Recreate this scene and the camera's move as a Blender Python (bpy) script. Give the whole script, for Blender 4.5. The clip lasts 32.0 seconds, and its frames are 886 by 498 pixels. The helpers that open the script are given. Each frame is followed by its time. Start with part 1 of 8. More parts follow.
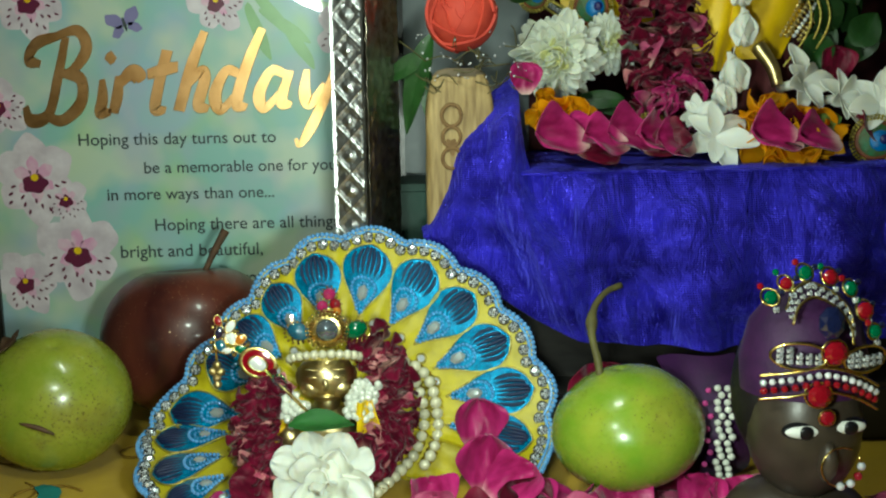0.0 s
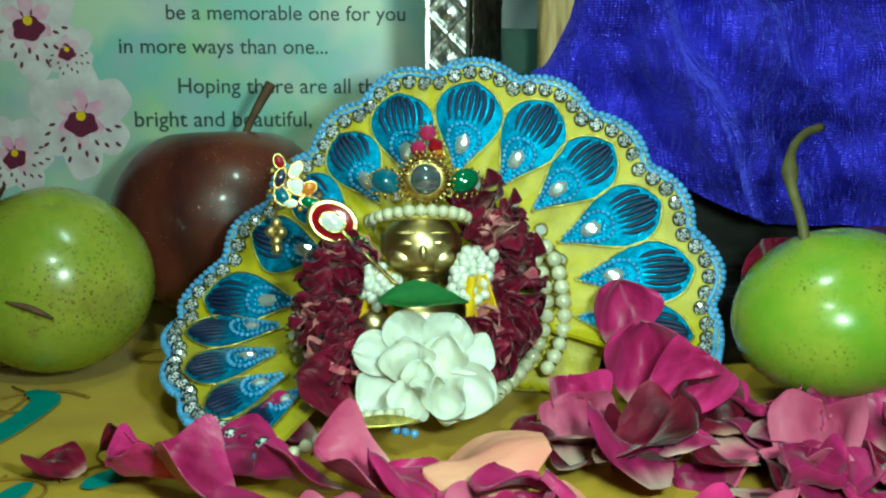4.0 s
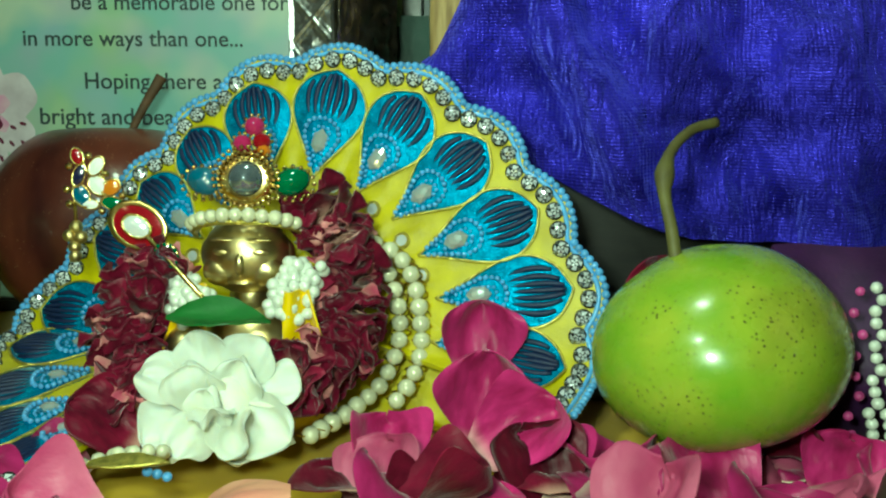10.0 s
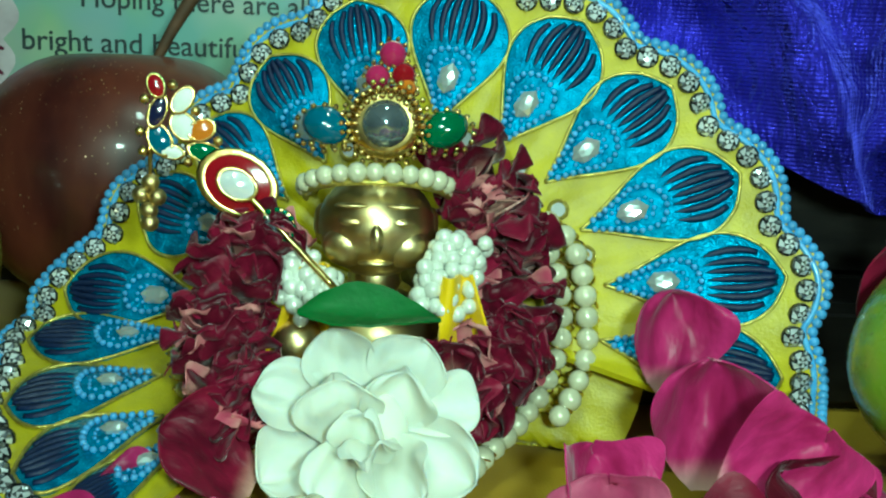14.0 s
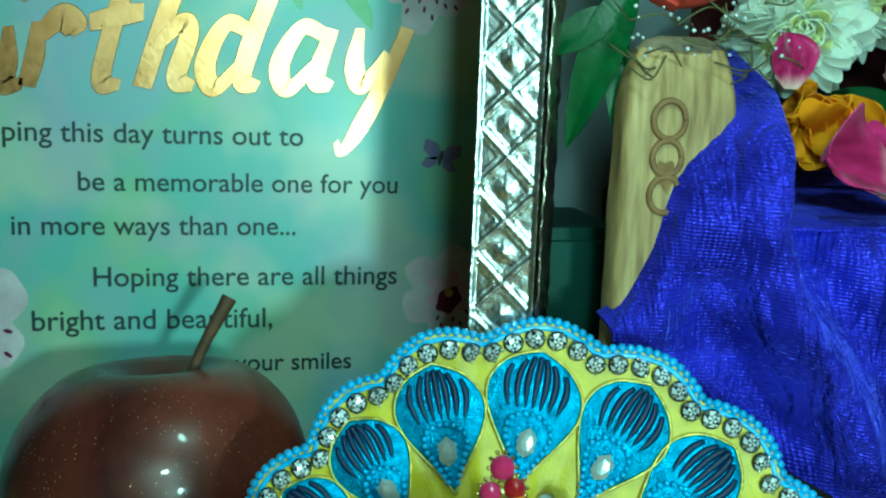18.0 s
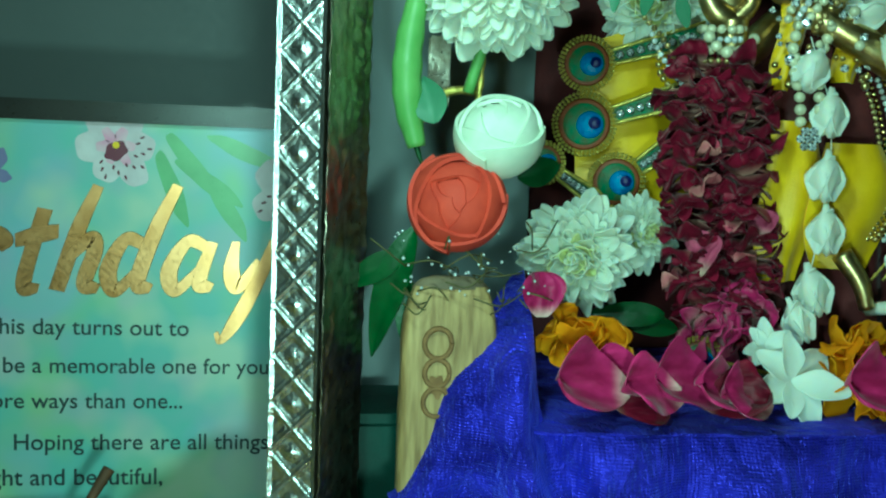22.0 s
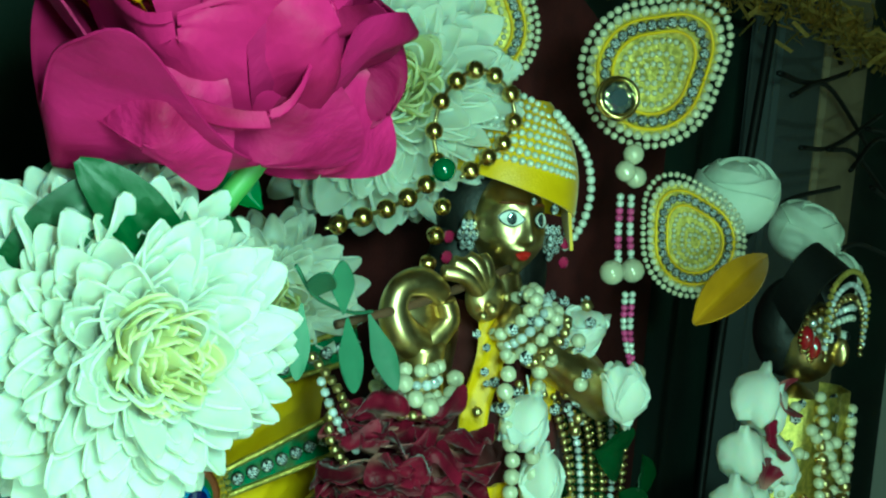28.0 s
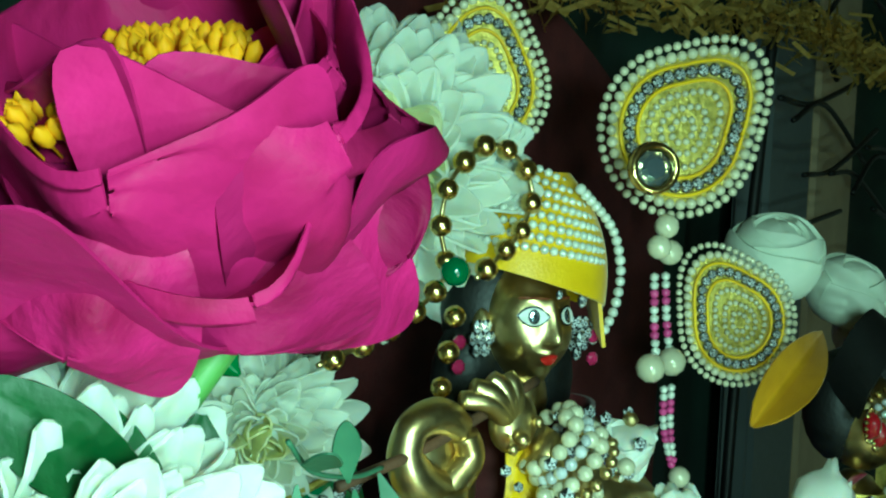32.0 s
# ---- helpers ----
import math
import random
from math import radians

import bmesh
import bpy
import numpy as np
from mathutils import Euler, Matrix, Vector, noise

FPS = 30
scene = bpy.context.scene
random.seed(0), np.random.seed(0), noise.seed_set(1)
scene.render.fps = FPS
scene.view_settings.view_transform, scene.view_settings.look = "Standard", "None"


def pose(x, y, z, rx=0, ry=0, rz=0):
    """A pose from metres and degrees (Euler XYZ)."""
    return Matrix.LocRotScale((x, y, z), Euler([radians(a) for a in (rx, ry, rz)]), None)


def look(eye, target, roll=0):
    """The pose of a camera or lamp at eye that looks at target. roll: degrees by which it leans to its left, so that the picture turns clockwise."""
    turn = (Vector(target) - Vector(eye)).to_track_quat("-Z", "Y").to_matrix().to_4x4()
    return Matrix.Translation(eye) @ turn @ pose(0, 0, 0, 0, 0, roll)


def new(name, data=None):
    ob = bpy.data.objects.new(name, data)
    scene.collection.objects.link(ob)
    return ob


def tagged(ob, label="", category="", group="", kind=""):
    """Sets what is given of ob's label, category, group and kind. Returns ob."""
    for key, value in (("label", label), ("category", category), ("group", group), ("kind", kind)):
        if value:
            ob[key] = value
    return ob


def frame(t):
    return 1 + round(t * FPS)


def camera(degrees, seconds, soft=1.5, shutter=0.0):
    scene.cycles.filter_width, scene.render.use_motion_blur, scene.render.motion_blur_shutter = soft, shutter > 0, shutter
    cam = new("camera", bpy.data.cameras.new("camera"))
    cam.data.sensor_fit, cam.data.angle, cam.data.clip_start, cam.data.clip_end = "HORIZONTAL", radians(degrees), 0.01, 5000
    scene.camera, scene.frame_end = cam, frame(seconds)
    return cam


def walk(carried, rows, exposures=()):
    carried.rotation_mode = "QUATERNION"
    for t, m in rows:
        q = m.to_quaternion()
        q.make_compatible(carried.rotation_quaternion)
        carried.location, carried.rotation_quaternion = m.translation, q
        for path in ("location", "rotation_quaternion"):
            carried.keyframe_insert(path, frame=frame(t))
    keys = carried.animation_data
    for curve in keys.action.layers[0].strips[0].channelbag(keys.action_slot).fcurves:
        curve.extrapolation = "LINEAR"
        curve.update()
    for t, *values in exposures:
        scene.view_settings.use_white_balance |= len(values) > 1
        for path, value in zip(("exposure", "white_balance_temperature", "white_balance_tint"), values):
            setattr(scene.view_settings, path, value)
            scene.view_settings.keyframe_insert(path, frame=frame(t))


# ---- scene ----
cam = camera(47.0, 32.0, soft=2.2)
METRES, EYE, TILT, LEAN, TURN = 1.05, 0.187, -9.8, 0.8, -4.3
ROWS = [
    (0.0, 0.0, 0.0, 0.0, -0.0, 0.0, 0.0),
    (0.5, 0.0052, 0.0341, -0.0137, 0.27, -0.12, 0.17),
    (1.0, -0.0006, 0.0541, -0.015, 0.5, -0.95, 0.1),
    (1.5, -0.0057, 0.0702, -0.0272, 0.63, -1.6, 0.25),
    (2.0, -0.017, 0.0797, -0.0374, 0.73, -2.2, 0.39),
    (2.5, -0.0289, 0.0872, -0.0357, 1.08, -2.25, 0.54),
    (3.0, -0.0363, 0.0974, -0.0434, 0.97, -1.76, 0.31),
    (3.5, -0.0412, 0.104, -0.0482, 0.28, -1.16, -0.46),
    (5.5, -0.0553, 0.1313, -0.0512, -2.31, -0.3, -0.85),
    (6.0, -0.0472, 0.1348, -0.05, -1.53, 0.16, -0.93),
    (6.5, -0.031, 0.1368, -0.0465, 0.43, 0.13, -0.88),
    (7.0, -0.0081, 0.1415, -0.0446, 1.5, -0.05, -0.8),
    (7.5, 0.0078, 0.1417, -0.0458, 2.27, -0.16, -0.9),
    (8.0, 0.0145, 0.144, -0.0441, 3.13, -0.08, -1.11),
    (8.5, 0.0199, 0.149, -0.0464, 3.85, -0.14, -1.46),
    (9.0, 0.0219, 0.1517, -0.0469, 4.58, -0.21, -1.83),
    (9.5, 0.0256, 0.1555, -0.0479, 5.1, -0.26, -2.06),
    (10.0, 0.0302, 0.1583, -0.0493, 5.41, -0.23, -2.05),
    (10.5, 0.0351, 0.1608, -0.0556, 5.5, -0.34, -1.74),
    (11.0, 0.0299, 0.1612, -0.0546, 5.24, -0.3, -1.6),
    (11.5, 0.0214, 0.1692, -0.0542, 5.08, -0.13, -1.95),
    (12.0, 0.0116, 0.1785, -0.0521, 5.53, -0.31, -2.52),
    (12.5, 0.0053, 0.1888, -0.0511, 5.66, -0.55, -2.89),
    (13.0, -0.0034, 0.1956, -0.0493, 5.07, -0.72, -3.18),
    (13.5, -0.0189, 0.2094, -0.0514, 2.5, -1.58, -3.52),
    (15.5, -0.0793, 0.2368, -0.0328, -6.78, -3.86, -1.24),
    (16.0, -0.0814, 0.2389, -0.0208, -7.74, -4.07, -0.47),
    (16.5, -0.0836, 0.2345, -0.0047, -8.25, -3.64, -0.59),
    (17.0, -0.0869, 0.2304, 0.0084, -8.33, -2.64, -1.18),
    (17.5, -0.0899, 0.2231, 0.0204, -8.17, -1.69, -1.48),
    (18.0, -0.091, 0.216, 0.03, -7.78, -0.73, -1.59),
    (18.5, -0.0933, 0.2101, 0.0392, -7.31, 0.3, -1.37),
    (19.0, -0.0896, 0.2048, 0.0514, -7.17, 0.87, -1.01),
    (19.5, -0.0883, 0.1907, 0.0691, -6.88, 1.68, -0.63),
    (20.0, -0.0931, 0.1734, 0.0732, -5.5, 2.34, -0.66),
    (20.5, -0.0891, 0.1619, 0.0737, -4.09, 2.64, -1.44),
    (21.0, -0.0697, 0.1513, 0.0685, -3.48, 3.03, -2.21),
    (21.5, -0.0465, 0.1408, 0.0689, -3.79, 3.34, -2.5),
    (22.0, -0.0213, 0.1368, 0.072, -4.46, 3.67, -2.4),
    (22.5, -0.002, 0.1482, 0.0777, -7.1, 3.74, -2.05),
    (23.0, -0.0083, 0.1659, 0.0883, -11.73, 3.77, -1.0),
    (23.5, -0.0174, 0.185, 0.0951, -15.7, 3.93, 0.47),
    (24.0, -0.031, 0.201, 0.1066, -18.66, 3.97, 1.3),
    (24.5, -0.0483, 0.2279, 0.115, -21.78, 4.03, 1.39),
    (26.5, -0.0833, 0.3097, 0.139, -37.53, 2.43, -0.69),
    (27.0, -0.0828, 0.3164, 0.1681, -39.99, 2.69, -0.66),
    (27.5, -0.0648, 0.3171, 0.1839, -41.98, 3.22, 0.17),
    (28.0, -0.059, 0.317, 0.1952, -43.48, 3.62, 0.96),
    (28.5, -0.0512, 0.3267, 0.1989, -44.42, 3.91, 1.91),
    (29.0, -0.0465, 0.3354, 0.2011, -45.22, 3.89, 2.55),
    (29.5, -0.0364, 0.3413, 0.2029, -45.74, 3.75, 3.0),
    (30.0, -0.0288, 0.3468, 0.2053, -45.98, 3.56, 3.59),
    (30.5, -0.0253, 0.3508, 0.2056, -45.88, 3.43, 3.98),
    (31.0, -0.0227, 0.3544, 0.2013, -45.79, 3.26, 3.87),
    (31.5, -0.0305, 0.354, 0.2118, -45.75, 3.63, 3.81),
    (32.0, -0.0346, 0.3571, 0.2216, -45.51, 4.06, 4.02),
]
EXPOSURES = [(0.0, 0.05, 6650, -12), (1.0, 0.1, 6400, -24), (3.5, 0.2, 6000, -34), (6.0, 0.05, 5600, -42), (9.0, 0.2, 6950, -43), (11.0, 0.2, 6650, -37), (13.0, 0.1, 6100, -38), (16.0, 0.22, 4950, -50), (18.0, 0.25, 4700, -53), (20.0, -0.10, 4450, -56), (22.0, 0.05, 4900, -58),
             (23.0, 0.35, 5450, -64), (24.0, 0.55, 5450, -62), (27.0, -0.25, 4800, -62), (28.0, 0.34, 5050, -68), (30.0, 0.45, 4950, -64), (32.0, 0.55, 5050, -54)]
walk(cam, [(t, pose(0, 0, EYE, TILT, LEAN, TURN) @ pose(METRES * x, METRES * y, METRES * z, 90 + pitch, roll, yaw)) for t, x, y, z, yaw, pitch, roll in ROWS], EXPOSURES)

# ---- light: fixed stand-ins for one carried phone torch, a small flame off to one side, a dim room ----
world = bpy.data.worlds.new("room")
world.use_nodes = True
scene.world = world
world.node_tree.nodes["Background"].inputs[0].default_value = (0.75, 0.9, 1.0, 1)
world.node_tree.nodes["Background"].inputs[1].default_value = 0.15


def lamp(name, kind, at, target, power, colour, size=0.02):
    data = bpy.data.lights.new(name, kind)
    data.energy, data.color = power, colour
    if kind == "AREA":
        data.shape, data.size = "DISK", size
    else:
        data.shadow_soft_size = size
    ob = new(name, data)
    ob.matrix_world = look(at, target)
    return ob


# three fixed lamps, all lit throughout, stand in for one carried torch: low before the fan, before the card, beside the
# tall idol
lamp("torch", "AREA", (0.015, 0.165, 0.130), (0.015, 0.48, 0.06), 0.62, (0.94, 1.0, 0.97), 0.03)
# the next two are added lamps, not torches of their own
lamp("torch_standin_midway", "AREA", (-0.055, 0.180, 0.250), (-0.04, 0.60, 0.16), 0.36, (0.94, 1.0, 0.97), 0.03)
lamp("torch_standin_raised", "AREA", (-0.008, 0.345, 0.365), (0.13, 0.53, 0.28), 0.42, (0.94, 1.0, 0.97), 0.05)
lamp("flame", "POINT", (-0.215, 0.02, 0.235), (0, 0.5, 0.1), 0.13, (1.0, 0.74, 0.46), 0.008)


# ---- materials ----
def material(name, c1, c2=None, scale=120, rough=0.5, metal=0.0, bump=0.15, fine=900, coat=0.0, sheen=0.0, sss=0.0, glass=0.0, rand=0.0, ramp=None, ior=1.45, stretch=None, aniso=0.0, depth=0.0004, trans=0.0):
    m = bpy.data.materials.new(name)
    m.use_nodes = True
    nt = m.node_tree
    n, l = nt.nodes, nt.links
    b = n["Principled BSDF"]
    c2 = c2 or tuple(v * 0.75 for v in c1)
    tc = n.new("ShaderNodeTexCoord")
    mp = n.new("ShaderNodeMapping")
    l.new(tc.outputs["Object"], mp.inputs[0])
    if stretch:
        mp.inputs["Scale"].default_value = stretch
    big = n.new("ShaderNodeTexNoise")
    big.inputs["Scale"].default_value, big.inputs["Detail"].default_value = scale, 5
    small = n.new("ShaderNodeTexNoise")
    small.inputs["Scale"].default_value, small.inputs["Detail"].default_value = fine, 3
    l.new(mp.outputs[0], big.inputs[0])
    l.new(mp.outputs[0], small.inputs[0])
    mix = n.new("ShaderNodeMix")
    mix.data_type = "RGBA"
    mix.inputs["A"].default_value, mix.inputs["B"].default_value = (*c1, 1), (*c2, 1)
    st = n.new("ShaderNodeMapRange")
    st.inputs[1].default_value, st.inputs[2].default_value = 0.32, 0.68
    l.new(big.outputs[0], st.inputs[0])
    l.new(st.outputs[0], mix.inputs["Factor"])
    out = mix.outputs["Result"]
    if ramp:
        # pale foot of a petal: along the local y axis, from ramp[1] to ramp[2] metres
        sep = n.new("ShaderNodeSeparateXYZ")
        l.new(tc.outputs["Object"], sep.inputs[0])
        wob = n.new("ShaderNodeMath")
        wob.operation, wob.inputs[1].default_value = "MULTIPLY_ADD", ramp[2] * 0.5
        l.new(big.outputs[0], wob.inputs[0])
        l.new(sep.outputs["Y"], wob.inputs[2])
        mr = n.new("ShaderNodeMapRange")
        mr.interpolation_type = "SMOOTHSTEP"
        mr.inputs[1].default_value, mr.inputs[2].default_value = ramp[1], ramp[2]
        l.new(wob.outputs[0], mr.inputs[0])
        mx = n.new("ShaderNodeMix")
        mx.data_type = "RGBA"
        mx.inputs["A"].default_value = (*ramp[0], 1)
        l.new(mr.outputs[0], mx.inputs["Factor"])
        l.new(out, mx.inputs["B"])
        out = mx.outputs["Result"]
    if rand:
        info = n.new("ShaderNodeObjectInfo")
        hsv = n.new("ShaderNodeHueSaturation")
        vr = n.new("ShaderNodeMapRange")
        vr.inputs[3].default_value, vr.inputs[4].default_value = 1 - rand, 1 + rand * 0.7
        l.new(info.outputs["Random"], vr.inputs[0])
        l.new(vr.outputs[0], hsv.inputs["Value"])
        l.new(out, hsv.inputs["Color"])
        out = hsv.outputs["Color"]
    l.new(out, b.inputs["Base Color"])
    rr = n.new("ShaderNodeMapRange")
    rr.inputs[3].default_value, rr.inputs[4].default_value = max(rough - 0.1, 0.02), min(rough + 0.12, 1)
    l.new(small.outputs[0], rr.inputs[0])
    l.new(rr.outputs[0], b.inputs["Roughness"])
    b.inputs["Metallic"].default_value = metal
    b.inputs["IOR"].default_value = ior
    b.inputs["Coat Weight"].default_value = coat
    b.inputs["Sheen Weight"].default_value = sheen
    b.inputs["Sheen Roughness"].default_value = 0.35
    b.inputs["Subsurface Weight"].default_value = sss
    b.inputs["Subsurface Radius"].default_value = (1, 0.8, 0.6)
    b.inputs["Subsurface Scale"].default_value = 0.0015
    b.inputs["Transmission Weight"].default_value = glass
    b.inputs["Anisotropic"].default_value = aniso
    if bump:
        add = n.new("ShaderNodeMath")
        add.operation = "ADD"
        l.new(big.outputs[0], add.inputs[0])
        l.new(small.outputs[0], add.inputs[1])
        bp = n.new("ShaderNodeBump")
        bp.inputs["Strength"].default_value, bp.inputs["Distance"].default_value = bump, depth
        l.new(add.outputs[0], bp.inputs["Height"])
        l.new(bp.outputs[0], b.inputs["Normal"])
    if trans:
        # thin petals let light through
        tl, mxs = n.new("ShaderNodeBsdfTranslucent"), n.new("ShaderNodeMixShader")
        l.new(out, tl.inputs[0])
        mxs.inputs[0].default_value = trans
        l.new(b.outputs[0], mxs.inputs[1])
        l.new(tl.outputs[0], mxs.inputs[2])
        l.new(mxs.outputs[0], n["Material Output"].inputs[0])
    return m


def flat(name, c, rough=0.5, **k):
    return material(name, c, tuple(v * 0.86 for v in c), rough=rough, **k)


M = {}
M["wall"] = material("wall_paint", (0.125, 0.135, 0.14), (0.10, 0.11, 0.115), 9, 0.55, fine=260, bump=0.1, coat=0.03)
# wall grey with torchlight put into the colour, for the added stretch of wall
M["panel"] = material("lightened_wall_paint", (0.21, 0.24, 0.255), (0.17, 0.20, 0.21), 9, 0.4, fine=260, bump=0.1)
# pale so that the unseen walls and ceiling throw light back
M["room"] = material("cream_bounce_paint", (0.74, 0.72, 0.66), (0.68, 0.66, 0.60), 5, 0.6, fine=200, bump=0.05)
M["yellow_cloth"] = material("yellow_cloth", (0.56, 0.36, 0.02), (0.46, 0.28, 0.015), 40, 0.75, fine=1500, bump=0.35, sheen=0.2)
M["teal_print"] = flat("teal_print", (0.03, 0.26, 0.24), 0.8, fine=1500)
M["brown_print"] = flat("brown_print", (0.28, 0.15, 0.015), 0.8, fine=1500)
M["black_wood"] = material("black_wood", (0.012, 0.011, 0.011), (0.022, 0.02, 0.018), 60, 0.32, stretch=(1, 1, 5), bump=0.3)
M["black_frame"] = material("black_frame", (0.010, 0.010, 0.011), (0.016, 0.016, 0.017), 90, 0.3, bump=0.06)
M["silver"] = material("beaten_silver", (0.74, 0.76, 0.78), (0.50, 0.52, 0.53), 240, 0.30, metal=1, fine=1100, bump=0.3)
M["dark_silver"] = material("dark_brownish_silver", (0.50, 0.47, 0.40), (0.22, 0.19, 0.14), 170, 0.3, metal=1, fine=700, bump=0.5)
M["wood"] = material("bare_pine", (0.46, 0.33, 0.14), (0.20, 0.125, 0.045), 55, 0.6, stretch=(7, 3, 0.8), fine=420, bump=0.35)
M["bark"] = material("grey_bark", (0.20, 0.15, 0.09), (0.09, 0.07, 0.045), 90, 0.75, bump=0.6)
M["burn"] = material("burnt_stamp", (0.24, 0.14, 0.055), (0.15, 0.08, 0.03), 160, 0.8)
def velvet(name):
    """Crushed satin velvet: sheen of the pressed patches put into the colour, a fine rib and coloured gloss."""
    m = material(name, (0.050, 0.038, 0.72), (0.008, 0.005, 0.16), 34, 0.30, fine=620, bump=0.0, sheen=0.8, stretch=(0.8, 1, 2.0))
    n, l = m.node_tree.nodes, m.node_tree.links
    b = n["Principled BSDF"]
    b.inputs["Metallic"].default_value = 0.35
    b.inputs["Specular Tint"].default_value = (0.16, 0.16, 1.0, 1)
    b.inputs["Specular IOR Level"].default_value = 1.0
    b.inputs["Sheen Tint"].default_value = (0.12, 0.12, 1.0, 1)
    tc = n["Texture Coordinate"]
    mp = n.new("ShaderNodeMapping")
    mp.inputs["Scale"].default_value, mp.inputs["Rotation"].default_value = (1.0, 1.0, 0.45), (0, 0.25, 0)
    l.new(tc.outputs["Object"], mp.inputs[0])
    crush = n.new("ShaderNodeTexNoise")
    crush.inputs["Scale"].default_value, crush.inputs["Detail"].default_value, crush.inputs["Distortion"].default_value = 62, 5, 1.0
    l.new(mp.outputs[0], crush.inputs[0])
    rib = n.new("ShaderNodeTexWave")
    rib.bands_direction = "X"
    rib.inputs["Scale"].default_value, rib.inputs["Distortion"].default_value, rib.inputs["Detail"].default_value = 230, 1.2, 2
    weft = n.new("ShaderNodeTexWave")
    weft.bands_direction = "Z"
    weft.inputs["Scale"].default_value, weft.inputs["Distortion"].default_value, weft.inputs["Detail"].default_value = 300, 1.5, 2
    for w in (rib, weft):
        l.new(tc.outputs["Object"], w.inputs["Vector"])
    b1, b2, b3 = n.new("ShaderNodeBump"), n.new("ShaderNodeBump"), n.new("ShaderNodeBump")
    for bp, src, st, d in ((b1, crush, 1.0, 0.011), (b2, rib, 0.5, 0.0003), (b3, weft, 0.7, 0.0003)):
        bp.inputs["Strength"].default_value, bp.inputs["Distance"].default_value = st, d
        l.new(src.outputs[0], bp.inputs["Height"])
    l.new(b1.outputs[0], b2.inputs["Normal"])
    l.new(b2.outputs[0], b3.inputs["Normal"])
    l.new(b3.outputs[0], b.inputs["Normal"])
    return m


M["velvet"] = velvet("blue_crushed_velvet")
M["gold"] = material("polished_gold", (0.80, 0.62, 0.25), (0.55, 0.40, 0.13), 130, 0.18, metal=1, bump=0.08, fine=500)
M["brass"] = material("old_brass", (0.74, 0.62, 0.32), (0.46, 0.35, 0.14), 90, 0.32, metal=1, bump=0.15, fine=420)
M["tinsel"] = material("gold_tinsel", (0.85, 0.66, 0.22), (0.60, 0.42, 0.10), 300, 0.5, metal=0.7, bump=0.0)
M["zari"] = material("gold_zari_thread", (0.75, 0.62, 0.16), (0.40, 0.34, 0.08), 500, 0.4, metal=0.85, bump=0.6, fine=1800)
M["foil"] = material("copper_gold_foil", (0.74, 0.44, 0.20), (0.50, 0.27, 0.10), 70, 0.32, metal=1, bump=0.12, fine=600)
M["pearl"] = material("cream_pearl", (0.72, 0.69, 0.50), (0.58, 0.55, 0.38), 300, 0.22, metal=0.10, coat=1.0, bump=0.03, rand=0.12, sss=0.0)
M["white_pearl"] = material("white_pearl", (0.80, 0.82, 0.74), (0.66, 0.69, 0.60), 300, 0.20, metal=0.15, coat=1.0, bump=0.03, rand=0.1)
M["blue_bead"] = material("pale_blue_bead", (0.16, 0.40, 0.74), (0.10, 0.28, 0.60), 300, 0.25, coat=0.8, bump=0.03, rand=0.2)
M["pink_bead"] = material("pink_bead", (0.55, 0.07, 0.28), (0.40, 0.04, 0.20), 300, 0.25, coat=0.6, bump=0.03, rand=0.2)
M["green_bead"] = material("green_glass_bead", (0.0, 0.12, 0.04), None, 300, 0.1, coat=1, bump=0.02)
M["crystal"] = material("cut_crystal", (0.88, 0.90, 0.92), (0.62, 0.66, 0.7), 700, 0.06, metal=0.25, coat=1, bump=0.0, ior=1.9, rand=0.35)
# dim facets in the painted sparkle of cut stones
M["dim_facet"] = material("painted_dim_facet", (0.34, 0.36, 0.40), (0.20, 0.22, 0.26), 700, 0.08, metal=0.7, coat=1, bump=0.0, rand=0.3)
M["clear_gem"] = material("clear_stone", (0.30, 0.36, 0.42), (0.16, 0.20, 0.24), 300, 0.06, metal=0.75, glass=0.0, bump=0.0, ior=1.7, coat=1)
M["iris_gem"] = material("iridescent_stone", (0.90, 0.55, 0.60), (0.40, 0.85, 0.80), 900, 0.10, metal=0.6, bump=0.0, coat=1)
M["red_gem"] = material("red_stone", (0.30, 0.006, 0.014), (0.15, 0.0, 0.008), 300, 0.08, coat=1, bump=0.02)
M["ruby"] = material("ruby_pink_stone", (0.42, 0.02, 0.12), (0.28, 0.01, 0.07), 300, 0.08, coat=1, bump=0.02)
M["green_gem"] = material("green_stone", (0.0, 0.16, 0.06), (0.0, 0.06, 0.025), 300, 0.08, coat=1, bump=0.02)
M["blue_gem"] = material("blue_stone", (0.02, 0.16, 0.26), (0.01, 0.05, 0.10), 300, 0.08, coat=1, bump=0.02)
M["dark_gem"] = material("dark_navy_enamel", (0.008, 0.012, 0.05), None, 300, 0.12, coat=1, bump=0.02)
M["orange_gem"] = material("orange_stone", (0.62, 0.22, 0.02), (0.4, 0.10, 0.01), 300, 0.08, coat=1, bump=0.02)
M["fan_cloth"] = material("yellow_satin", (0.56, 0.47, 0.010), (0.40, 0.33, 0.008), 130, 0.42, sheen=0.3, bump=0.35, fine=1500)
M["teal_silk"] = material("teal_silk_embroidery", (0.002, 0.30, 0.56), (0.001, 0.12, 0.27), 420, 0.24, metal=0.45, bump=0.9, fine=1500, sheen=0.2)
M["navy_thread"] = material("navy_thread", (0.003, 0.012, 0.06), None, 400, 0.5, bump=0.5, fine=1800)
M["stem"] = material("brown_stem", (0.12, 0.06, 0.03), (0.05, 0.03, 0.015), 120, 0.7, bump=0.5)
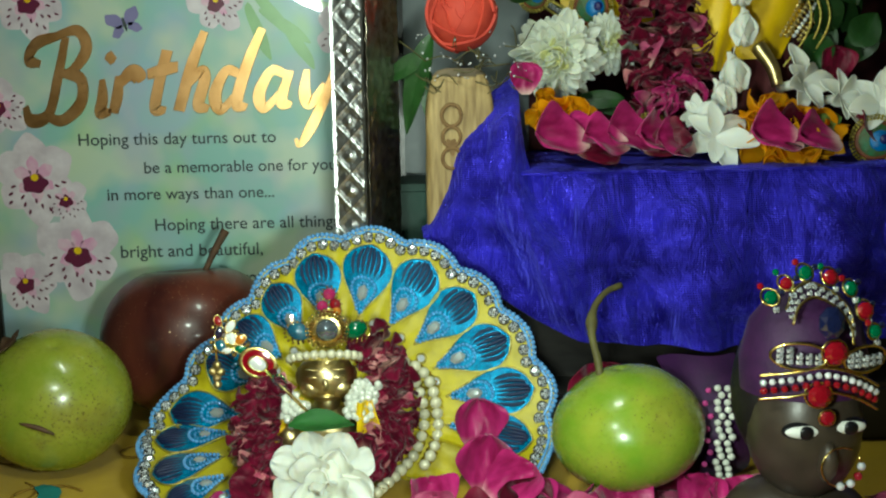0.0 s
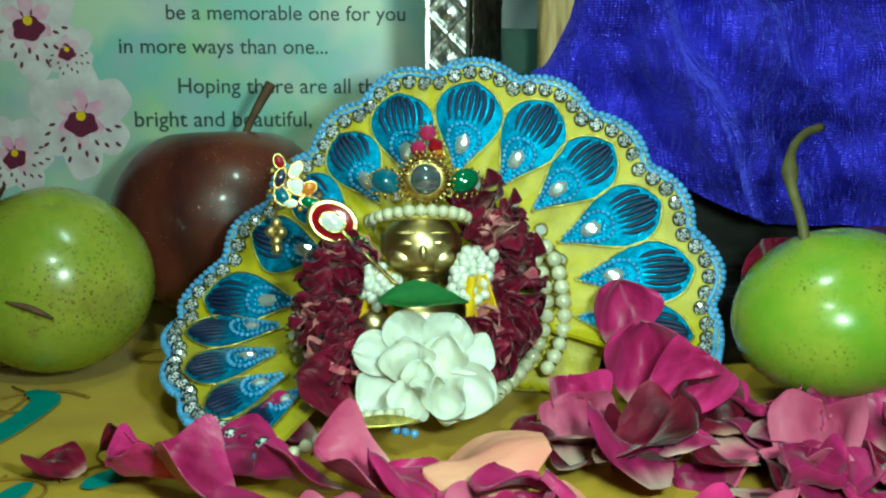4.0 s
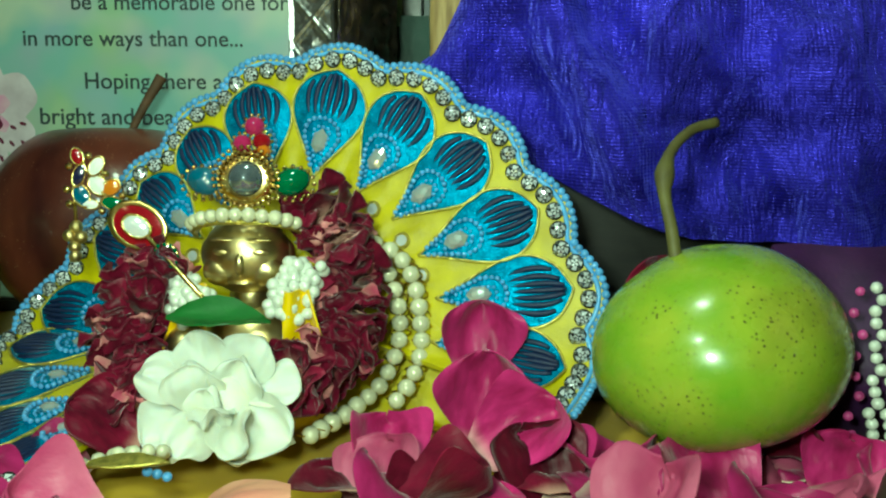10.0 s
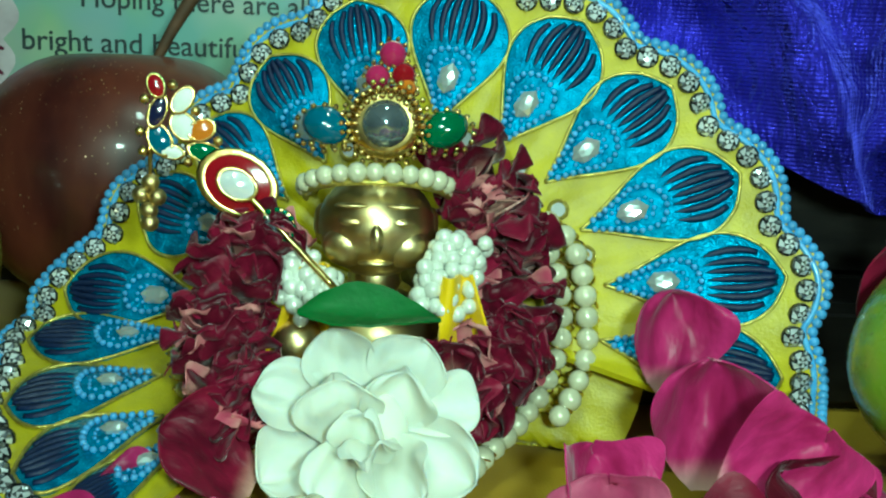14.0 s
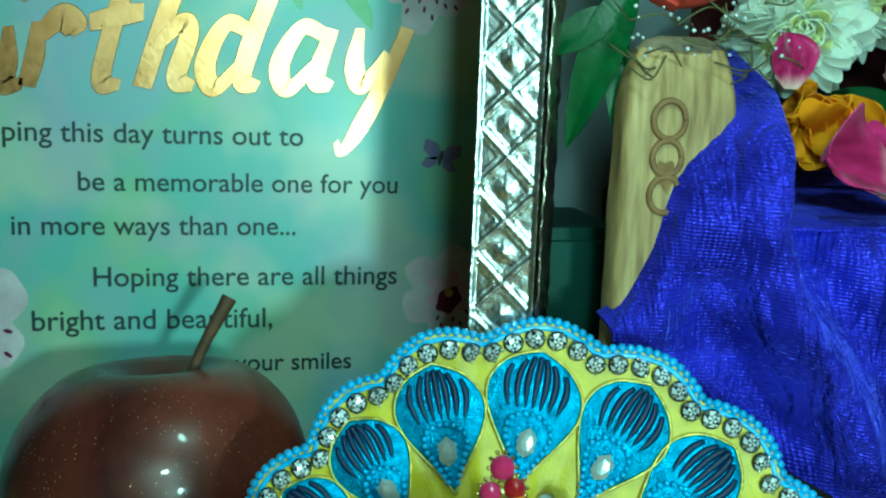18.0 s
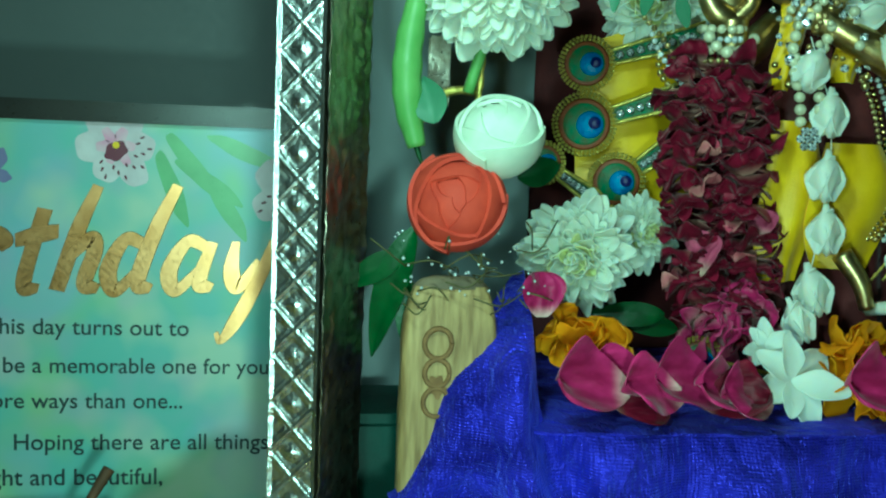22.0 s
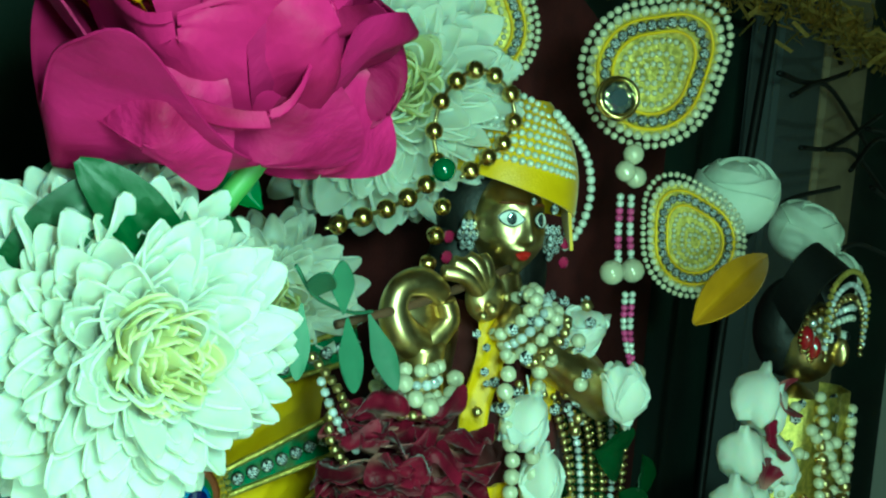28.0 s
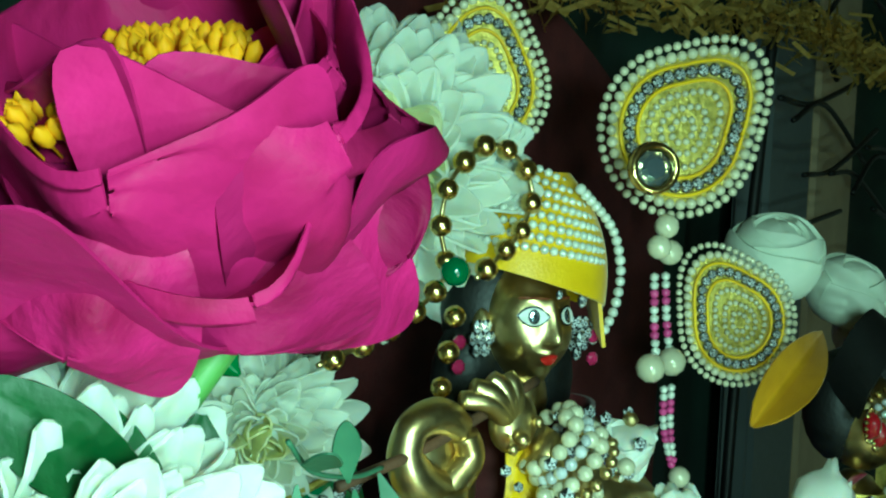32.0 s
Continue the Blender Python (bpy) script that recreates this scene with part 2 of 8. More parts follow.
M["guava_stem"] = material("green_brown_stem", (0.11, 0.10, 0.028), (0.05, 0.038, 0.015), 90, 0.6, bump=0.4)
M["petal"] = material("magenta_rose_petal", (0.54, 0.026, 0.195), (0.28, 0.008, 0.080), 110, 0.36, fine=420, bump=0.7, stretch=(1, 0.5, 1), trans=0.18, sss=0.0, sheen=0.25, rand=0.35, ramp=((0.80, 0.56, 0.50), 0.001, 0.013))
M["petal_dark"] = material("wilted_dark_rose_petal", (0.205, 0.006, 0.036), (0.075, 0.002, 0.014), 110, 0.40, fine=420, bump=0.8, stretch=(1, 0.5, 1), trans=0.15, rand=0.45, ramp=((0.66, 0.40, 0.32), -0.001, 0.009), sheen=0.2)
M["petal_faded"] = material("faded_rose_petal", (0.62, 0.36, 0.30), (0.42, 0.06, 0.12), 90, 0.42, fine=420, bump=0.6, rand=0.25)
M["petal_pale"] = material("pale_pink_petal", (0.66, 0.16, 0.29), (0.50, 0.06, 0.18), 80, 0.42, fine=420, bump=0.6, stretch=(1, 0.5, 1), trans=0.2, rand=0.25, ramp=((0.85, 0.66, 0.52), 0.004, 0.022))
M["petal_peach"] = material("peach_petal", (0.74, 0.26, 0.22), (0.74, 0.42, 0.26), 60, 0.5, fine=420, bump=0.8, stretch=(1, 0.5, 1), trans=0.2, rand=0.1)
M["rose_pink"] = material("bright_pink_rose_petal", (0.42, 0.008, 0.150), (0.20, 0.003, 0.055), 60, 0.55, fine=300, bump=0.9, stretch=(1, 0.4, 1), trans=0.15, rand=0.30, ramp=((0.74, 0.30, 0.42), -0.004, 0.010))
M["white_petal"] = material("white_petal", (0.94, 0.94, 0.86), (0.90, 0.90, 0.78), 90, 0.5, fine=500, bump=0.12, sss=0.5, trans=0.22, rand=0.06)
M["cream_petal"] = material("cream_chrysanthemum_petal", (0.93, 0.94, 0.86), (0.88, 0.90, 0.76), 120, 0.5, fine=500, bump=0.2, sss=0.5, trans=0.42, rand=0.05, ramp=((0.82, 0.82, 0.34), 0.001, 0.009))
M["heart_petal"] = material("pale_yellow_heart_petal", (0.92, 0.92, 0.62), (0.88, 0.88, 0.46), 120, 0.5, fine=500, bump=0.2, sss=0.4, trans=0.42, rand=0.08)
M["coral_cloth"] = material("coral_foam_petal", (0.56, 0.060, 0.034), (0.44, 0.04, 0.026), 120, 0.7, fine=900, bump=0.15, trans=0.06)
M["white_foam"] = material("white_foam_petal", (0.76, 0.80, 0.68), (0.66, 0.72, 0.58), 120, 0.7, fine=900, bump=0.12, trans=0.06)
M["marigold"] = material("orange_marigold", (0.94, 0.52, 0.018), (0.90, 0.38, 0.010), 90, 0.5, fine=700, bump=0.4, trans=0.42, rand=0.2)
M["leaf"] = material("green_leaf", (0.026, 0.085, 0.018), (0.012, 0.042, 0.008), 90, 0.42, fine=420, bump=0.4, rand=0.3, trans=0.15)
M["pale_leaf"] = material("grey_green_leaf", (0.11, 0.22, 0.12), (0.08, 0.16, 0.09), 90, 0.5, fine=420, bump=0.2, rand=0.2)
M["bean"] = material("light_green_pod", (0.21, 0.36, 0.10), (0.14, 0.27, 0.06), 60, 0.45, fine=420, bump=0.1)
M["yellow_silk"] = material("bright_yellow_silk", (0.80, 0.54, 0.008), (0.62, 0.38, 0.004), 70, 0.45, sheen=0.3, bump=0.3, fine=1300)
M["maroon"] = material("maroon_velvet", (0.085, 0.012, 0.014), (0.05, 0.006, 0.009), 80, 0.7, sheen=0.2, bump=0.3)
M["hair"] = material("black_hair_paint", (0.006, 0.006, 0.006), None, 200, 0.5, bump=0.3)
M["stone"] = material("black_stone", (0.060, 0.046, 0.034), (0.034, 0.026, 0.019), 70, 0.35, bump=0.1)
M["green_fabric"] = material("dark_green_cloth", (0.010, 0.045, 0.032), (0.006, 0.025, 0.018), 60, 0.6, bump=0.3)
M["peacock_green"] = material("peacock_green_thread", (0.02, 0.14, 0.05), (0.06, 0.07, 0.015), 260, 0.45, fine=1500, bump=0.6, sheen=0.2)
M["peacock_blue"] = material("peacock_blue_thread", (0.0, 0.16, 0.42), (0.0, 0.09, 0.30), 260, 0.35, fine=1500, bump=0.5, sheen=0.3)
M["peacock_navy"] = material("peacock_navy_thread", (0.004, 0.006, 0.10), None, 260, 0.35, fine=1500, bump=0.5)
M["rust"] = material("rust_thread", (0.18, 0.05, 0.015), None, 260, 0.5, fine=1500, bump=0.5)
M["purple"] = material("purple_cloth", (0.045, 0.006, 0.06), (0.022, 0.003, 0.035), 90, 0.6, sheen=0.05, bump=0.3)
M["white_paint"] = flat("white_enamel", (0.78, 0.80, 0.76), 0.4)
M["black_paint"] = flat("black_enamel_and_facet", (0.006, 0.006, 0.008), 0.3)
M["red_paint"] = flat("red_enamel", (0.42, 0.012, 0.012), 0.3, coat=0.6)
M["beige"] = material("beige_pillar_paint", (0.42, 0.34, 0.22), (0.32, 0.26, 0.17), 30, 0.6)
M["ink"] = flat("dark_ink", (0.03, 0.045, 0.05), 0.5, bump=0)
M["net"] = material("clear_film", (0.55, 0.62, 0.58), (0.7, 0.75, 0.7), 200, 0.12, glass=0.75, bump=0.8, fine=500, ior=1.2)

for soft_, level in (("rose_pink", 0.15), ("petal", 0.28), ("petal_dark", 0.22), ("petal_pale", 0.28), ("petal_peach", 0.25), ("white_petal", 0.2), ("cream_petal", 0.15), ("heart_petal", 0.15), ("marigold", 0.2)):
    M[soft_].node_tree.nodes["Principled BSDF"].inputs["Specular IOR Level"].default_value = level

# ---- mesh helpers ----
W = {}


def mesh(name, verts, faces, smooth=True):
    me = bpy.data.meshes.new(name)
    me.from_pydata([tuple(v) for v in verts], [], [tuple(f) for f in faces])
    me.polygons.foreach_set("use_smooth", [smooth] * len(me.polygons))
    me.update()
    return me


def from_bm(name, bm, smooth=True):
    me = bpy.data.meshes.new(name)
    bm.to_mesh(me)
    bm.free()
    me.polygons.foreach_set("use_smooth", [smooth] * len(me.polygons))
    return me


def dressed(me, mat):
    me = me.copy()
    me.materials.clear()
    me.materials.append(mat)
    return me


CACHE = {}


def shared(key, mat, make):
    """One mesh for every alike piece of one material."""
    k = (key, mat.name)
    if k not in CACHE:
        me = make()
        me.materials.append(mat)
        CACHE[k] = me
    return CACHE[k]


def thing(name, label, category, at=(0, 0, 0), group="", kind=""):
    e = new(name)
    e.empty_display_size = 0.01
    e.location = at
    W[e] = Matrix.Translation(at)
    return tagged(e, label, category, group, kind)


def piece(name, me, parent, m=None, label=""):
    """Links a mesh under a thing or part; m is the pose in the world."""
    m = m or Matrix()
    ob = new(name, me)
    ob.parent = parent
    ob.matrix_basis = W[parent].inverted() @ m
    W[ob] = m
    return tagged(ob, label)


def part(name, me, mat, parent, label="", m=None):
    if not me.materials:
        me.materials.append(mat)
    return piece(name, me, parent, m, label)


def solo(name, me, mat, label, category, m=None, group="", kind=""):
    if not me.materials:
        me.materials.append(mat)
    ob = new(name, me)
    ob.matrix_basis = m or Matrix()
    W[ob] = m or Matrix()
    return tagged(ob, label, category, group, kind)


def aim(at, way, roll=0.0):
    """A pose at a place whose local z looks along way."""
    q = Vector(way).to_track_quat("Z", "Y")
    return Matrix.Translation(at) @ q.to_matrix().to_4x4() @ Matrix.Rotation(radians(roll), 4, "Z")


def sheet(name, fn, nu, nv, thick=0.0, closed=False):
    """A surface fn(u, v), u and v from 0 to 1, with thickness."""
    P = np.array([[fn(i / nu, j / nv) for j in range(nv + 1)] for i in range(nu + (0 if closed else 1))], float)
    n0, n1 = P.shape[:2]
    if closed:
        du = np.roll(P, -1, 0) - np.roll(P, 1, 0)
    else:
        du = np.gradient(P, axis=0)
    N = np.cross(du, np.gradient(P, axis=1))
    N /= np.linalg.norm(N, axis=2, keepdims=True) + 1e-12
    idx = lambda i, j, k=0: k * n0 * n1 + (i % n0) * n1 + j
    faces = []
    for i in range(n0 if closed else n0 - 1):
        for j in range(n1 - 1):
            q = (idx(i, j), idx(i + 1, j), idx(i + 1, j + 1), idx(i, j + 1))
            faces.append(q)
            if thick:
                faces.append(tuple(k + n0 * n1 for k in reversed(q)))
    if not thick:
        return mesh(name, P.reshape(-1, 3), faces)
    V = np.concatenate([(P + N * thick / 2).reshape(-1, 3), (P - N * thick / 2).reshape(-1, 3)])
    rim = []
    if not closed:
        rim += [((i + 1, 0), (i, 0)) for i in range(n0 - 1)]
        rim += [((i, n1 - 1), (i + 1, n1 - 1)) for i in range(n0 - 1)]
        rim += [((0, j), (0, j + 1)) for j in range(n1 - 1)]
        rim += [((n0 - 1, j + 1), (n0 - 1, j)) for j in range(n1 - 1)]
    else:
        rim += [((i + 1, 0), (i, 0)) for i in range(n0)]
        rim += [((i, n1 - 1), (i + 1, n1 - 1)) for i in range(n0)]
    V = [tuple(v) for v in V]
    for a, b in rim:
        k = len(V)
        V += [V[idx(*b)], V[idx(*a)], V[idx(*a, 1)], V[idx(*b, 1)]]
        faces.append((k, k + 1, k + 2, k + 3))
    return mesh(name, V, faces)


def lathe(name, profile, n=32, bend=None):
    """Turns (radius, height) pairs about z; bend(p) may reshape."""
    V, F = [], []
    k = len(profile)
    for i in range(n):
        a = 2 * math.pi * i / n
        for r, z in profile:
            p = Vector((r * math.cos(a), r * math.sin(a), z))
            V.append(bend(p) if bend else p)
    for i in range(n):
        for j in range(k - 1):
            F.append((i * k + j, ((i + 1) % n) * k + j, ((i + 1) % n) * k + j + 1, i * k + j + 1))
    return mesh(name, V, F)


def smooth_path(points, n):
    """n + 1 places along a Catmull-Rom curve."""
    P = [Vector(p) for p in points]
    P = [2 * P[0] - P[1]] + P + [2 * P[-1] - P[-2]]
    out = []
    for i in range(n + 1):
        u = i / n * (len(P) - 3)
        k = min(int(u), len(P) - 4)
        t = u - k
        a, b, c, d = P[k:k + 4]
        out.append(0.5 * (2 * b + (c - a) * t + (2 * a - 5 * b + 4 * c - d) * t * t + (3 * b - a - 3 * c + d) * t ** 3))
    return out


def spaced(points, step, n=400):
    """Places along the curve, step metres apart, and their directions."""
    P = smooth_path(points, n)
    out, run = [], step / 2
    for a, b in zip(P, P[1:]):
        d = (b - a).length
        while run <= d and d > 0:
            out.append((a + (b - a) * (run / d), (b - a).normalized()))
            run += step
        run -= d
    return out


def tube(name, points, radius, n=24, sides=8, taper=None, closed=False):
    P = smooth_path(points, n)
    V, F = [], []
    up = Vector((0.13, 0.21, 0.97))
    for i, p in enumerate(P):
        d = (P[min(i + 1, n)] - P[max(i - 1, 0)]).normalized()
        s = d.cross(up)
        if s.length < 1e-4:
            s = d.cross(Vector((1, 0, 0)))
        s.normalize()
        up = s.cross(d)
        r = radius * (taper(i / n) if taper else 1)
        for j in range(sides):
            a = 2 * math.pi * j / sides
            V.append(p + r * (math.cos(a) * s + math.sin(a) * up))
    for i in range(n):
        for j in range(sides):
            k = (j + 1) % sides
            F.append((i * sides + j, i * sides + k, (i + 1) * sides + k, (i + 1) * sides + j))
    F.append(tuple(range(sides))[::-1])
    F.append(tuple(n * sides + j for j in range(sides)))
    return mesh(name, V, F)


def ball_mesh(sub=2):
    bm = bmesh.new()
    bmesh.ops.create_icosphere(bm, subdivisions=sub, radius=1.0)
    return from_bm("ball", bm)


def ball(mat, sub=2):
    return shared(("ball", sub), mat, lambda: ball_mesh(sub))


def box_mesh(name, lo, hi, bevel=0.001, seg=2):
    bm = bmesh.new()
    bmesh.ops.create_cube(bm, size=1.0)
    lo, hi = Vector(lo), Vector(hi)
    for v in bm.verts:
        v.co = Vector([(lo[i] + hi[i]) / 2 + v.co[i] * (hi[i] - lo[i]) for i in range(3)])
    if bevel:
        bmesh.ops.bevel(bm, geom=bm.edges[:], offset=bevel, segments=seg, affect="EDGES")
    me = from_bm(name, bm, False)
    return me


def joined(name, meshes, smooth=True):
    """Several meshes, with poses, as one mesh; keeps each one's material."""
    V, F, mats, slots = [], [], [], []
    for me, m in meshes:
        k = len(V)
        V += [m @ v.co for v in me.vertices]
        own = list(me.materials) or [None]
        for mat in own:
            if mat not in mats:
                mats.append(mat)
        for p in me.polygons:
            F.append([k + i for i in p.vertices])
            slots.append(mats.index(own[min(p.material_index, len(own) - 1)]))
    out = mesh(name, V, F, smooth)
    for mt in mats:
        if mt:
            out.materials.append(mt)
    if any(mats):
        out.polygons.foreach_set("material_index", slots)
    return out


def scaled(at, sx, sy=None, sz=None):
    sy, sz = sy or sx, sz or sx
    return Matrix.Translation(at) @ Matrix.Diagonal((sx, sy, sz, 1))


def beads(parent, points, radius, mat, step=None, name="bead", squash=1.0, sub=2, jitter=0.06):
    me = ball(mat, sub)
    rnd = random.Random(len(points) * 7 + int(radius * 1e6))
    for p, d in spaced(points, step or radius * 2.02):
        r = radius * rnd.uniform(1 - jitter, 1 + jitter)
        piece(name, me, parent, aim(p, d) @ Matrix.Diagonal((r, r, r * squash, 1)))


def gem_mesh(sides=8):
    V = [(0, 0, 0.55)]
    V += [(0.55 * math.cos(2 * math.pi * i / sides), 0.55 * math.sin(2 * math.pi * i / sides), 0.5) for i in range(sides)]
    V += [(math.cos(2 * math.pi * (i + 0.5) / sides), math.sin(2 * math.pi * (i + 0.5) / sides), 0.15) for i in range(sides)]
    V += [(0.9 * math.cos(2 * math.pi * (i + 0.5) / sides), 0.9 * math.sin(2 * math.pi * (i + 0.5) / sides), -0.3) for i in range(sides)]
    F = []
    for i in range(sides):
        j = (i + 1) % sides
        F += [(0, 1 + i, 1 + j), (1 + i, 1 + sides + i, 1 + j), (1 + j, 1 + sides + i, 1 + sides + j)]
        F += [(1 + sides + i, 1 + 2 * sides + i, 1 + 2 * sides + j, 1 + sides + j)]
    F.append(tuple(1 + 2 * sides + i for i in range(sides))[::-1])
    return mesh("gem", V, F, False)


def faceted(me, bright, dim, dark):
    """Sparkle put into the colour: facets of a cut stone alternate bright, dim and black."""
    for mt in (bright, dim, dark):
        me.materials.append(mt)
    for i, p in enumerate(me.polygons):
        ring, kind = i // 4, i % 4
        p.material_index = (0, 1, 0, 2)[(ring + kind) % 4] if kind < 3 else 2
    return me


def gem(mat, sides=8):
    # crystal stones share one mesh with the sparkle painted on its facets
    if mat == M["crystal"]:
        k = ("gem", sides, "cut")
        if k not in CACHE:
            CACHE[k] = faceted(gem_mesh(sides), M["crystal"], M["dim_facet"], M["black_paint"])
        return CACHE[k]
    return shared(("gem", sides), mat, lambda: gem_mesh(sides))


def petal_mesh(length, width, cup=0.3, curl=0.2, ruffle=0.05, tip=0.6, seed=0, thick=0.0005, nu=10, nv=8, fold=0.0, roll=0.0, crumple=0.0, broad=False):
    """A petal from its foot at the origin along y, hollow side up; roll turns its rim back, crumple wilts it."""
    rnd = random.Random(seed)
    a, b, c = rnd.uniform(0, 6), rnd.uniform(0, 6), rnd.uniform(2, 4)

    def fn(u, v):
        s = (v - 0.5) * 2
        if broad:
            # a rose petal: narrow foot, broad shoulders, a blunt rounded end with a slight notch
            u = 1 - (1 - u) ** 2
            f = max(0.02, 1.22 * (0.05 + u) ** 0.55 * math.sqrt(max(0, 1 - u ** 4.5)))
            q = s * min(1, f)
            y = length * u * (1 - 0.08 * q * q * u + 0.02 * math.sin(4 * q + a) * u)
        else:
            u = 1 - (1 - u) ** 2
            f = math.sin(math.pi * (0.002 + 0.998 * u) ** tip) ** 0.5 * (0.40 + 0.60 * min(1, u * 2.0)) + 0.10 * (1 - u) if u < 0.9995 else 0.02
            q = s * min(1, f)
            y = length * u * (1 - 0.10 * q * q * u)
        w = width / 2 * f
        z = cup * width * 0.5 * q * q * (0.45 + u) + curl * length * u * u
        z += ruffle * width * (1.3 * q * math.sin(c * 1.6 * q + a + 3 * u) * u * u + 0.5 * math.sin(5 * u + b + 1.6 * q) * u)
        z -= fold * width * (1 - abs(q)) * u
        if roll:
            z -= roll * width * (max(0, abs(q) - 0.5) ** 1.6 + 0.8 * max(0, u - 0.62) ** 1.6) * (1.0 + 0.6 * math.sin(2.2 * s + a))
        if crumple:
            z += crumple * width * u * (noise.noise((s * 1.3 + a, u * 1.8 + b, c)) + 0.4 * noise.noise((s * 3.2 + b, u * 2.6 + a, c)))
        return (w * s, y, z)

    return sheet("petal", fn, nu, nv, thick)


PETALS = {"rose": (0.026, 0.027, 0.35, 0.15, 0.06, 1.3), "garland": (0.0130, 0.0180, 0.50, 0.20, 0.14, 1.3, 0.30, 0.24), "mum": (0.025, 0.0066, 0.30, 0.12, 0.10, 1.7),
          "mum_in": (0.016, 0.0046, 0.45, 0.30, 0.05, 1.5), "mari": (0.014, 0.015, 0.4, 0.4, 0.2, 1.2), "tuber": (0.016, 0.0085, 0.35, -0.2, 0.05, 0.9), "big": (0.034, 0.034, 0.62, 0.20, 0.07, 1.35, 0.45, 0.24),
          "gardenia": (0.026, 0.025, 0.50, 0.14, 0.10, 1.35, 0.55, 0.20),
          "soft": (0.026, 0.027, 0.45, 0.22, 0.16, 1.35, 0.5, 0.20), "peony": (0.042, 0.047, 0.80, 0.36, 0.05, 1.2, 0.22, 0.20)}
PETAL_FINE = {"mum": (9, 4), "mum_in": (8, 4), "big": (18, 16), "peony": (24, 22), "gardenia": (18, 18), "soft": (18, 18), "garland": (10, 10)}


def petals(kind, mat, i):
    """Shared petals of a few shapes each."""
    k = i % 5
    L, w, cup, curl, ruf, tip, *more = PETALS[kind]
    roll_, crum = more or (0.0, 0.0)
    rnd = random.Random(k * 31 + len(kind))
    fine = PETAL_FINE.get(kind, (9, 8))
    return shared((kind, k), mat, lambda: petal_mesh(L * rnd.uniform(0.88, 1.1), w * rnd.uniform(0.85, 1.12), cup * rnd.uniform(0.7, 1.3), curl * rnd.uniform(0.4, 1.6), ruf * rnd.uniform(0.6, 1.5), tip, k + 3, 0.00045, *fine, roll=roll_, crumple=crum, broad=bool(more)))


# ---- the shelf, the walls ----
def cloth_fn(u, v):
    x, y = -0.75 + 1.6 * u, -0.35 + 1.05 * v
    return (x, y, 0.0012 * noise.noise((x * 9, y * 9, 0.3)) + 0.0006 * noise.noise((x * 40, y * 40, 1.3)) - 0.001)


solo("table_top", box_mesh("table_top", (-0.76, -0.36, -0.03), (0.86, 0.72, -0.004), 0.003), M["black_wood"], "dark wooden shelf top under the yellow cloth", "shelf", kind="structure")
cloth = solo("tablecloth", sheet("tablecloth", cloth_fn, 90, 60, 0.0012), M["yellow_cloth"], "mustard yellow printed cotton cloth spread over the shelf", "tablecloth")


def swirl(cx, cy, size, turn, kind):
    """A printed paisley outline on the cloth."""
    pts = []
    for i in range(9):
        a = turn + i * 0.72
        r = size * (1 - i / 11)
        pts.append((cx + r * math.cos(a) * 1.2, cy + r * math.sin(a), 0.0005))
    if kind:
        return tube("paisley_line", pts, size * 0.008 + 0.0003, 40, 5)
    return sheet("leaf_print", lambda u, v: (cx + size * (u - 0.5) * 1.6 * math.cos(turn) - size * (v - 0.5) * 0.7 * math.sin(math.pi * u) * math.sin(turn), cy + size * (u - 0.5) * 1.6 * math.sin(turn) + size * (v - 0.5) * 0.7 * math.sin(math.pi * u) * math.cos(turn), 0.0009), 14, 4, 0.0001)


def print_band(points, width, z=0.0010):
    """A broad printed stroke with tapering ends."""
    P = smooth_path([Vector((x, y, 0)) for x, y in points], 24)

    def fn(u, v):
        k = min(23, int(u * 24))
        a = P[k].lerp(P[k + 1], u * 24 - k)
        d = (P[k + 1] - P[k]).normalized()
        w = width * math.sin(math.pi * (0.06 + 0.88 * u)) ** 0.6 * (1 + 0.15 * math.sin(9 * u))
        return (a.x - d.y * w * (v - 0.5), a.y + d.x * w * (v - 0.5), z)
    return sheet("print_band", fn, 24, 3, 0.0001)


for i, (x, y, s, a) in enumerate([(-0.152, 0.447, 0.016, 0.4), (-0.105, 0.40, 0.013, 2.2), (-0.176, 0.498, 0.014, 1.0), (-0.139, 0.376, 0.015, 4.0), (-0.205, 0.43, 0.02, 2.5), (-0.19, 0.36, 0.018, 3.0), (-0.118, 0.50, 0.012, 0.9), (-0.21, 0.52, 0.018, 4.4), (-0.1426, 0.535, 0.012, 1.9)]):
    part("printed_paisley", swirl(x, y, s, a, 1), M["brown_print"], cloth)
for pts, w in ((((-0.168, 0.402), (-0.156, 0.412), (-0.150, 0.430), (-0.148, 0.450), (-0.156, 0.460)), 0.011), (((-0.116, 0.375), (-0.110, 0.384), (-0.104, 0.388)), 0.009), (((-0.184, 0.500), (-0.176, 0.504), (-0.170, 0.500)), 0.009),
               (((-0.215, 0.400), (-0.205, 0.425), (-0.190, 0.440)), 0.012), (((-0.150, 0.350), (-0.138, 0.362), (-0.132, 0.380)), 0.008), (((-0.128, 0.300), (-0.112, 0.312), (-0.104, 0.330)), 0.009)):
    part("printed_leaf", print_band(pts, w), M["teal_print"], cloth)
    part("printed_outline", tube("printed_outline", [Vector((x - 0.008, y + 0.006, 0.0006)) for x, y in pts], 0.0004, 24, 5), M["brown_print"], cloth)

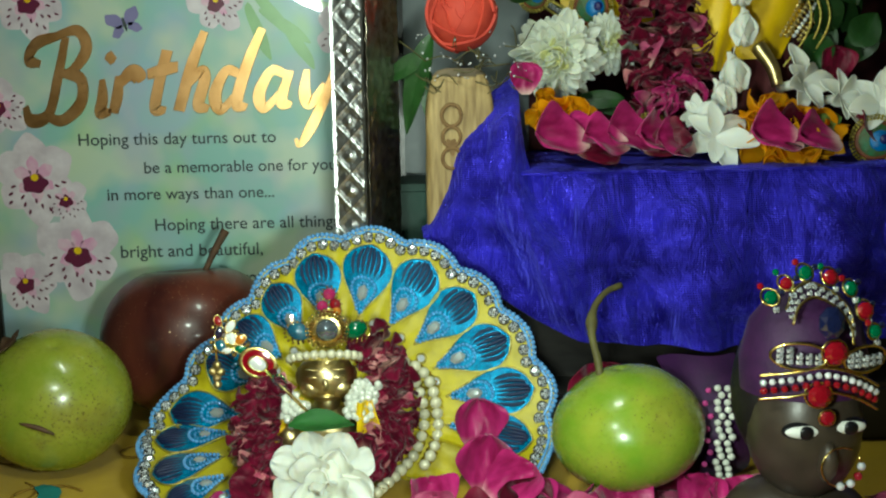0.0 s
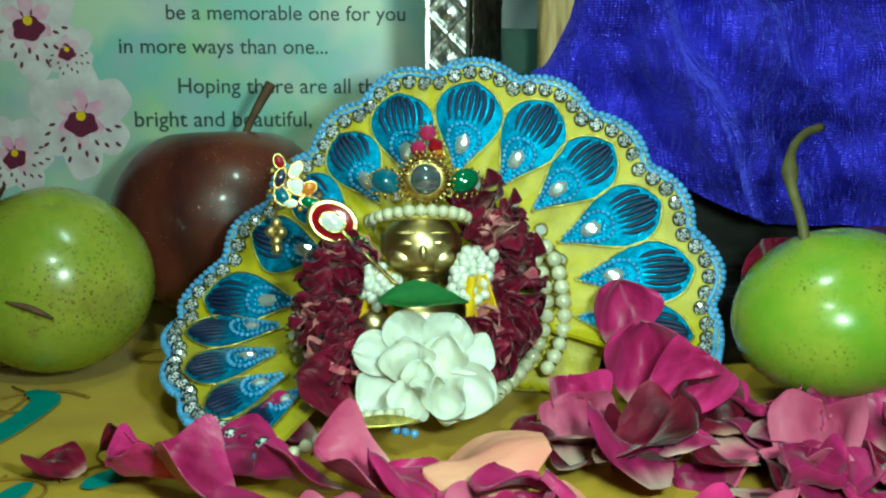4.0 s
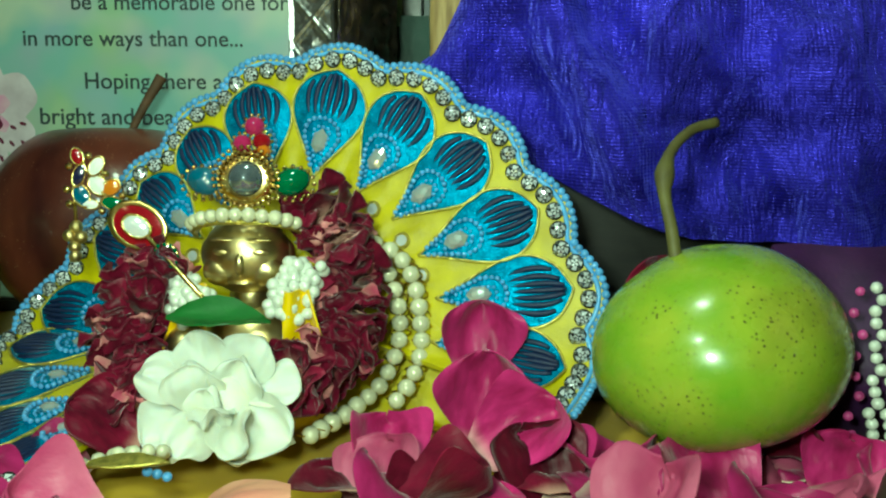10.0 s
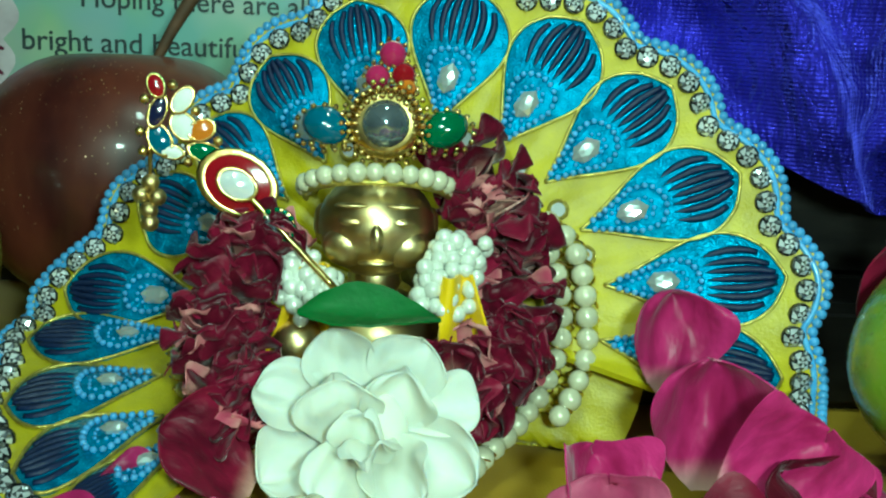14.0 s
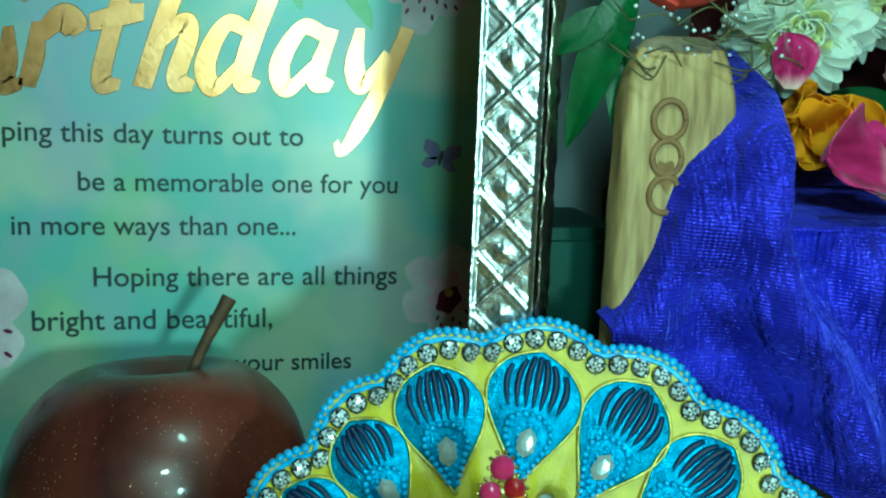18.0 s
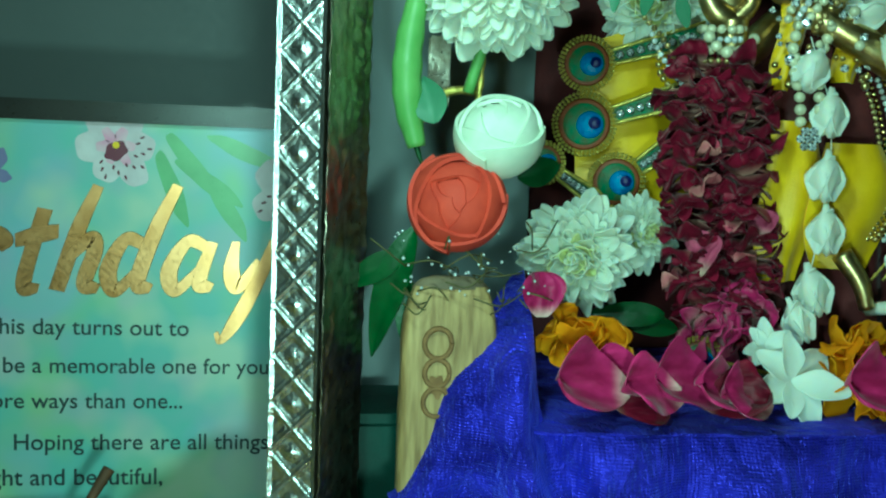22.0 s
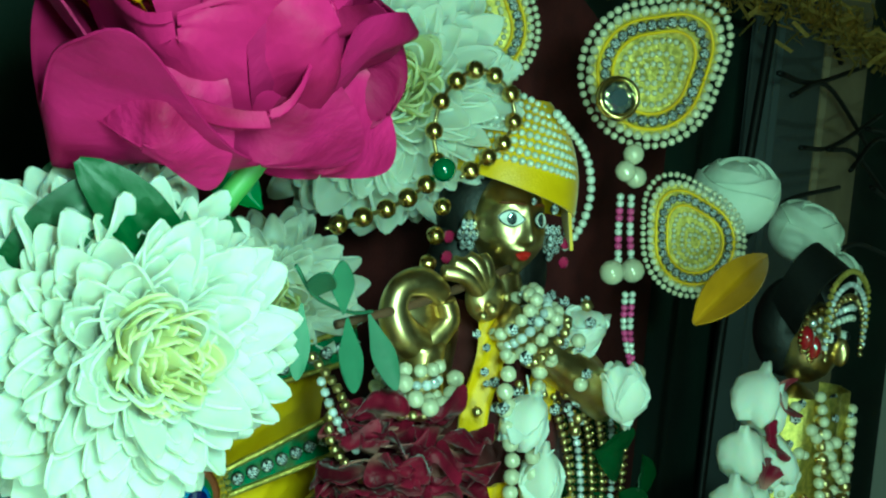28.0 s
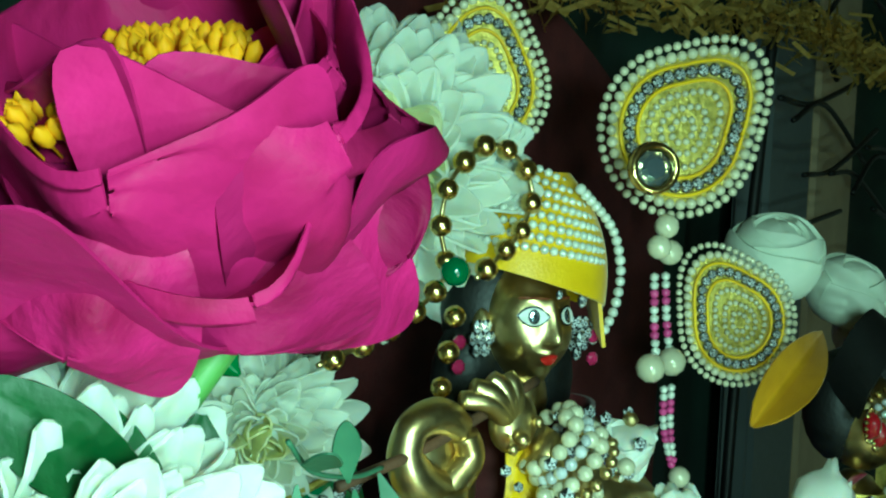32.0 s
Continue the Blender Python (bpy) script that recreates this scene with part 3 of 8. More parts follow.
solo("wall_back", box_mesh("wall_back", (-0.9, 0.700, -0.4), (0.95, 0.76, 1.0), 0), M["wall"], "grey painted back wall of the shrine niche", "wall", kind="structure")
# added before the back wall; its lighter paint stands for light on that wall
solo("wall_lit_standin", box_mesh("wall_lit_standin", (0.0225, 0.612, -0.002), (0.0975, 0.640, 0.315), 0.001), M["panel"], "added lighter stretch of grey wall between the frame and the hanging", "panel", kind="structure")
# unseen side walls, front wall and ceiling, added pale to bounce torchlight
solo("bounce_wall_left", box_mesh("bounce_wall_left", (-0.96, -0.9, -0.4), (-0.90, 0.76, 1.0), 0), M["room"], "unseen cream side wall added to bounce light", "wall", kind="structure")
solo("bounce_wall_right", box_mesh("bounce_wall_right", (0.95, -0.9, -0.4), (1.01, 0.76, 1.0), 0), M["room"], "unseen cream side wall added to bounce light", "wall", kind="structure")
solo("bounce_wall_front", box_mesh("bounce_wall_front", (-0.96, -0.96, -0.4), (1.01, -0.9, 1.0), 0), M["room"], "unseen cream wall behind the viewer, added to bounce light", "wall", kind="structure")
solo("ceiling", box_mesh("ceiling", (-0.96, -0.96, 1.0), (1.01, 0.76, 1.06), 0), M["room"], "unseen cream ceiling added to bounce light", "ceiling", kind="structure")
solo("floor", box_mesh("floor", (-0.96, -0.96, -0.46), (1.01, 0.76, -0.4), 0), M["wall"], "grey floor below the shelf", "floor", kind="structure")

# ---- greeting card in a thin black frame ----
CY = 0.597


def card_material():
    """Soft watercolour print in aqua, lime and blue."""
    m = bpy.data.materials.new("watercolour_card")
    m.use_nodes = True
    n, l = m.node_tree.nodes, m.node_tree.links
    b = n["Principled BSDF"]
    tc = n.new("ShaderNodeTexCoord")
    cols = [(0.25, 0.46, 0.42), (0.36, 0.53, 0.24), (0.30, 0.43, 0.54), (0.50, 0.57, 0.44), (0.40, 0.37, 0.50)]
    out = None
    for i, c in enumerate(cols):
        nz = n.new("ShaderNodeTexNoise")
        nz.noise_dimensions = "4D"
        nz.inputs["W"].default_value = i * 3.7
        nz.inputs["Scale"].default_value, nz.inputs["Detail"].default_value = 16 + 4 * i, 2
        l.new(tc.outputs["Object"], nz.inputs["Vector"])
        if out is None:
            rgb = n.new("ShaderNodeRGB")
            rgb.outputs[0].default_value = (*c, 1)
            out = rgb.outputs[0]
            continue
        mr = n.new("ShaderNodeMapRange")
        mr.inputs[1].default_value, mr.inputs[2].default_value = 0.47, 0.62
        mr.inputs[4].default_value = 0.8 if i < 4 else 0.4
        l.new(nz.outputs[0], mr.inputs[0])
        mx = n.new("ShaderNodeMix")
        mx.data_type = "RGBA"
        mx.inputs["B"].default_value = (*c, 1)
        l.new(mr.outputs[0], mx.inputs["Factor"])
        l.new(out, mx.inputs["A"])
        out = mx.outputs["Result"]
    l.new(out, b.inputs["Base Color"])
    b.inputs["Roughness"].default_value = 0.42
    b.inputs["Coat Weight"].default_value = 0.15
    b.inputs["Coat Roughness"].default_value = 0.24
    return m


M["card"] = card_material()
frame_t = thing("picture_frame", "thin black frame holding a pastel greeting card with gold lettering", "picture frame", (-0.1, CY, 0))
CL, CR, CT = -0.214, 0.014, 0.2385
part("card", box_mesh("card", (CL, CY, 0.006), (CR, CY + 0.002, CT), 0), M["card"], frame_t, "pastel watercolour card")
part("backing", box_mesh("backing", (CL - 0.006, CY + 0.002, 0), (CR + 0.006, CY + 0.014, CT + 0.006), 0.001), M["black_frame"], frame_t)
for nm, lo, hi in (("frame_top", (CL - 0.008, CY - 0.004, CT), (CR + 0.008, CY + 0.016, CT + 0.0085)), ("frame_left", (CL - 0.008, CY - 0.004, 0), (CL, CY + 0.016, CT)),
                   ("frame_right", (CR, CY - 0.004, 0), (CR + 0.008, CY + 0.016, CT)), ("frame_bottom", (CL, CY - 0.004, 0), (CR, CY + 0.016, 0.006))):
    part(nm, box_mesh(nm, lo, hi, 0.0012), M["black_frame"], frame_t)


def lettering(body, x0, x1, base, mat, parent, height=None, shear=0.0, bold=0.0, y=CY, name="writing", label="", depth=0.0002):
    cu = bpy.data.curves.new("lettering", "FONT")
    cu.body, cu.shear, cu.offset, cu.extrude, cu.resolution_u = body, shear, bold, 0.004, 6
    ob = new("lettering", cu)
    me = bpy.data.meshes.new_from_object(ob.evaluated_get(bpy.context.evaluated_depsgraph_get()))
    bpy.data.objects.remove(ob)
    xs = [v.co.x for v in me.vertices]
    k = (x1 - x0) / (max(xs) - min(xs))
    kz = height or k
    x_min = min(xs)
    for v in me.vertices:
        v.co = Vector((x0 + (v.co.x - x_min) * k, y - depth - v.co.z * 0.05, base + v.co.y * kz))
    me.polygons.foreach_set("use_smooth", [False] * len(me.polygons))
    me.materials.clear()
    return part(name, me, mat, parent, label)


for body, x0, x1, z in (("Hoping this day turns out to", -0.1640, -0.0525, 0.1490), ("be a memorable one for you", -0.1282, -0.0185, 0.1325), ("in more ways than one...", -0.1500, -0.0548, 0.1172),
                        ("Hoping there are all things", -0.1240, -0.0178, 0.0990), ("bright and beautiful,", -0.1446, -0.0628, 0.0835), ("your smiles", -0.076, -0.034, 0.0672)):
    lettering(body, x0, x1, z, M["ink"], frame_t, bold=0.006, name="printed_line", label="dark printed line of verse")


def ribbon(name, strokes, dx, dz, kx, k, slant, y, thick):
    """Brush strokes (x, z, width) in the card's plane as one raised mesh."""
    V, F = [], []
    for si, st in enumerate(strokes):
        P = smooth_path(st, 10 * len(st))
        base = len(V)
        n = len(P)
        for i, p in enumerate(P):
            d = P[min(i + 1, n - 1)] - P[max(i - 1, 0)]
            d = Vector((d.x, d.y))
            d = d.normalized() if d.length > 1e-9 else Vector((1, 0))
            q = Vector((-d.y, d.x)) * max(p.z * 0.9, 0.03) * 0.5
            for s, dep in ((1, 0), (0.94, thick), (-0.94, thick), (-1, 0)):
                x, z = p.x + q.x * s, p.y + q.y * s
                V.append((dx + kx * (x + slant * z), y - dep - 0.0003 - 0.00012 * si, dz + k * z))
        for i in range(n - 1):
            for j in range(3):
                a = base + i * 4 + j
                F.append((a, a + 4, a + 5, a + 1))
        F.append((base, base + 1, base + 2, base + 3))
        e = base + (n - 1) * 4
        F.append((e + 3, e + 2, e + 1, e))
    return mesh(name, V, F, False)


# brush script: each letter's strokes in letter units (x, z, pen width)
SCRIPT = {
    "B": [[(0.1, 1.02, .12), (-0.3, .92, .2), (-.42, .72, .2), (-.2, .66, .1)], [(0.22, 1.0, .16), (0.14, .5, .2), (0.02, .02, .2), (-.3, -.06, .2), (-.42, .12, .12)],
          [(.0, 1.0, .12), (.42, 1.08, .16), (.62, .85, .24), (.4, .58, .16), (.12, .52, .1)], [(.2, .54, .1), (.56, .46, .2), (.6, .16, .24), (.3, -.06, .18), (.0, -.02, .12)]],
    "i": [[(0.0, .46, .1), (.04, .2, .2), (.04, .02, .2), (.2, .02, .1)], [(.05, .69, .15), (.09, .74, .2), (.14, .79, .15)]],
    "r": [[(0, .5, .1), (.03, .25, .2), (.0, .0, .18)], [(.05, .4, .16), (.2, .54, .24), (.34, .48, .24), (.38, .42, .12)]],
    "t": [[(.12, .82, .2), (.06, .4, .2), (.05, .05, .2), (.22, .02, .1)], [(-.14, .5, .16), (.1, .56, .2), (.32, .6, .16)]],
    "h": [[(.24, 1.02, .14), (.12, .6, .2), (.02, .0, .2)], [(.06, .3, .12), (.26, .5, .18), (.34, .4, .2), (.3, .08, .2), (.46, .02, .1)]],
    "d": [[(.36, .44, .12), (.12, .5, .16), (.0, .2, .22), (.12, .0, .16), (.32, .2, .12)], [(.56, 1.04, .14), (.42, .6, .2), (.34, .1, .2), (.5, .02, .1)]],
    "a": [[(.38, .44, .12), (.14, .5, .16), (.0, .2, .22), (.12, .0, .16), (.34, .22, .12)], [(.42, .5, .14), (.36, .1, .2), (.52, .03, .1)]],
    "y": [[(.0, .5, .1), (.02, .2, .2), (.14, .04, .18), (.32, .3, .14)], [(.44, .52, .16), (.34, .1, .18), (.2, -.3, .2), (.08, -.52, .1), (.0, -.44, .05)]],
}
word = part("foil_word", mesh("foil_word", [(0, CY, 0.19), (0.0001, CY, 0.19), (0, CY, 0.1901)], [(0, 1, 2)]), M["foil"], frame_t, "gold foil brush script")
for ch, x, kx, k in (("B", -0.1800, 0.0300, 0.0435), ("i", -0.1520, 0.036, 0.042), ("r", -0.1435, 0.036, 0.042), ("t", -0.1220, 0.036, 0.042), ("h", -0.1075, 0.038, 0.0435), ("d", -0.0875, 0.038, 0.0435), ("a", -0.0625, 0.037, 0.042), ("y", -0.0375, 0.038, 0.042)):
    part("letter", ribbon("letter", SCRIPT[ch], x, 0.1665 + (x + 0.17) * 0.02, kx, k, 0.22, CY, 0.0004), M["foil"], word)

M["orchid_white"] = material("printed_orchid_white", (0.68, 0.61, 0.66), (0.50, 0.42, 0.48), 95, 0.42, coat=0.1, bump=0)
M["orchid_pink"] = material("printed_orchid_pink", (0.62, 0.28, 0.46), (0.66, 0.46, 0.56), 150, 0.42, coat=0.1, bump=0)
M["orchid_dark"] = flat("printed_orchid_maroon", (0.12, 0.015, 0.05), 0.3, coat=0.5, bump=0)
M["lilac"] = flat("printed_lilac", (0.22, 0.20, 0.40), 0.3, coat=0.5, bump=0)
M["lime_print"] = flat("printed_lime", (0.25, 0.45, 0.20), 0.3, coat=0.5, bump=0)


def blob(cx, cz, rx, rz, turn, lift, lobes=0.0, n=26):
    V = [(cx, CY - lift, cz)]
    c, s = math.cos(turn), math.sin(turn)
    for i in range(n):
        a = 2 * math.pi * i / n
        k = 1 + lobes * math.sin(5 * a + cx * 90)
        x, z = rx * k * math.cos(a), rz * k * math.sin(a)
        V.append((cx + c * x - s * z, CY - lift, cz + s * x + c * z))
    return mesh("print", V, [(0, 1 + (i + 1) % n, 1 + i) for i in range(n)])


def orchid(x, z, r, turn):
    rnd = random.Random(int(x * 1e4))
    fl = part("printed_orchid", blob(x, z, r * 0.25, r * 0.25, 0, 0.0002), M["orchid_dark"], frame_t, "printed white and pink orchid")
    for a, w, h in ((90, 0.55, 0.62), (150, 0.6, 0.55), (30, 0.6, 0.55), (215, 0.55, 0.5), (325, 0.55, 0.5), (270, 0.55, 0.75)):
        t = radians(a) + turn
        part("print_petal", blob(x + r * 0.6 * math.cos(t), z + r * 0.6 * math.sin(t), r * h, r * w * 0.8, t, 0.00015 + 0.00001 * a / 60, 0.05), M["orchid_white"], fl)
        part("print_blush", blob(x + r * 0.34 * math.cos(t), z + r * 0.34 * math.sin(t), r * h * 0.42, r * w * 0.28, t, 0.00030, 0.08), M["orchid_pink"], fl)
    part("print_throat", blob(x, z - r * 0.15, r * 0.34, r * 0.26, turn, 0.00036, 0.1), M["orchid_dark"], fl)
    part("print_eye", blob(x, z + r * 0.02, r * 0.1, r * 0.1, 0, 0.00042), M["yellow_silk"], fl)
    for i in range(14):
        t = radians(195 + 150 * i / 13) + turn
        q = r * (0.62 + 0.32 * (i % 3) / 2)
        part("print_spot", blob(x + q * math.cos(t), z + q * math.sin(t), r * 0.075, r * 0.035, t, 0.0004, 0.1, 10), M["orchid_dark"], fl)


for o in ((-0.0095, 0.2105, 0.0165, -0.2), (-0.083, 0.229, 0.0145, 0.6), (-0.186, 0.230, 0.018, 0.2), (-0.190, 0.131, 0.021, 0.1), (-0.169, 0.088, 0.022, 0.0), (-0.1735, 0.1185, 0.0115, 0.1), (-0.207, 0.172, 0.014, 0.8), (-0.200, 0.071, 0.016, 0.5), (0.002, 0.095, 0.016, 0.9)):
    orchid(*o)


def butterfly(x, z, s, turn):
    b = part("printed_butterfly", blob(x, z, s * 0.08, s * 0.35, turn, 0.0004), M["ink"], frame_t, "printed lilac butterfly")
    for sg in (-1, 1):
        for dz, r in ((0.28, 0.5), (-0.26, 0.36)):
            c, n = math.cos(turn), math.sin(turn)
            px, pz = sg * s * 0.42, s * dz
            part("print_wing", blob(x + c * px - n * pz, z + n * px + c * pz, s * r, s * r * 0.62, turn + sg * (0.7 if dz > 0 else -0.6), 0.00025, 0.08), M["lilac"], b)


butterfly(-0.134, 0.2165, 0.0115, 0.3)
butterfly(-0.003, 0.1455, 0.0085, -0.2)
for i, (x, z, t) in enumerate(((-0.045, 0.215, -0.6), (-0.052, 0.222, -0.9), (-0.038, 0.205, -1.0), (-0.03, 0.228, -0.4), (-0.06, 0.212, -1.2))):
    part("printed_grass", blob(x, z, 0.017, 0.0035, t, 0.0001 + i * 0.00001, 0.05), M["lime_print"], frame_t)

# ---- silver post: a box section of beaten sheet ----
post = thing("silver_post", "beaten silver sheet post of a shrine canopy with embossed diamonds", "post", (-0.008, 0.487, 0))
PM = Matrix.Translation((-0.0158, 0.4903, 0)) @ Matrix.Rotation(radians(-21.5), 4, "Z")
PW, PD, PH = 0.0166, 0.043, 0.46
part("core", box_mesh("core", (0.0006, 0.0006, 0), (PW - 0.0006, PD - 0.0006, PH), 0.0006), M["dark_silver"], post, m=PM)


def emboss(u, v):
    x, z = u * PW, v * PH
    a, b = (x / PW + z / 0.0165), (x / PW - z / 0.0165)
    f = lambda q: abs((q % 1) - 0.5) * 2
    ridge = max(0, 1 - min(1 - f(a), 1 - f(b)) * 7) * 0.9
    ridge = max(ridge, max(0, 1 - abs(min(1 - f(a), 1 - f(b)) - 0.25) * 14) * 0.6)
    cx, cz = (x / PW - 0.5), ((z / 0.0165 + 0.5) % 1 - 0.5)
    rr = math.hypot(cx, cz)
    ros = max(0, 1 - rr / 0.19) * (0.7 + 0.3 * math.cos(8 * math.atan2(cz, cx)))
    edge = 1 if min(u, 1 - u) < 0.05 else 0
    return (x, -0.0010 * max(ridge, ros, edge) + 0.0002 * noise.noise((x * 400, z * 400, 0)), z)


part("front_sheet", sheet("front_sheet", emboss, 30, 760, 0.0004), M["silver"], post, "bright embossed silver face", m=PM)


def hammered(u, v):
    y, z = u * PD, v * PH
    h = 0.0009 * noise.noise((y * 260, z * 200, 2)) + (0.0012 if min(u, 1 - u) < 0.09 else 0)
    if 0.72 < u < 0.9:
        h += 0.0008 * abs(math.sin(z * 700))
    return (PW + h, y, z)


# the side sheet has a darker, browner silver than the front
part("side_sheet", sheet("side_sheet", hammered, 22, 420, 0.0004), M["dark_silver"], post, "dark hammered side", m=PM)

# ---- the low throne with its wooden corner piece and blue cloth ----
throne = thing("throne_seat", "low wooden seat hidden under a blue cloth", "seat", (0.2, 0.58, 0))
part("seat_box", box_mesh("seat_box", (0.066, 0.505, 0.03), (0.46, 0.66, 0.1365), 0.003), M["black_wood"], throne)
part("plinth", box_mesh("plinth", (0.030, 0.475, 0.0), (0.50, 0.68, 0.030), 0.003), M["black_wood"], throne)


def plank(u, v):
    # flat board with a rounded top, swept round its edge
    a = u * 2 * math.pi
    h = 0.186 * v
    top = max(0, (v - 0.86) / 0.14)
    w = 0.0170 * (1 - 0.26 * top ** 2.5)
    d = 0.007 * (1 - 0.5 * top ** 2.5)
    sx = abs(math.cos(a)) ** 0.35 * (1 if math.cos(a) > 0 else -1)
    sy = abs(math.sin(a)) ** 0.35 * (1 if math.sin(a) > 0 else -1)
    wob = 0.0006 * noise.noise((sx * 3, h * 60, sy * 3))
    return (0.0462 + (w + wob) * sx, 0.508 + d * sy, h)


board = part("corner_board", sheet("corner_board", plank, 48, 60, 0, True), M["wood"], throne, "bare knotted wood board with burnt stamps")
part("board_top", lathe("board_top", [(0, 0.004), (0.006, 0.0042), (0.010, 0.003), (0.0128, 0.0)], 28, lambda p: Vector((p.x * 1.0, p.y * 0.36, p.z))), M["bark"], throne, m=Matrix.Translation((0.0462, 0.508, 0.1852)) @ Matrix.Diagonal((1.1, 1.0, 1.0, 1)))
for z, r in ((0.1665, 0.0048), (0.1560, 0.0044), (0.1455, 0.0046)):
    ring = [(0.0415 + r * math.cos(a), 0.5006, z + r * 1.1 * math.sin(a)) for a in [i * math.pi / 6 for i in range(13)]]
    part("burnt_ring", tube("burnt_ring", ring, 0.0009, 40, 6), M["burn"], board)
part("burnt_knot", blob(0.0415, 0.1512, 0.003, 0.004, 0.2, 0.0968, 0.2), M["burn"], board)


def drape(u, v):
    """Cloth: u along the seat from the board's tip to the far end, v from the top edge down to the hem."""
    x = 0.0265 + 0.4535 * u
    tip = math.exp(-((x - 0.072) / 0.010) ** 2)
    hem = 0.106 - 0.056 * min(max((x - 0.027) / 0.090, 0), 1) ** 0.9 + 0.004 * math.sin((x - 0.1) * 40)
    if x < 0.0570:
        top = 0.110 + 0.079 * max(0, (x - 0.0275) / 0.0295) ** 1.35
    else:
        top = 0.1395 + 0.0495 * max(0, 1 - (x - 0.0570) / 0.021) ** 0.6
    top = max(top, hem + 0.004)
    z = top + (hem - top) * v
    fold = 0.008 * math.sin((x - 0.02) * 95 + v * 1.5) * (0.35 + 0.65 * v) + 0.004 * math.sin((x + z) * 170 + 2 * v) * (0.2 + v) + 0.0045 * noise.noise((x * 38, z * 38, 0)) + 0.0016 * noise.noise((x * 110, z * 110, 4))
    y = 0.494 - 0.012 * math.sin(min(1, v * 1.6) * math.pi / 2) - fold * (0.4 + 0.6 * min(1, (x - 0.02) / 0.05))
    ridge = 0.066 + 0.30 * max(0, 0.140 - z) ** 1.0 + 3.0 * max(0, 0.12 - z) ** 2
    d = (x - ridge) / 0.006
    y -= 0.013 * math.exp(-(d / 1.2) ** 2) - 0.007 * math.exp(-((d - 2.6) / 1.4) ** 2)
    if d < 0:
        y += 0.016 * (1 - math.exp(d / 4))
    # the tip is tucked in behind the board
    back = 0.058 * (max(0, z - 0.14) / 0.049) ** 3
    x, y = x + 0.45 * back, y + back
    if x > 0.0735 and back < 0.004:
        y -= 0.006 * min(1, (x - 0.0735) / 0.03)
    return (x, y, z)


spread = thing("seat_cloth", "royal blue crushed satin cloth draped over the low seat", "cloth", (0.2, 0.5, 0.03))
part("front_drape", sheet("front_drape", drape, 170, 46, 0.0011), M["velvet"], spread)


def seat_top(u, v):
    x, y = 0.0735 + 0.4065 * u, 0.4885 - 0.006 * min(1, u * 12) + 0.17 * v
    return (x, y, 0.1394 + 0.001 * noise.noise((x * 40, y * 40, 3)) - 0.0008 * (1 - min(1, v * 30)))


part("seat_cover", sheet("seat_cover", seat_top, 60, 30, 0.001), M["velvet"], spread)

# ---- peacock-feather fan behind the small idol ----
EYE_ANGLES = [98, 82.6, 66.8, 50.3, 32.9, 12.6, -9.5, -31, -53, -74, -90, -97.5, -105, -112, -119]
A0, A1 = -126.0, 106.0
GIRTH = ((-135, 0.060), (-120, 0.080), (-112, 0.0945), (-105, 0.0985), (-98, 0.0935), (-90, 0.0863), (-86, 0.0805), (-79, 0.0763), (-65, 0.0690), (-50, 0.0665), (-34, 0.0680), (-14, 0.0755), (13, 0.0825), (34, 0.0865), (54, 0.0900), (70, 0.0935), (85, 0.0980), (101, 0.0945), (114, 0.090))


def girth(deg):
    """Mean radius of the fan, narrower on its upper left."""
    return sum(float(np.interp(deg + o, [g[0] for g in GIRTH], [g[1] for g in GIRTH])) for o in (-5, -2, 0, 2, 5)) / 5


def fan_at(deg, r):
    """The fan leans back as one flat sheet; its foot bends forward over the cloth."""
    a, t = radians(deg), min(1, max(0, (-80 - deg) / 35))
    x, z = -0.015 - 0.015 * t + r * math.sin(a), 0.033 - 0.020 * t + r * math.cos(a)
    low = 0.020 - z
    d = 1.65 * (low + math.sqrt(low * low + 0.00005)) / 2
    return Vector((x * (1 - 2.9 * d), 0.449 - 0.239 * x + 0.291 * z - d, max(z + 0.43 * d, 0.003)))


def fan_n(deg, r):
    d1 = fan_at(deg + 1, r) - fan_at(deg - 1, r)
    d2 = fan_at(deg, r + 0.001) - fan_at(deg, r - 0.001)
    n = d1.cross(d2).normalized()
    return n if n.y < 0 else -n


def fan_up(deg, r, h):
    return fan_at(deg, r) + fan_n(deg, r) * h


def rim(deg):
    """A lobe round each feather eye."""
    ph = float(np.interp(-deg, [-a for a in EYE_ANGLES], range(len(EYE_ANGLES))))
    return girth(deg) - 0.0034 + 0.0042 * abs(math.cos(math.pi * ph))


fan = thing("peacock_fan", "scalloped yellow satin fan with teal peacock-feather eyes and blue beads", "fan", (-0.017, 0.455, 0))
part("fan_cloth", sheet("fan_cloth", lambda u, v: fan_up(A0 + (A1 - A0) * u, 0.012 + (rim(A0 + (A1 - A0) * u) - 0.012) * v, 0.0005 * noise.noise((u * 60, v * 14, 0)) + 0.0004 * math.sin(u * 150 + 3 * v) * (1 - v)), 260, 24, 0.0016), M["fan_cloth"], fan, "lemon yellow satin ground")


def foot_at(u, v):
    """Plain satin below the last feather eye, hanging straight down to the cloth."""
    a, r = radians(88 + 80 * u), 0.010 + 0.050 * v
    x, z = -0.015 + r * math.sin(a), max(0.0015, 0.030 + r * math.cos(a))
    return (x, 0.4515 - 0.239 * x + 0.291 * z + 0.0005 * noise.noise((u * 20, v * 9, 0)), z)


part("fan_foot", sheet("fan_foot", foot_at, 40, 16, 0.0014), M["fan_cloth"], fan, "plain yellow satin foot")
edge = [fan_up(A0 + (A1 - A0) * i / 260, rim(A0 + (A1 - A0) * i / 260) + 0.0006, 0.0006) for i in range(261)]
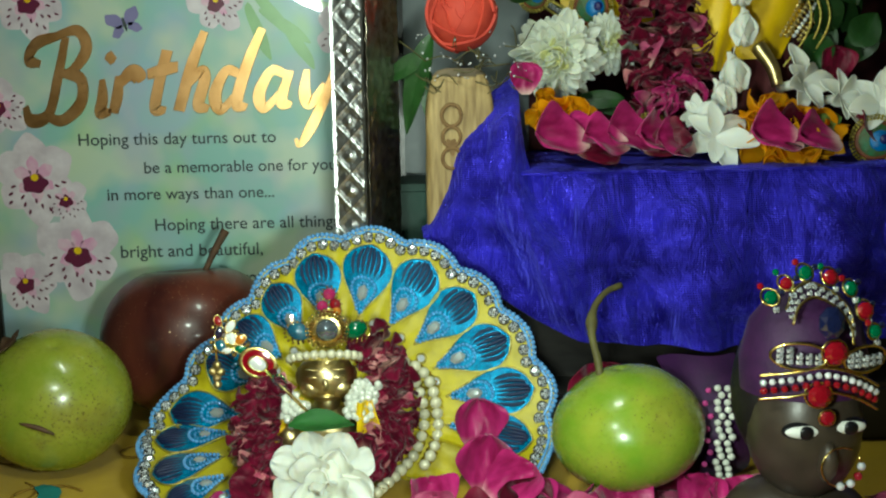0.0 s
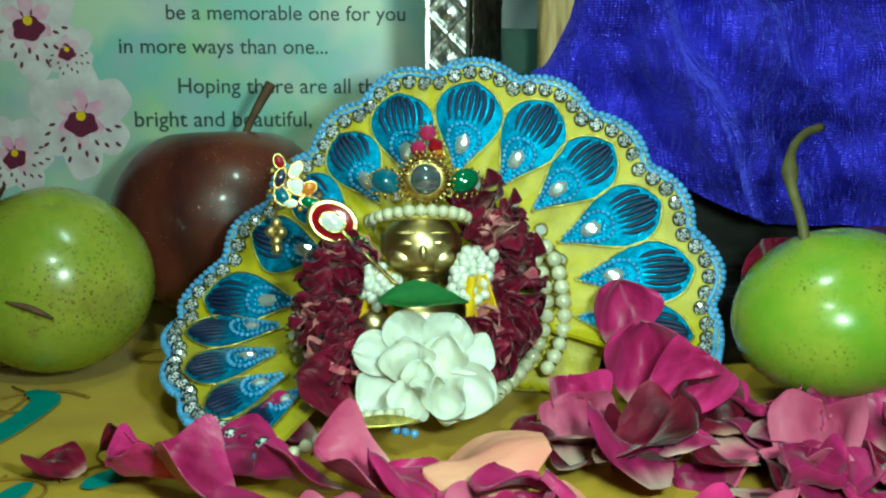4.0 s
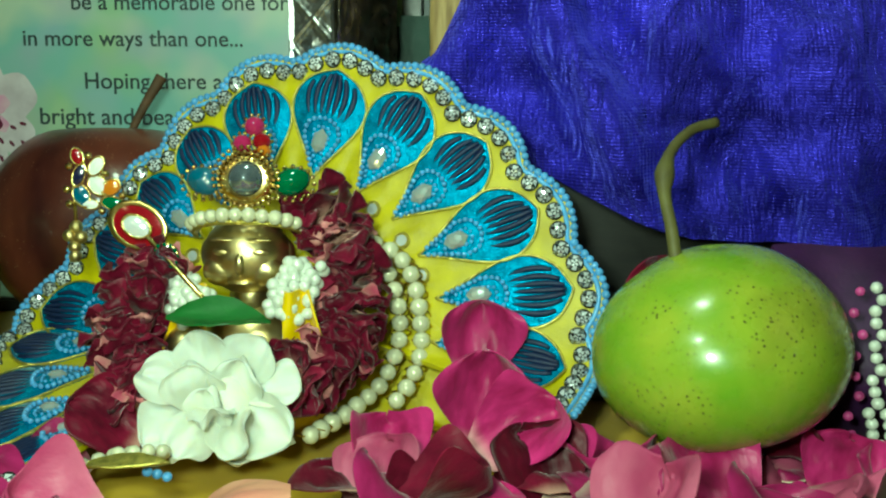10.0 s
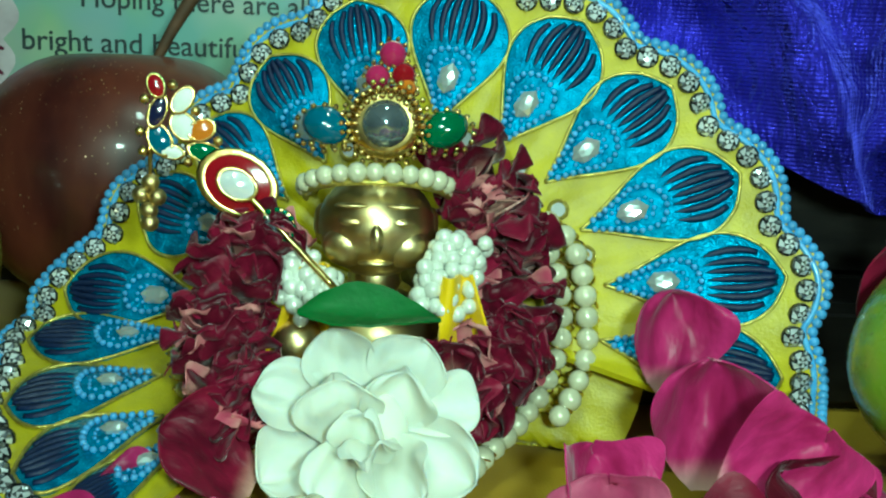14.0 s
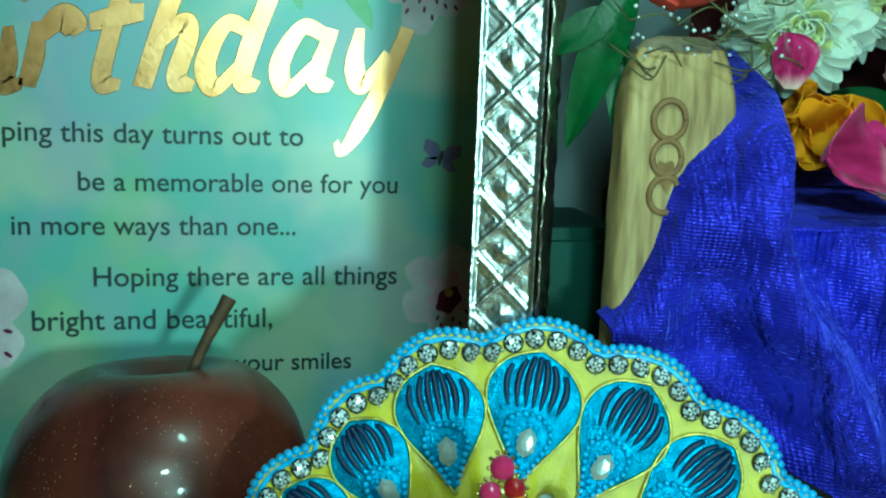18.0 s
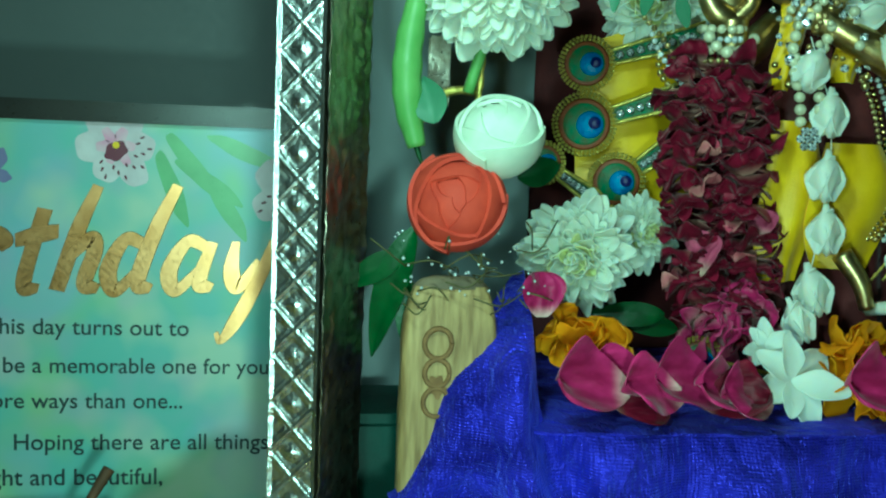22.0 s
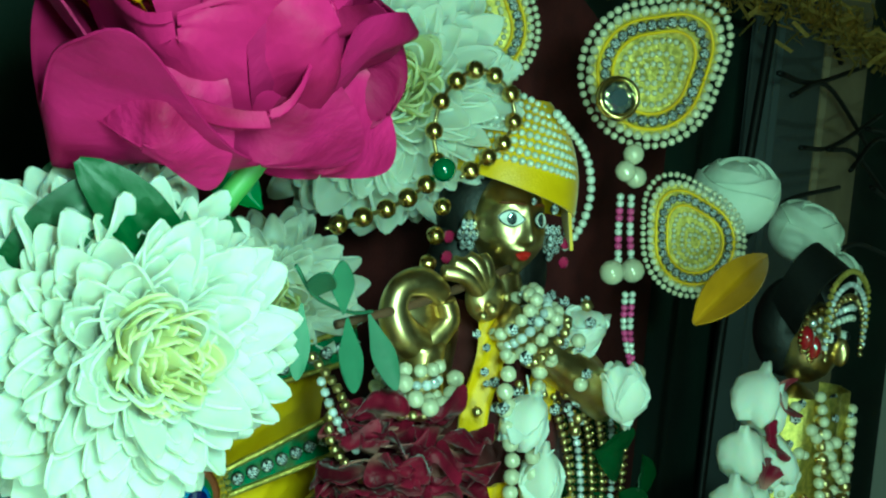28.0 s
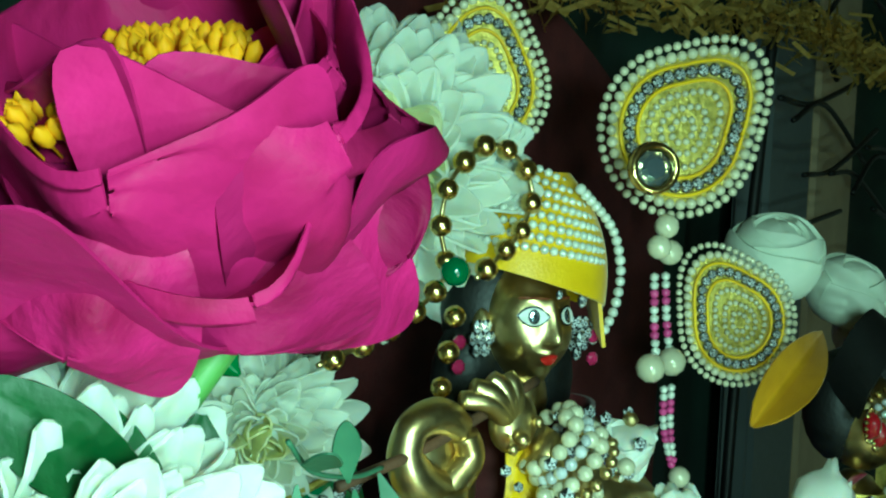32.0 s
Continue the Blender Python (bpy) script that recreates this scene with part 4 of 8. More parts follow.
beads(fan, edge, 0.00125, M["blue_bead"], 0.0023, "edge_bead")
part("edge_cord", tube("edge_cord", [fan_up(A0 + (A1 - A0) * i / 130, rim(A0 + (A1 - A0) * i / 130) - 0.0014, 0.0008) for i in range(131)], 0.0008, 390, 6), M["blue_bead"], fan)


def stone_mesh():
    cup = lathe("cup", [(0.0, -0.5), (0.95, -0.5), (1.05, 0.05), (0.92, 0.15), (0.85, 0.1)], 12)
    cup.materials.append(M["black_paint"])
    prong = ball_mesh(1)
    prong.materials.append(M["silver"])
    # rhinestone with painted bright, dim and black sparkle facets
    g = faceted(gem_mesh(8), M["crystal"], M["dim_facet"], M["black_paint"])
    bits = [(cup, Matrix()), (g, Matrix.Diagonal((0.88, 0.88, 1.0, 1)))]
    bits += [(prong, scaled((0.84 * math.cos(k * math.pi / 2), 0.84 * math.sin(k * math.pi / 2), 0.3), 0.2, 0.2, 0.3)) for k in range(4)]
    return joined("rhinestone", bits, False)


STONE = stone_mesh()
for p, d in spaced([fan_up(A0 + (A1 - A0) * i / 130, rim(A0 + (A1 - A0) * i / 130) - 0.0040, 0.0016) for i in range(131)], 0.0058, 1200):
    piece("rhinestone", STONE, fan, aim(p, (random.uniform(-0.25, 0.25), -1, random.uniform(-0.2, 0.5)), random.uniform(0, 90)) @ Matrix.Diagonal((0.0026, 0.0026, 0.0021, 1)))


def tear(s):
    """Share of a feather eye's half width at the share s of its length."""
    return math.sin(math.pi * min(max(s, 0.003), 0.997) ** 1.85) ** 0.60


def on_eye(k, s, t, h):
    """A place on the k-th eye: s from its inner tip outwards, t across it."""
    a = EYE_ANGLES[k]
    near, far = EYE_ANGLES[max(k - 1, 0)], EYE_ANGLES[min(k + 1, len(EYE_ANGLES) - 1)]
    gap = (near - far) / (2 if 0 < k < len(EYE_ANGLES) - 1 else 1)
    big_r = girth(a)
    r = big_r * (0.505 + 0.415 * s)
    half = 0.485 * radians(gap) * big_r * 0.79
    return fan_up(a + math.degrees(tear(s) * half * t / r), r, h)


for k_eye, a in enumerate(EYE_ANGLES):
    eye = part("feather_eye", sheet("feather_eye", lambda u, v: on_eye(k_eye, 0.005 + 0.99 * u, (v - 0.5) * 2, 0.0009 + 0.0013 * (1 - ((v - 0.5) * 2) ** 2) * math.sin(math.pi * u) ** 0.5), 22, 12, 0.0006), M["teal_silk"], fan, "teal silk feather eye")
    rim_pts = [on_eye(k_eye, s, 1.04, 0.0016) for s in np.linspace(0, 1, 16)] + [on_eye(k_eye, s, -1.04, 0.0016) for s in np.linspace(1, 0, 16)]
    part("gold_cord", tube("gold_cord", rim_pts, 0.00042, 90, 6), M["zari"], eye)
    r_mid = girth(a) * 0.75
    for t in (-0.74, -0.48, -0.24, 0.0, 0.24, 0.48, 0.74):
        s0, s1 = 0.58 - 0.06 * abs(t), 0.96 - 0.16 * t * t
        pts = [on_eye(k_eye, s0 + (s1 - s0) * i / 5, t * (0.7 + 0.3 * i / 5), 0.0022) - fan_n(a, r_mid) * 0.0010 * t * t for i in range(6)]
        part("navy_stitch", tube("navy_stitch", pts, 0.00105, 12, 5, lambda u: 0.35 + 0.9 * u * (1.15 - u) * 2), M["navy_thread"], eye)
    side = [0.06 + 0.045 * k for k in range(8)]
    inner = [on_eye(k_eye, s, 0.74, 0.0024) for s in side] + [on_eye(k_eye, 0.49, 0.48, 0.0030), on_eye(k_eye, 0.54, 0.0, 0.0032), on_eye(k_eye, 0.49, -0.48, 0.0030)] + [on_eye(k_eye, s, -0.74, 0.0024) for s in reversed(side)]
    beads(eye, inner, 0.00092, M["blue_bead"], 0.00185, "eye_bead", sub=1)
    narrow = min(1.0, 0.55 + abs(on_eye(k_eye, 0.65, 1, 0).x - on_eye(k_eye, 0.65, -1, 0).x) * 20 + abs(on_eye(k_eye, 0.65, 1, 0).z - on_eye(k_eye, 0.65, -1, 0).z) * 20)
    beads(eye, [on_eye(k_eye, s, t, 0.0026) for s, t in ((0.20, 0.30), (0.42, 0.30), (0.46, 0.0), (0.42, -0.30), (0.20, -0.30), (0.14, 0.0))], 0.0007 * narrow, M["blue_bead"], 0.0017, "eye_bead", sub=1)
    g = on_eye(k_eye, 0.33, 0, 0.0028)
    piece("eye_stone", gem(M["iris_gem"], 6), eye, aim(g, fan_n(a, r_mid)) @ Matrix.Rotation(radians(-a), 4, "Z") @ Matrix.Diagonal((0.0027 * narrow, 0.0040 * narrow, 0.0024, 1)))

RING = lathe("mirror_rim", [(0.72, 0.0), (0.72, 0.35), (0.9, 0.5), (1.05, 0.35), (1.1, 0.0)], 16)
RING.materials.append(M["zari"])
MIRROR = lathe("mirror_disc", [(0.0, 0.18), (0.75, 0.18)], 16)
MIRROR.materials.append(M["crystal"])
for a in (74, 59, 42, 23, 3, -20, -42, -64, -82, -94):
    r = 0.485 * girth(a)
    p = fan_up(a, r, 0.0014)
    sq = piece("sequin", RING, fan, aim(p, fan_n(a, r)) @ Matrix.Diagonal((0.0024, 0.0024, 0.002, 1)), "gold-rimmed mirror sequin")
    piece("mirror", MIRROR, sq, aim(p, fan_n(a, r)) @ Matrix.Diagonal((0.0024, 0.0024, 0.002, 1)))

# ---- small gold idol in front of the fan ----
FACE = Vector((-0.0208, 0.4395, 0.0550))


def idol_small():
    bl = ball_mesh(3)
    bits = [(bl, scaled(FACE, 0.0128, 0.0112, 0.0114)), (bl, scaled(FACE + Vector((0, -0.0096, -0.0010)), 0.0017, 0.0026, 0.0036)), (bl, scaled(FACE + Vector((0, -0.0082, -0.0066)), 0.0040, 0.0020, 0.0010)),
            (bl, scaled(FACE + Vector((-0.0118, 0.001, 0)), 0.0018, 0.003, 0.0042)), (bl, scaled(FACE + Vector((0.0118, 0.001, 0)), 0.0018, 0.003, 0.0042)),
            (bl, scaled(FACE + Vector((-0.0047, -0.0086, 0.0022)), 0.0034, 0.0018, 0.0012)), (bl, scaled(FACE + Vector((0.0047, -0.0086, 0.0022)), 0.0034, 0.0018, 0.0012)), (bl, scaled(FACE + Vector((-0.0050, -0.0086, 0.0056)), 0.0040, 0.0014, 0.0006)), (bl, scaled(FACE + Vector((0.0050, -0.0086, 0.0056)), 0.0040, 0.0014, 0.0006)),
            (bl, scaled(FACE + Vector((-0.0062, -0.0064, -0.0035)), 0.0052, 0.0036, 0.0045)), (bl, scaled(FACE + Vector((0.0062, -0.0064, -0.0035)), 0.0052, 0.0036, 0.0045)),
            (bl, scaled(FACE + Vector((0, 0.003, -0.013)), 0.006, 0.006, 0.008)), (bl, scaled(FACE + Vector((0, 0.004, -0.030)), 0.016, 0.011, 0.018)), (bl, scaled(FACE + Vector((0, 0.000, -0.044)), 0.024, 0.018, 0.011)),
            (bl, scaled(FACE + Vector((-0.016, -0.010, -0.024)), 0.0062, 0.0062, 0.0062))]
    return joined("idol", bits)


solo("idol", idol_small(), M["brass"], "small polished gold crawling-child idol dressed in flowers and pearls", "statue")

# yellow scarf strips
scarf = thing("scarf", "short bright yellow silk scarf round the idol's neck", "scarf", FACE + Vector((0, 0, -0.03)))
for sg, dx, dy in ((1, 0.0165, -0.006), (-1, -0.013, 0.0)):
    part("scarf_end", sheet("scarf_end", lambda u, v: FACE + Vector((dx + sg * 0.004 * u + (v - 0.5) * 0.009 * (0.7 + u), dy - 0.010 - 0.003 * math.sin(v * 6 + u * 3), -0.007 - 0.026 * u)), 10, 8, 0.0006), M["yellow_silk"], scarf)

# pearl head band, crown
band = thing("pearl_headband", "gold headband strung with cream pearls on the small idol's brow", "headband", FACE + Vector((0, 0, 0.011)))
arc = [FACE + Vector((0.0158 * math.sin(radians(a)), 0.001 - 0.0118 * math.cos(radians(a)), 0.0078 + 0.0052 * math.cos(radians(a)))) for a in range(-100, 101, 20)]
beads(band, arc, 0.0021, M["pearl"], 0.0037, "pearl")
part("band_wire", tube("band_wire", [p + Vector((0, 0.001, -0.0022)) for p in arc], 0.0007, 40, 6), M["zari"], band)
arc2 = [p + Vector((0, 0.001, 0.0026)) for p in arc[1:-1]]
crown = thing("crown", "tiny gold crown set with clear, red, blue and green stones", "crown", FACE + Vector((0, 0, 0.014)))
KC = FACE + Vector((0.0012, -0.0035, 0.0222))
part("crown_plate", lathe("crown_plate", [(0.0, -0.001), (0.0075, -0.001), (0.0082, 0.0), (0.0072, 0.0014), (0.0056, 0.0018), (0, 0.0018)], 24), M["gold"], crown, m=aim(KC, (0, -1, 0.12)))
part("clear_stone", lathe("clear_stone", [(0.0052, 0.001), (0.0046, 0.0030), (0.003, 0.0044), (0.0, 0.005)], 24), M["clear_gem"], crown, "domed clear stone", m=aim(KC, (0, -1, 0.12)))
for rr, n, s in ((0.0062, 22, 0.0008), (0.0078, 28, 0.0008), (0.0092, 30, 0.0007)):
    for i in range(n):
        a = 2 * math.pi * i / n
        piece("granule", ball(M["gold"], 1), crown, scaled(KC + Vector((rr * math.cos(a), -0.0014, rr * 0.98 * math.sin(a))), s))
for dx, dz, s, mt in ((-0.0020, 0.0096, 0.0026, "ruby"), (0.0036, 0.0102, 0.0026, "red_gem"), (0.0012, 0.0144, 0.0029, "ruby"), (0.0042, 0.0075, 0.0020, "orange_gem")):
    st = piece("red_stone", shared(("dome", 1), M[mt], lambda: lathe("dome", [(1, -0.2), (0.95, 0.2), (0.6, 0.7), (0, 0.9)], 16)), crown, aim(KC + Vector((dx, -0.001 + 0.5 * dz, dz)), (0, -1, 0.3)) @ Matrix.Diagonal((s, s, s, 1)), "red cabochon")
    for i in range(10):
        a = 2 * math.pi * i / 10
        piece("granule", ball(M["gold"], 1), crown, scaled(KC + Vector((dx + s * 1.1 * math.cos(a), -0.0008 + 0.5 * (dz + s * math.sin(a)), dz + s * 1.1 * math.sin(a))), 0.0006))
for sg, mt in ((-1, "blue_gem"), (1, "green_gem")):
    p = KC + Vector((sg * 0.0128, 0.001, -0.0008))
    piece("side_stone", shared(("dome", 1), M[mt], lambda: lathe("dome", [(1, -0.2), (0.95, 0.2), (0.6, 0.7), (0, 0.9)], 16)), crown, aim(p, (sg * 0.3, -1, 0.1), 0) @ Matrix.Rotation(radians(20 * sg), 4, "Z") @ Matrix.Diagonal((0.0052, 0.0040, 0.0034, 1)), "faceted drop stone")
    for i in range(16):
        a = 2 * math.pi * i / 16
        piece("granule", ball(M["gold"], 1), crown, scaled(p + Vector((0.0060 * math.cos(a), 0.0, 0.0048 * math.sin(a) - 0.0006)), 0.00075))
for i in range(14):
    piece("granule", ball(M["gold"], 1), crown, scaled(KC + Vector((-0.0155 + 0.031 * i / 13, -0.001 + 0.004 * abs(i - 6.5) / 6.5, -0.0062 + 0.0012 * abs(i - 6.5) / 6.5)), 0.0009))

# jasmine-like bead tufts at the cheeks
for top, foot, wide, n in (((-0.0420, 0.4300, 0.0485), (-0.0300, 0.4235, 0.0405), 0.0090, 7), ((-0.0030, 0.4285, 0.0545), (-0.0080, 0.4225, 0.0400), 0.0100, 8)):
    top, foot = Vector(top), Vector(foot)
    tuft = thing("pearl_tuft", "cluster of pale crocheted pearl beads at the idol's shoulder", "beads", top, "pearl tufts")
    rnd = random.Random(n)
    d = (foot - top).normalized()
    across = d.cross(Vector((0.1, -1, 0.2))).normalized()
    for i in range(n):
        for j in range(4):
            for layer in range(2):
                q = top.lerp(foot, (i + 0.5 * (j % 2)) / n) + across * wide * ((j - 1.5) / 3.4 + rnd.uniform(-0.13, 0.13)) + Vector((rnd.uniform(-0.0005, 0.0005), 0.0016 - 0.0026 * layer + 0.0012 * (j - 1.5) ** 2 / 2.25, rnd.uniform(-0.0011, 0.0011)))
                piece("bead", ball(M["white_pearl"], 2), tuft, scaled(q, rnd.uniform(0.00165, 0.0020)))

# pearl strings round the idol, bound with gold thread
PEARL_RUNS = (((0.0127, 0.4550, 0.0567), (0.0215, 0.4515, 0.0530), (0.0262, 0.4490, 0.0466), (0.0285, 0.4475, 0.0366), (0.0290, 0.4450, 0.0255), (0.0262, 0.4420, 0.0170), (0.0215, 0.4370, 0.0115)),
              ((0.0153, 0.4500, 0.0540), (0.0200, 0.4480, 0.0462), (0.0225, 0.4460, 0.0360), (0.0222, 0.4435, 0.0272), (0.0178, 0.4390, 0.0172), (0.0106, 0.4300, 0.0125), (0.0030, 0.4200, 0.0100), (-0.0010, 0.4110, 0.0100)),
              ((-0.0600, 0.4440, 0.0330), (-0.0632, 0.4400, 0.0250), (-0.0597, 0.4350, 0.0144), (-0.0520, 0.4300, 0.0115), (-0.0445, 0.4200, 0.0100)))
for k, run in enumerate(PEARL_RUNS):
    st = thing("pearl_string", "string of cream pearls bound with gold thread curving round the idol", "necklace", run[0], "pearl strings")
    pts = [Vector(p) for p in run]
    beads(st, pts, 0.0027 if k < 2 else 0.0021, M["pearl"], 0.0050 if k < 2 else 0.0040, "pearl")
    fine_path = smooth_path(pts, 70)
    for ph in (0.0, 3.1):
        part("gold_thread", tube("gold_thread", [p + Vector((0.0031 * math.sin(i * 0.9 + ph), 0.0018 - 0.0022 * math.cos(i * 0.9 + ph), 0.0010 * math.cos(i * 0.9 + ph))) for i, p in enumerate(fine_path)], 0.00030, 210, 5), M["gold"], st)


def petal_garland(name, label, points, mat, radius, count, kind="garland", scale=1.0, seed=0, group=""):
    """Petals threaded on a string, packed face to face."""
    g = thing(name, label, "garland", points[0], group)
    rnd = random.Random(seed)
    P = smooth_path(points, count)
    for i, p in enumerate(P):
        d = (P[min(i + 1, count)] - P[max(i - 1, 0)]).normalized()
        for k in range(3):
            side = Vector((rnd.gauss(0, 1), rnd.gauss(0, 1), rnd.gauss(0, 1)))
            side = (side - d * side.dot(d)).normalized()
            q = p + side * radius * rnd.uniform(0.0, 0.45)
            z = (d * rnd.choice((1, -1)) + side * rnd.uniform(-0.2, 0.7)).normalized()
            x = side.cross(z).normalized()
            m = Matrix((x, z.cross(x), z)).transposed().to_4x4()
            s = scale * rnd.uniform(0.7, 1.05)
            piece("petal", petals(kind, M["petal_faded"] if mat == M["petal_dark"] and rnd.random() < 0.07 else mat, rnd.randrange(5)), g, Matrix.Translation(q) @ m @ Matrix.Rotation(rnd.uniform(-0.5, 0.5), 4, "Z") @ Matrix.Diagonal((s, s, s * rnd.choice((1, -1)), 1)))
    return g


GAR_R = [Vector(p) for p in ((-0.0020, 0.4460, 0.0690), (0.0056, 0.4420, 0.0590), (0.0092, 0.4380, 0.0455), (0.0082, 0.4330, 0.0345), (0.0035, 0.4255, 0.0262), (-0.0050, 0.4170, 0.0265))]
GAR_L = [Vector(p) for p in ((-0.0440, 0.4360, 0.0520), (-0.0500, 0.4280, 0.0440), (-0.0515, 0.4230, 0.0340), (-0.0475, 0.4170, 0.0235), (-0.0440, 0.4140, 0.0185))]
petal_garland("rose_garland", "garland of wilted dark red rose petals curving round the small idol", GAR_R, M["petal_dark"], 0.006, 60, scale=0.82, seed=4, group="idol garland")
petal_garland("rose_garland", "garland of wilted dark red rose petals on the idol's shoulder", GAR_L, M["petal_dark"], 0.006, 42, scale=0.76, seed=8, group="idol garland")

# white gardenia-like flower with a holy basil leaf
WF = Vector((-0.0215, 0.4020, 0.0240))
flower = thing("white_flower", "fresh white gardenia flower resting before the small idol", "flower", WF + Vector((0, 0, -0.02)))
for i, (az, tilt, size, dx, dy, dz) in enumerate(((-78, 92, 0.74, 0.003, 0.0, -0.003), (-152, 88, 0.84, -0.003, 0.0, -0.006), (168, 82, 0.72, -0.004, 0.001, 0.0), (6, 84, 0.70, 0.005, 0.001, -0.001), (-32, 88, 0.86, 0.004, 0.0, -0.002), (62, 66, 0.70, 0.003, 0.003, 0.0), (112, 66, 0.72, -0.003, 0.003, 0.0),
                                                  (-110, 66, 0.72, -0.002, -0.002, -0.004), (-58, 64, 0.74, 0.003, -0.002, -0.004), (78, 46, 0.74, 0.004, 0.000, -0.006), (104, 42, 0.74, -0.004, -0.002, -0.006), (92, 30, 0.66, 0.0, -0.004, -0.009), (-100, 36, 0.60, 0.002, -0.003, -0.003))):
    m = aim(WF + Vector((dx, dy + 0.005, dz)), (-0.05, -0.80, 0.60)) @ Matrix.Rotation(radians(az - 90), 4, "Z") @ Matrix.Rotation(radians(90 - tilt), 4, "X") @ Matrix.Rotation(radians((i * 37) % 50 - 25), 4, "Y") @ Matrix.Diagonal((size * 0.90, size * 0.92, size, 1))
    piece("petal", petals("gardenia", M["white_petal"], i), flower, m)
part("heart", ball_mesh(2), M["white_petal"], flower, m=scaled(WF + Vector((0, 0.004, -0.002)), 0.0080, 0.006, 0.0085))


def leaf_mesh(length, width, fold=0.3, droop=0.2, seed=0, nu=12, nv=8, blunt=0.8):
    rnd = random.Random(seed)
    a = rnd.uniform(0, 6)

    def fn(u, v):
        s = (v - 0.5) * 2
        w = width / 2 * math.sin(math.pi * (0.01 + 0.985 * u) ** blunt) ** 0.8
        vein = 0.012 * width * math.cos(abs(s) * 10 - u * 26)
        q = abs(s) * 2 * w / width
        return (w * s, length * u, fold * width * 0.5 * q - droop * length * u * u + vein + 0.03 * width * math.sin(6 * u + a + 2 * s))

    return sheet("leaf", fn, nu, nv, 0.0004)


M["basil"] = material("holy_basil_green", (0.035, 0.155, 0.030), (0.020, 0.095, 0.018), 70, 0.40, fine=420, bump=0.5)
solo("basil_leaf", leaf_mesh(0.0270, 0.0160, 0.30, 0.04, 4, blunt=0.95), M["basil"], "mid-green holy basil leaf lying on the white flower", "leaf", Matrix.Translation((-0.0355, 0.4080, 0.0438)) @ Matrix.Rotation(radians(-90), 4, "Z") @ Matrix.Rotation(radians(14), 4, "Y"))

# flute with an enamelled peacock finial
fl = thing("flute", "gold flute with an enamelled peacock finial leaning on the idol's shoulder", "flute", (-0.035, 0.425, 0.045))
FA, FB = Vector((-0.0285, 0.4235, 0.0440)), Vector((-0.0605, 0.4359, 0.0746))
part("rod", tube("rod", [FA, FA.lerp(FB, 0.35), FA.lerp(FB, 0.62)], 0.0008, 10, 8), M["gold"], fl)
way = Vector((0.05, -1, 0.12))


def enamel(at, sx, sy, turn, mt, rim_m="gold", dz=0.0012, label=""):
    pt = part("enamel_setting", lathe("enamel_setting", [(0, -0.3), (0.9, -0.3), (1.08, 0.0), (1.0, 0.4), (0.86, 0.42), (0.84, 0.1)], 20), M[rim_m], fl, label, m=aim(at, way) @ Matrix.Rotation(radians(turn), 4, "Z") @ Matrix.Diagonal((sx, sy, dz, 1)))
    part("enamel", lathe("enamel", [(0.86, 0.2), (0.5, 0.55), (0, 0.65)], 20), M[mt], pt, m=aim(at, way) @ Matrix.Rotation(radians(turn), 4, "Z") @ Matrix.Diagonal((sx, sy, dz, 1)))


red_at = FA.lerp(FB, 0.66)
enamel(red_at, 0.0064, 0.0082, 62, "red_gem", label="red enamel drop")
enamel(red_at + Vector((0, -0.0012, 0)), 0.0032, 0.0044, 62, "crystal", dz=0.0016)
enamel(FA.lerp(FB, 0.40), 0.0036, 0.0036, 0, "clear_gem")
for i in range(12):
    a = 2 * math.pi * i / 12
    piece("granule", ball(M["green_gem"], 1), fl, scaled(FA.lerp(FB, 0.40) + Vector((0.0034 * math.cos(a), -0.0006, 0.0034 * math.sin(a))), 0.0007))
for dx, dz, sx, sy, turn, mt in ((-0.0066, 0.0060, 0.0020, 0.0040, 75, "green_gem"), (-0.0158, 0.0083, 0.0024, 0.0036, 25, "blue_gem"), (-0.0110, 0.0112, 0.0026, 0.0034, 40, "white_paint"), (-0.0162, 0.0140, 0.0018, 0.0036, -20, "dark_gem"),
                                 (-0.0074, 0.0106, 0.0022, 0.0030, -60, "orange_gem"), (-0.0164, 0.0192, 0.0018, 0.0026, 20, "red_gem"), (-0.0112, 0.0165, 0.0020, 0.0032, -35, "white_paint"), (-0.0138, 0.0060, 0.0016, 0.0030, 80, "white_paint")):
    enamel(red_at + Vector((dx, 0.001, dz)), sx, sy, turn, mt)
for dx, dz in ((-0.0190, 0.0060), (-0.0195, 0.0100), (-0.0185, 0.0165), (-0.0130, 0.0195), (-0.0085, 0.0145), (-0.0040, 0.0085), (-0.0100, 0.0040)):
    piece("granule", ball(M["gold"], 1), fl, scaled(red_at + Vector((dx, 0.0002, dz)), 0.0012))
bell_at = red_at + Vector((-0.0178, 0.001, 0.0005))
part("bell_chain", tube("bell_chain", [bell_at + Vector((0, 0, 0.007)), bell_at], 0.0005, 6, 6), M["gold"], fl)
for i, (dx, dz) in enumerate(((0, -0.001), (-0.0018, -0.0035), (0.0016, -0.0038), (0, -0.0065), (0.0002, -0.009))):
    piece("bell", ball(M["brass"], 2), fl, scaled(bell_at + Vector((dx, -0.0006 * i, dz)), 0.0019))

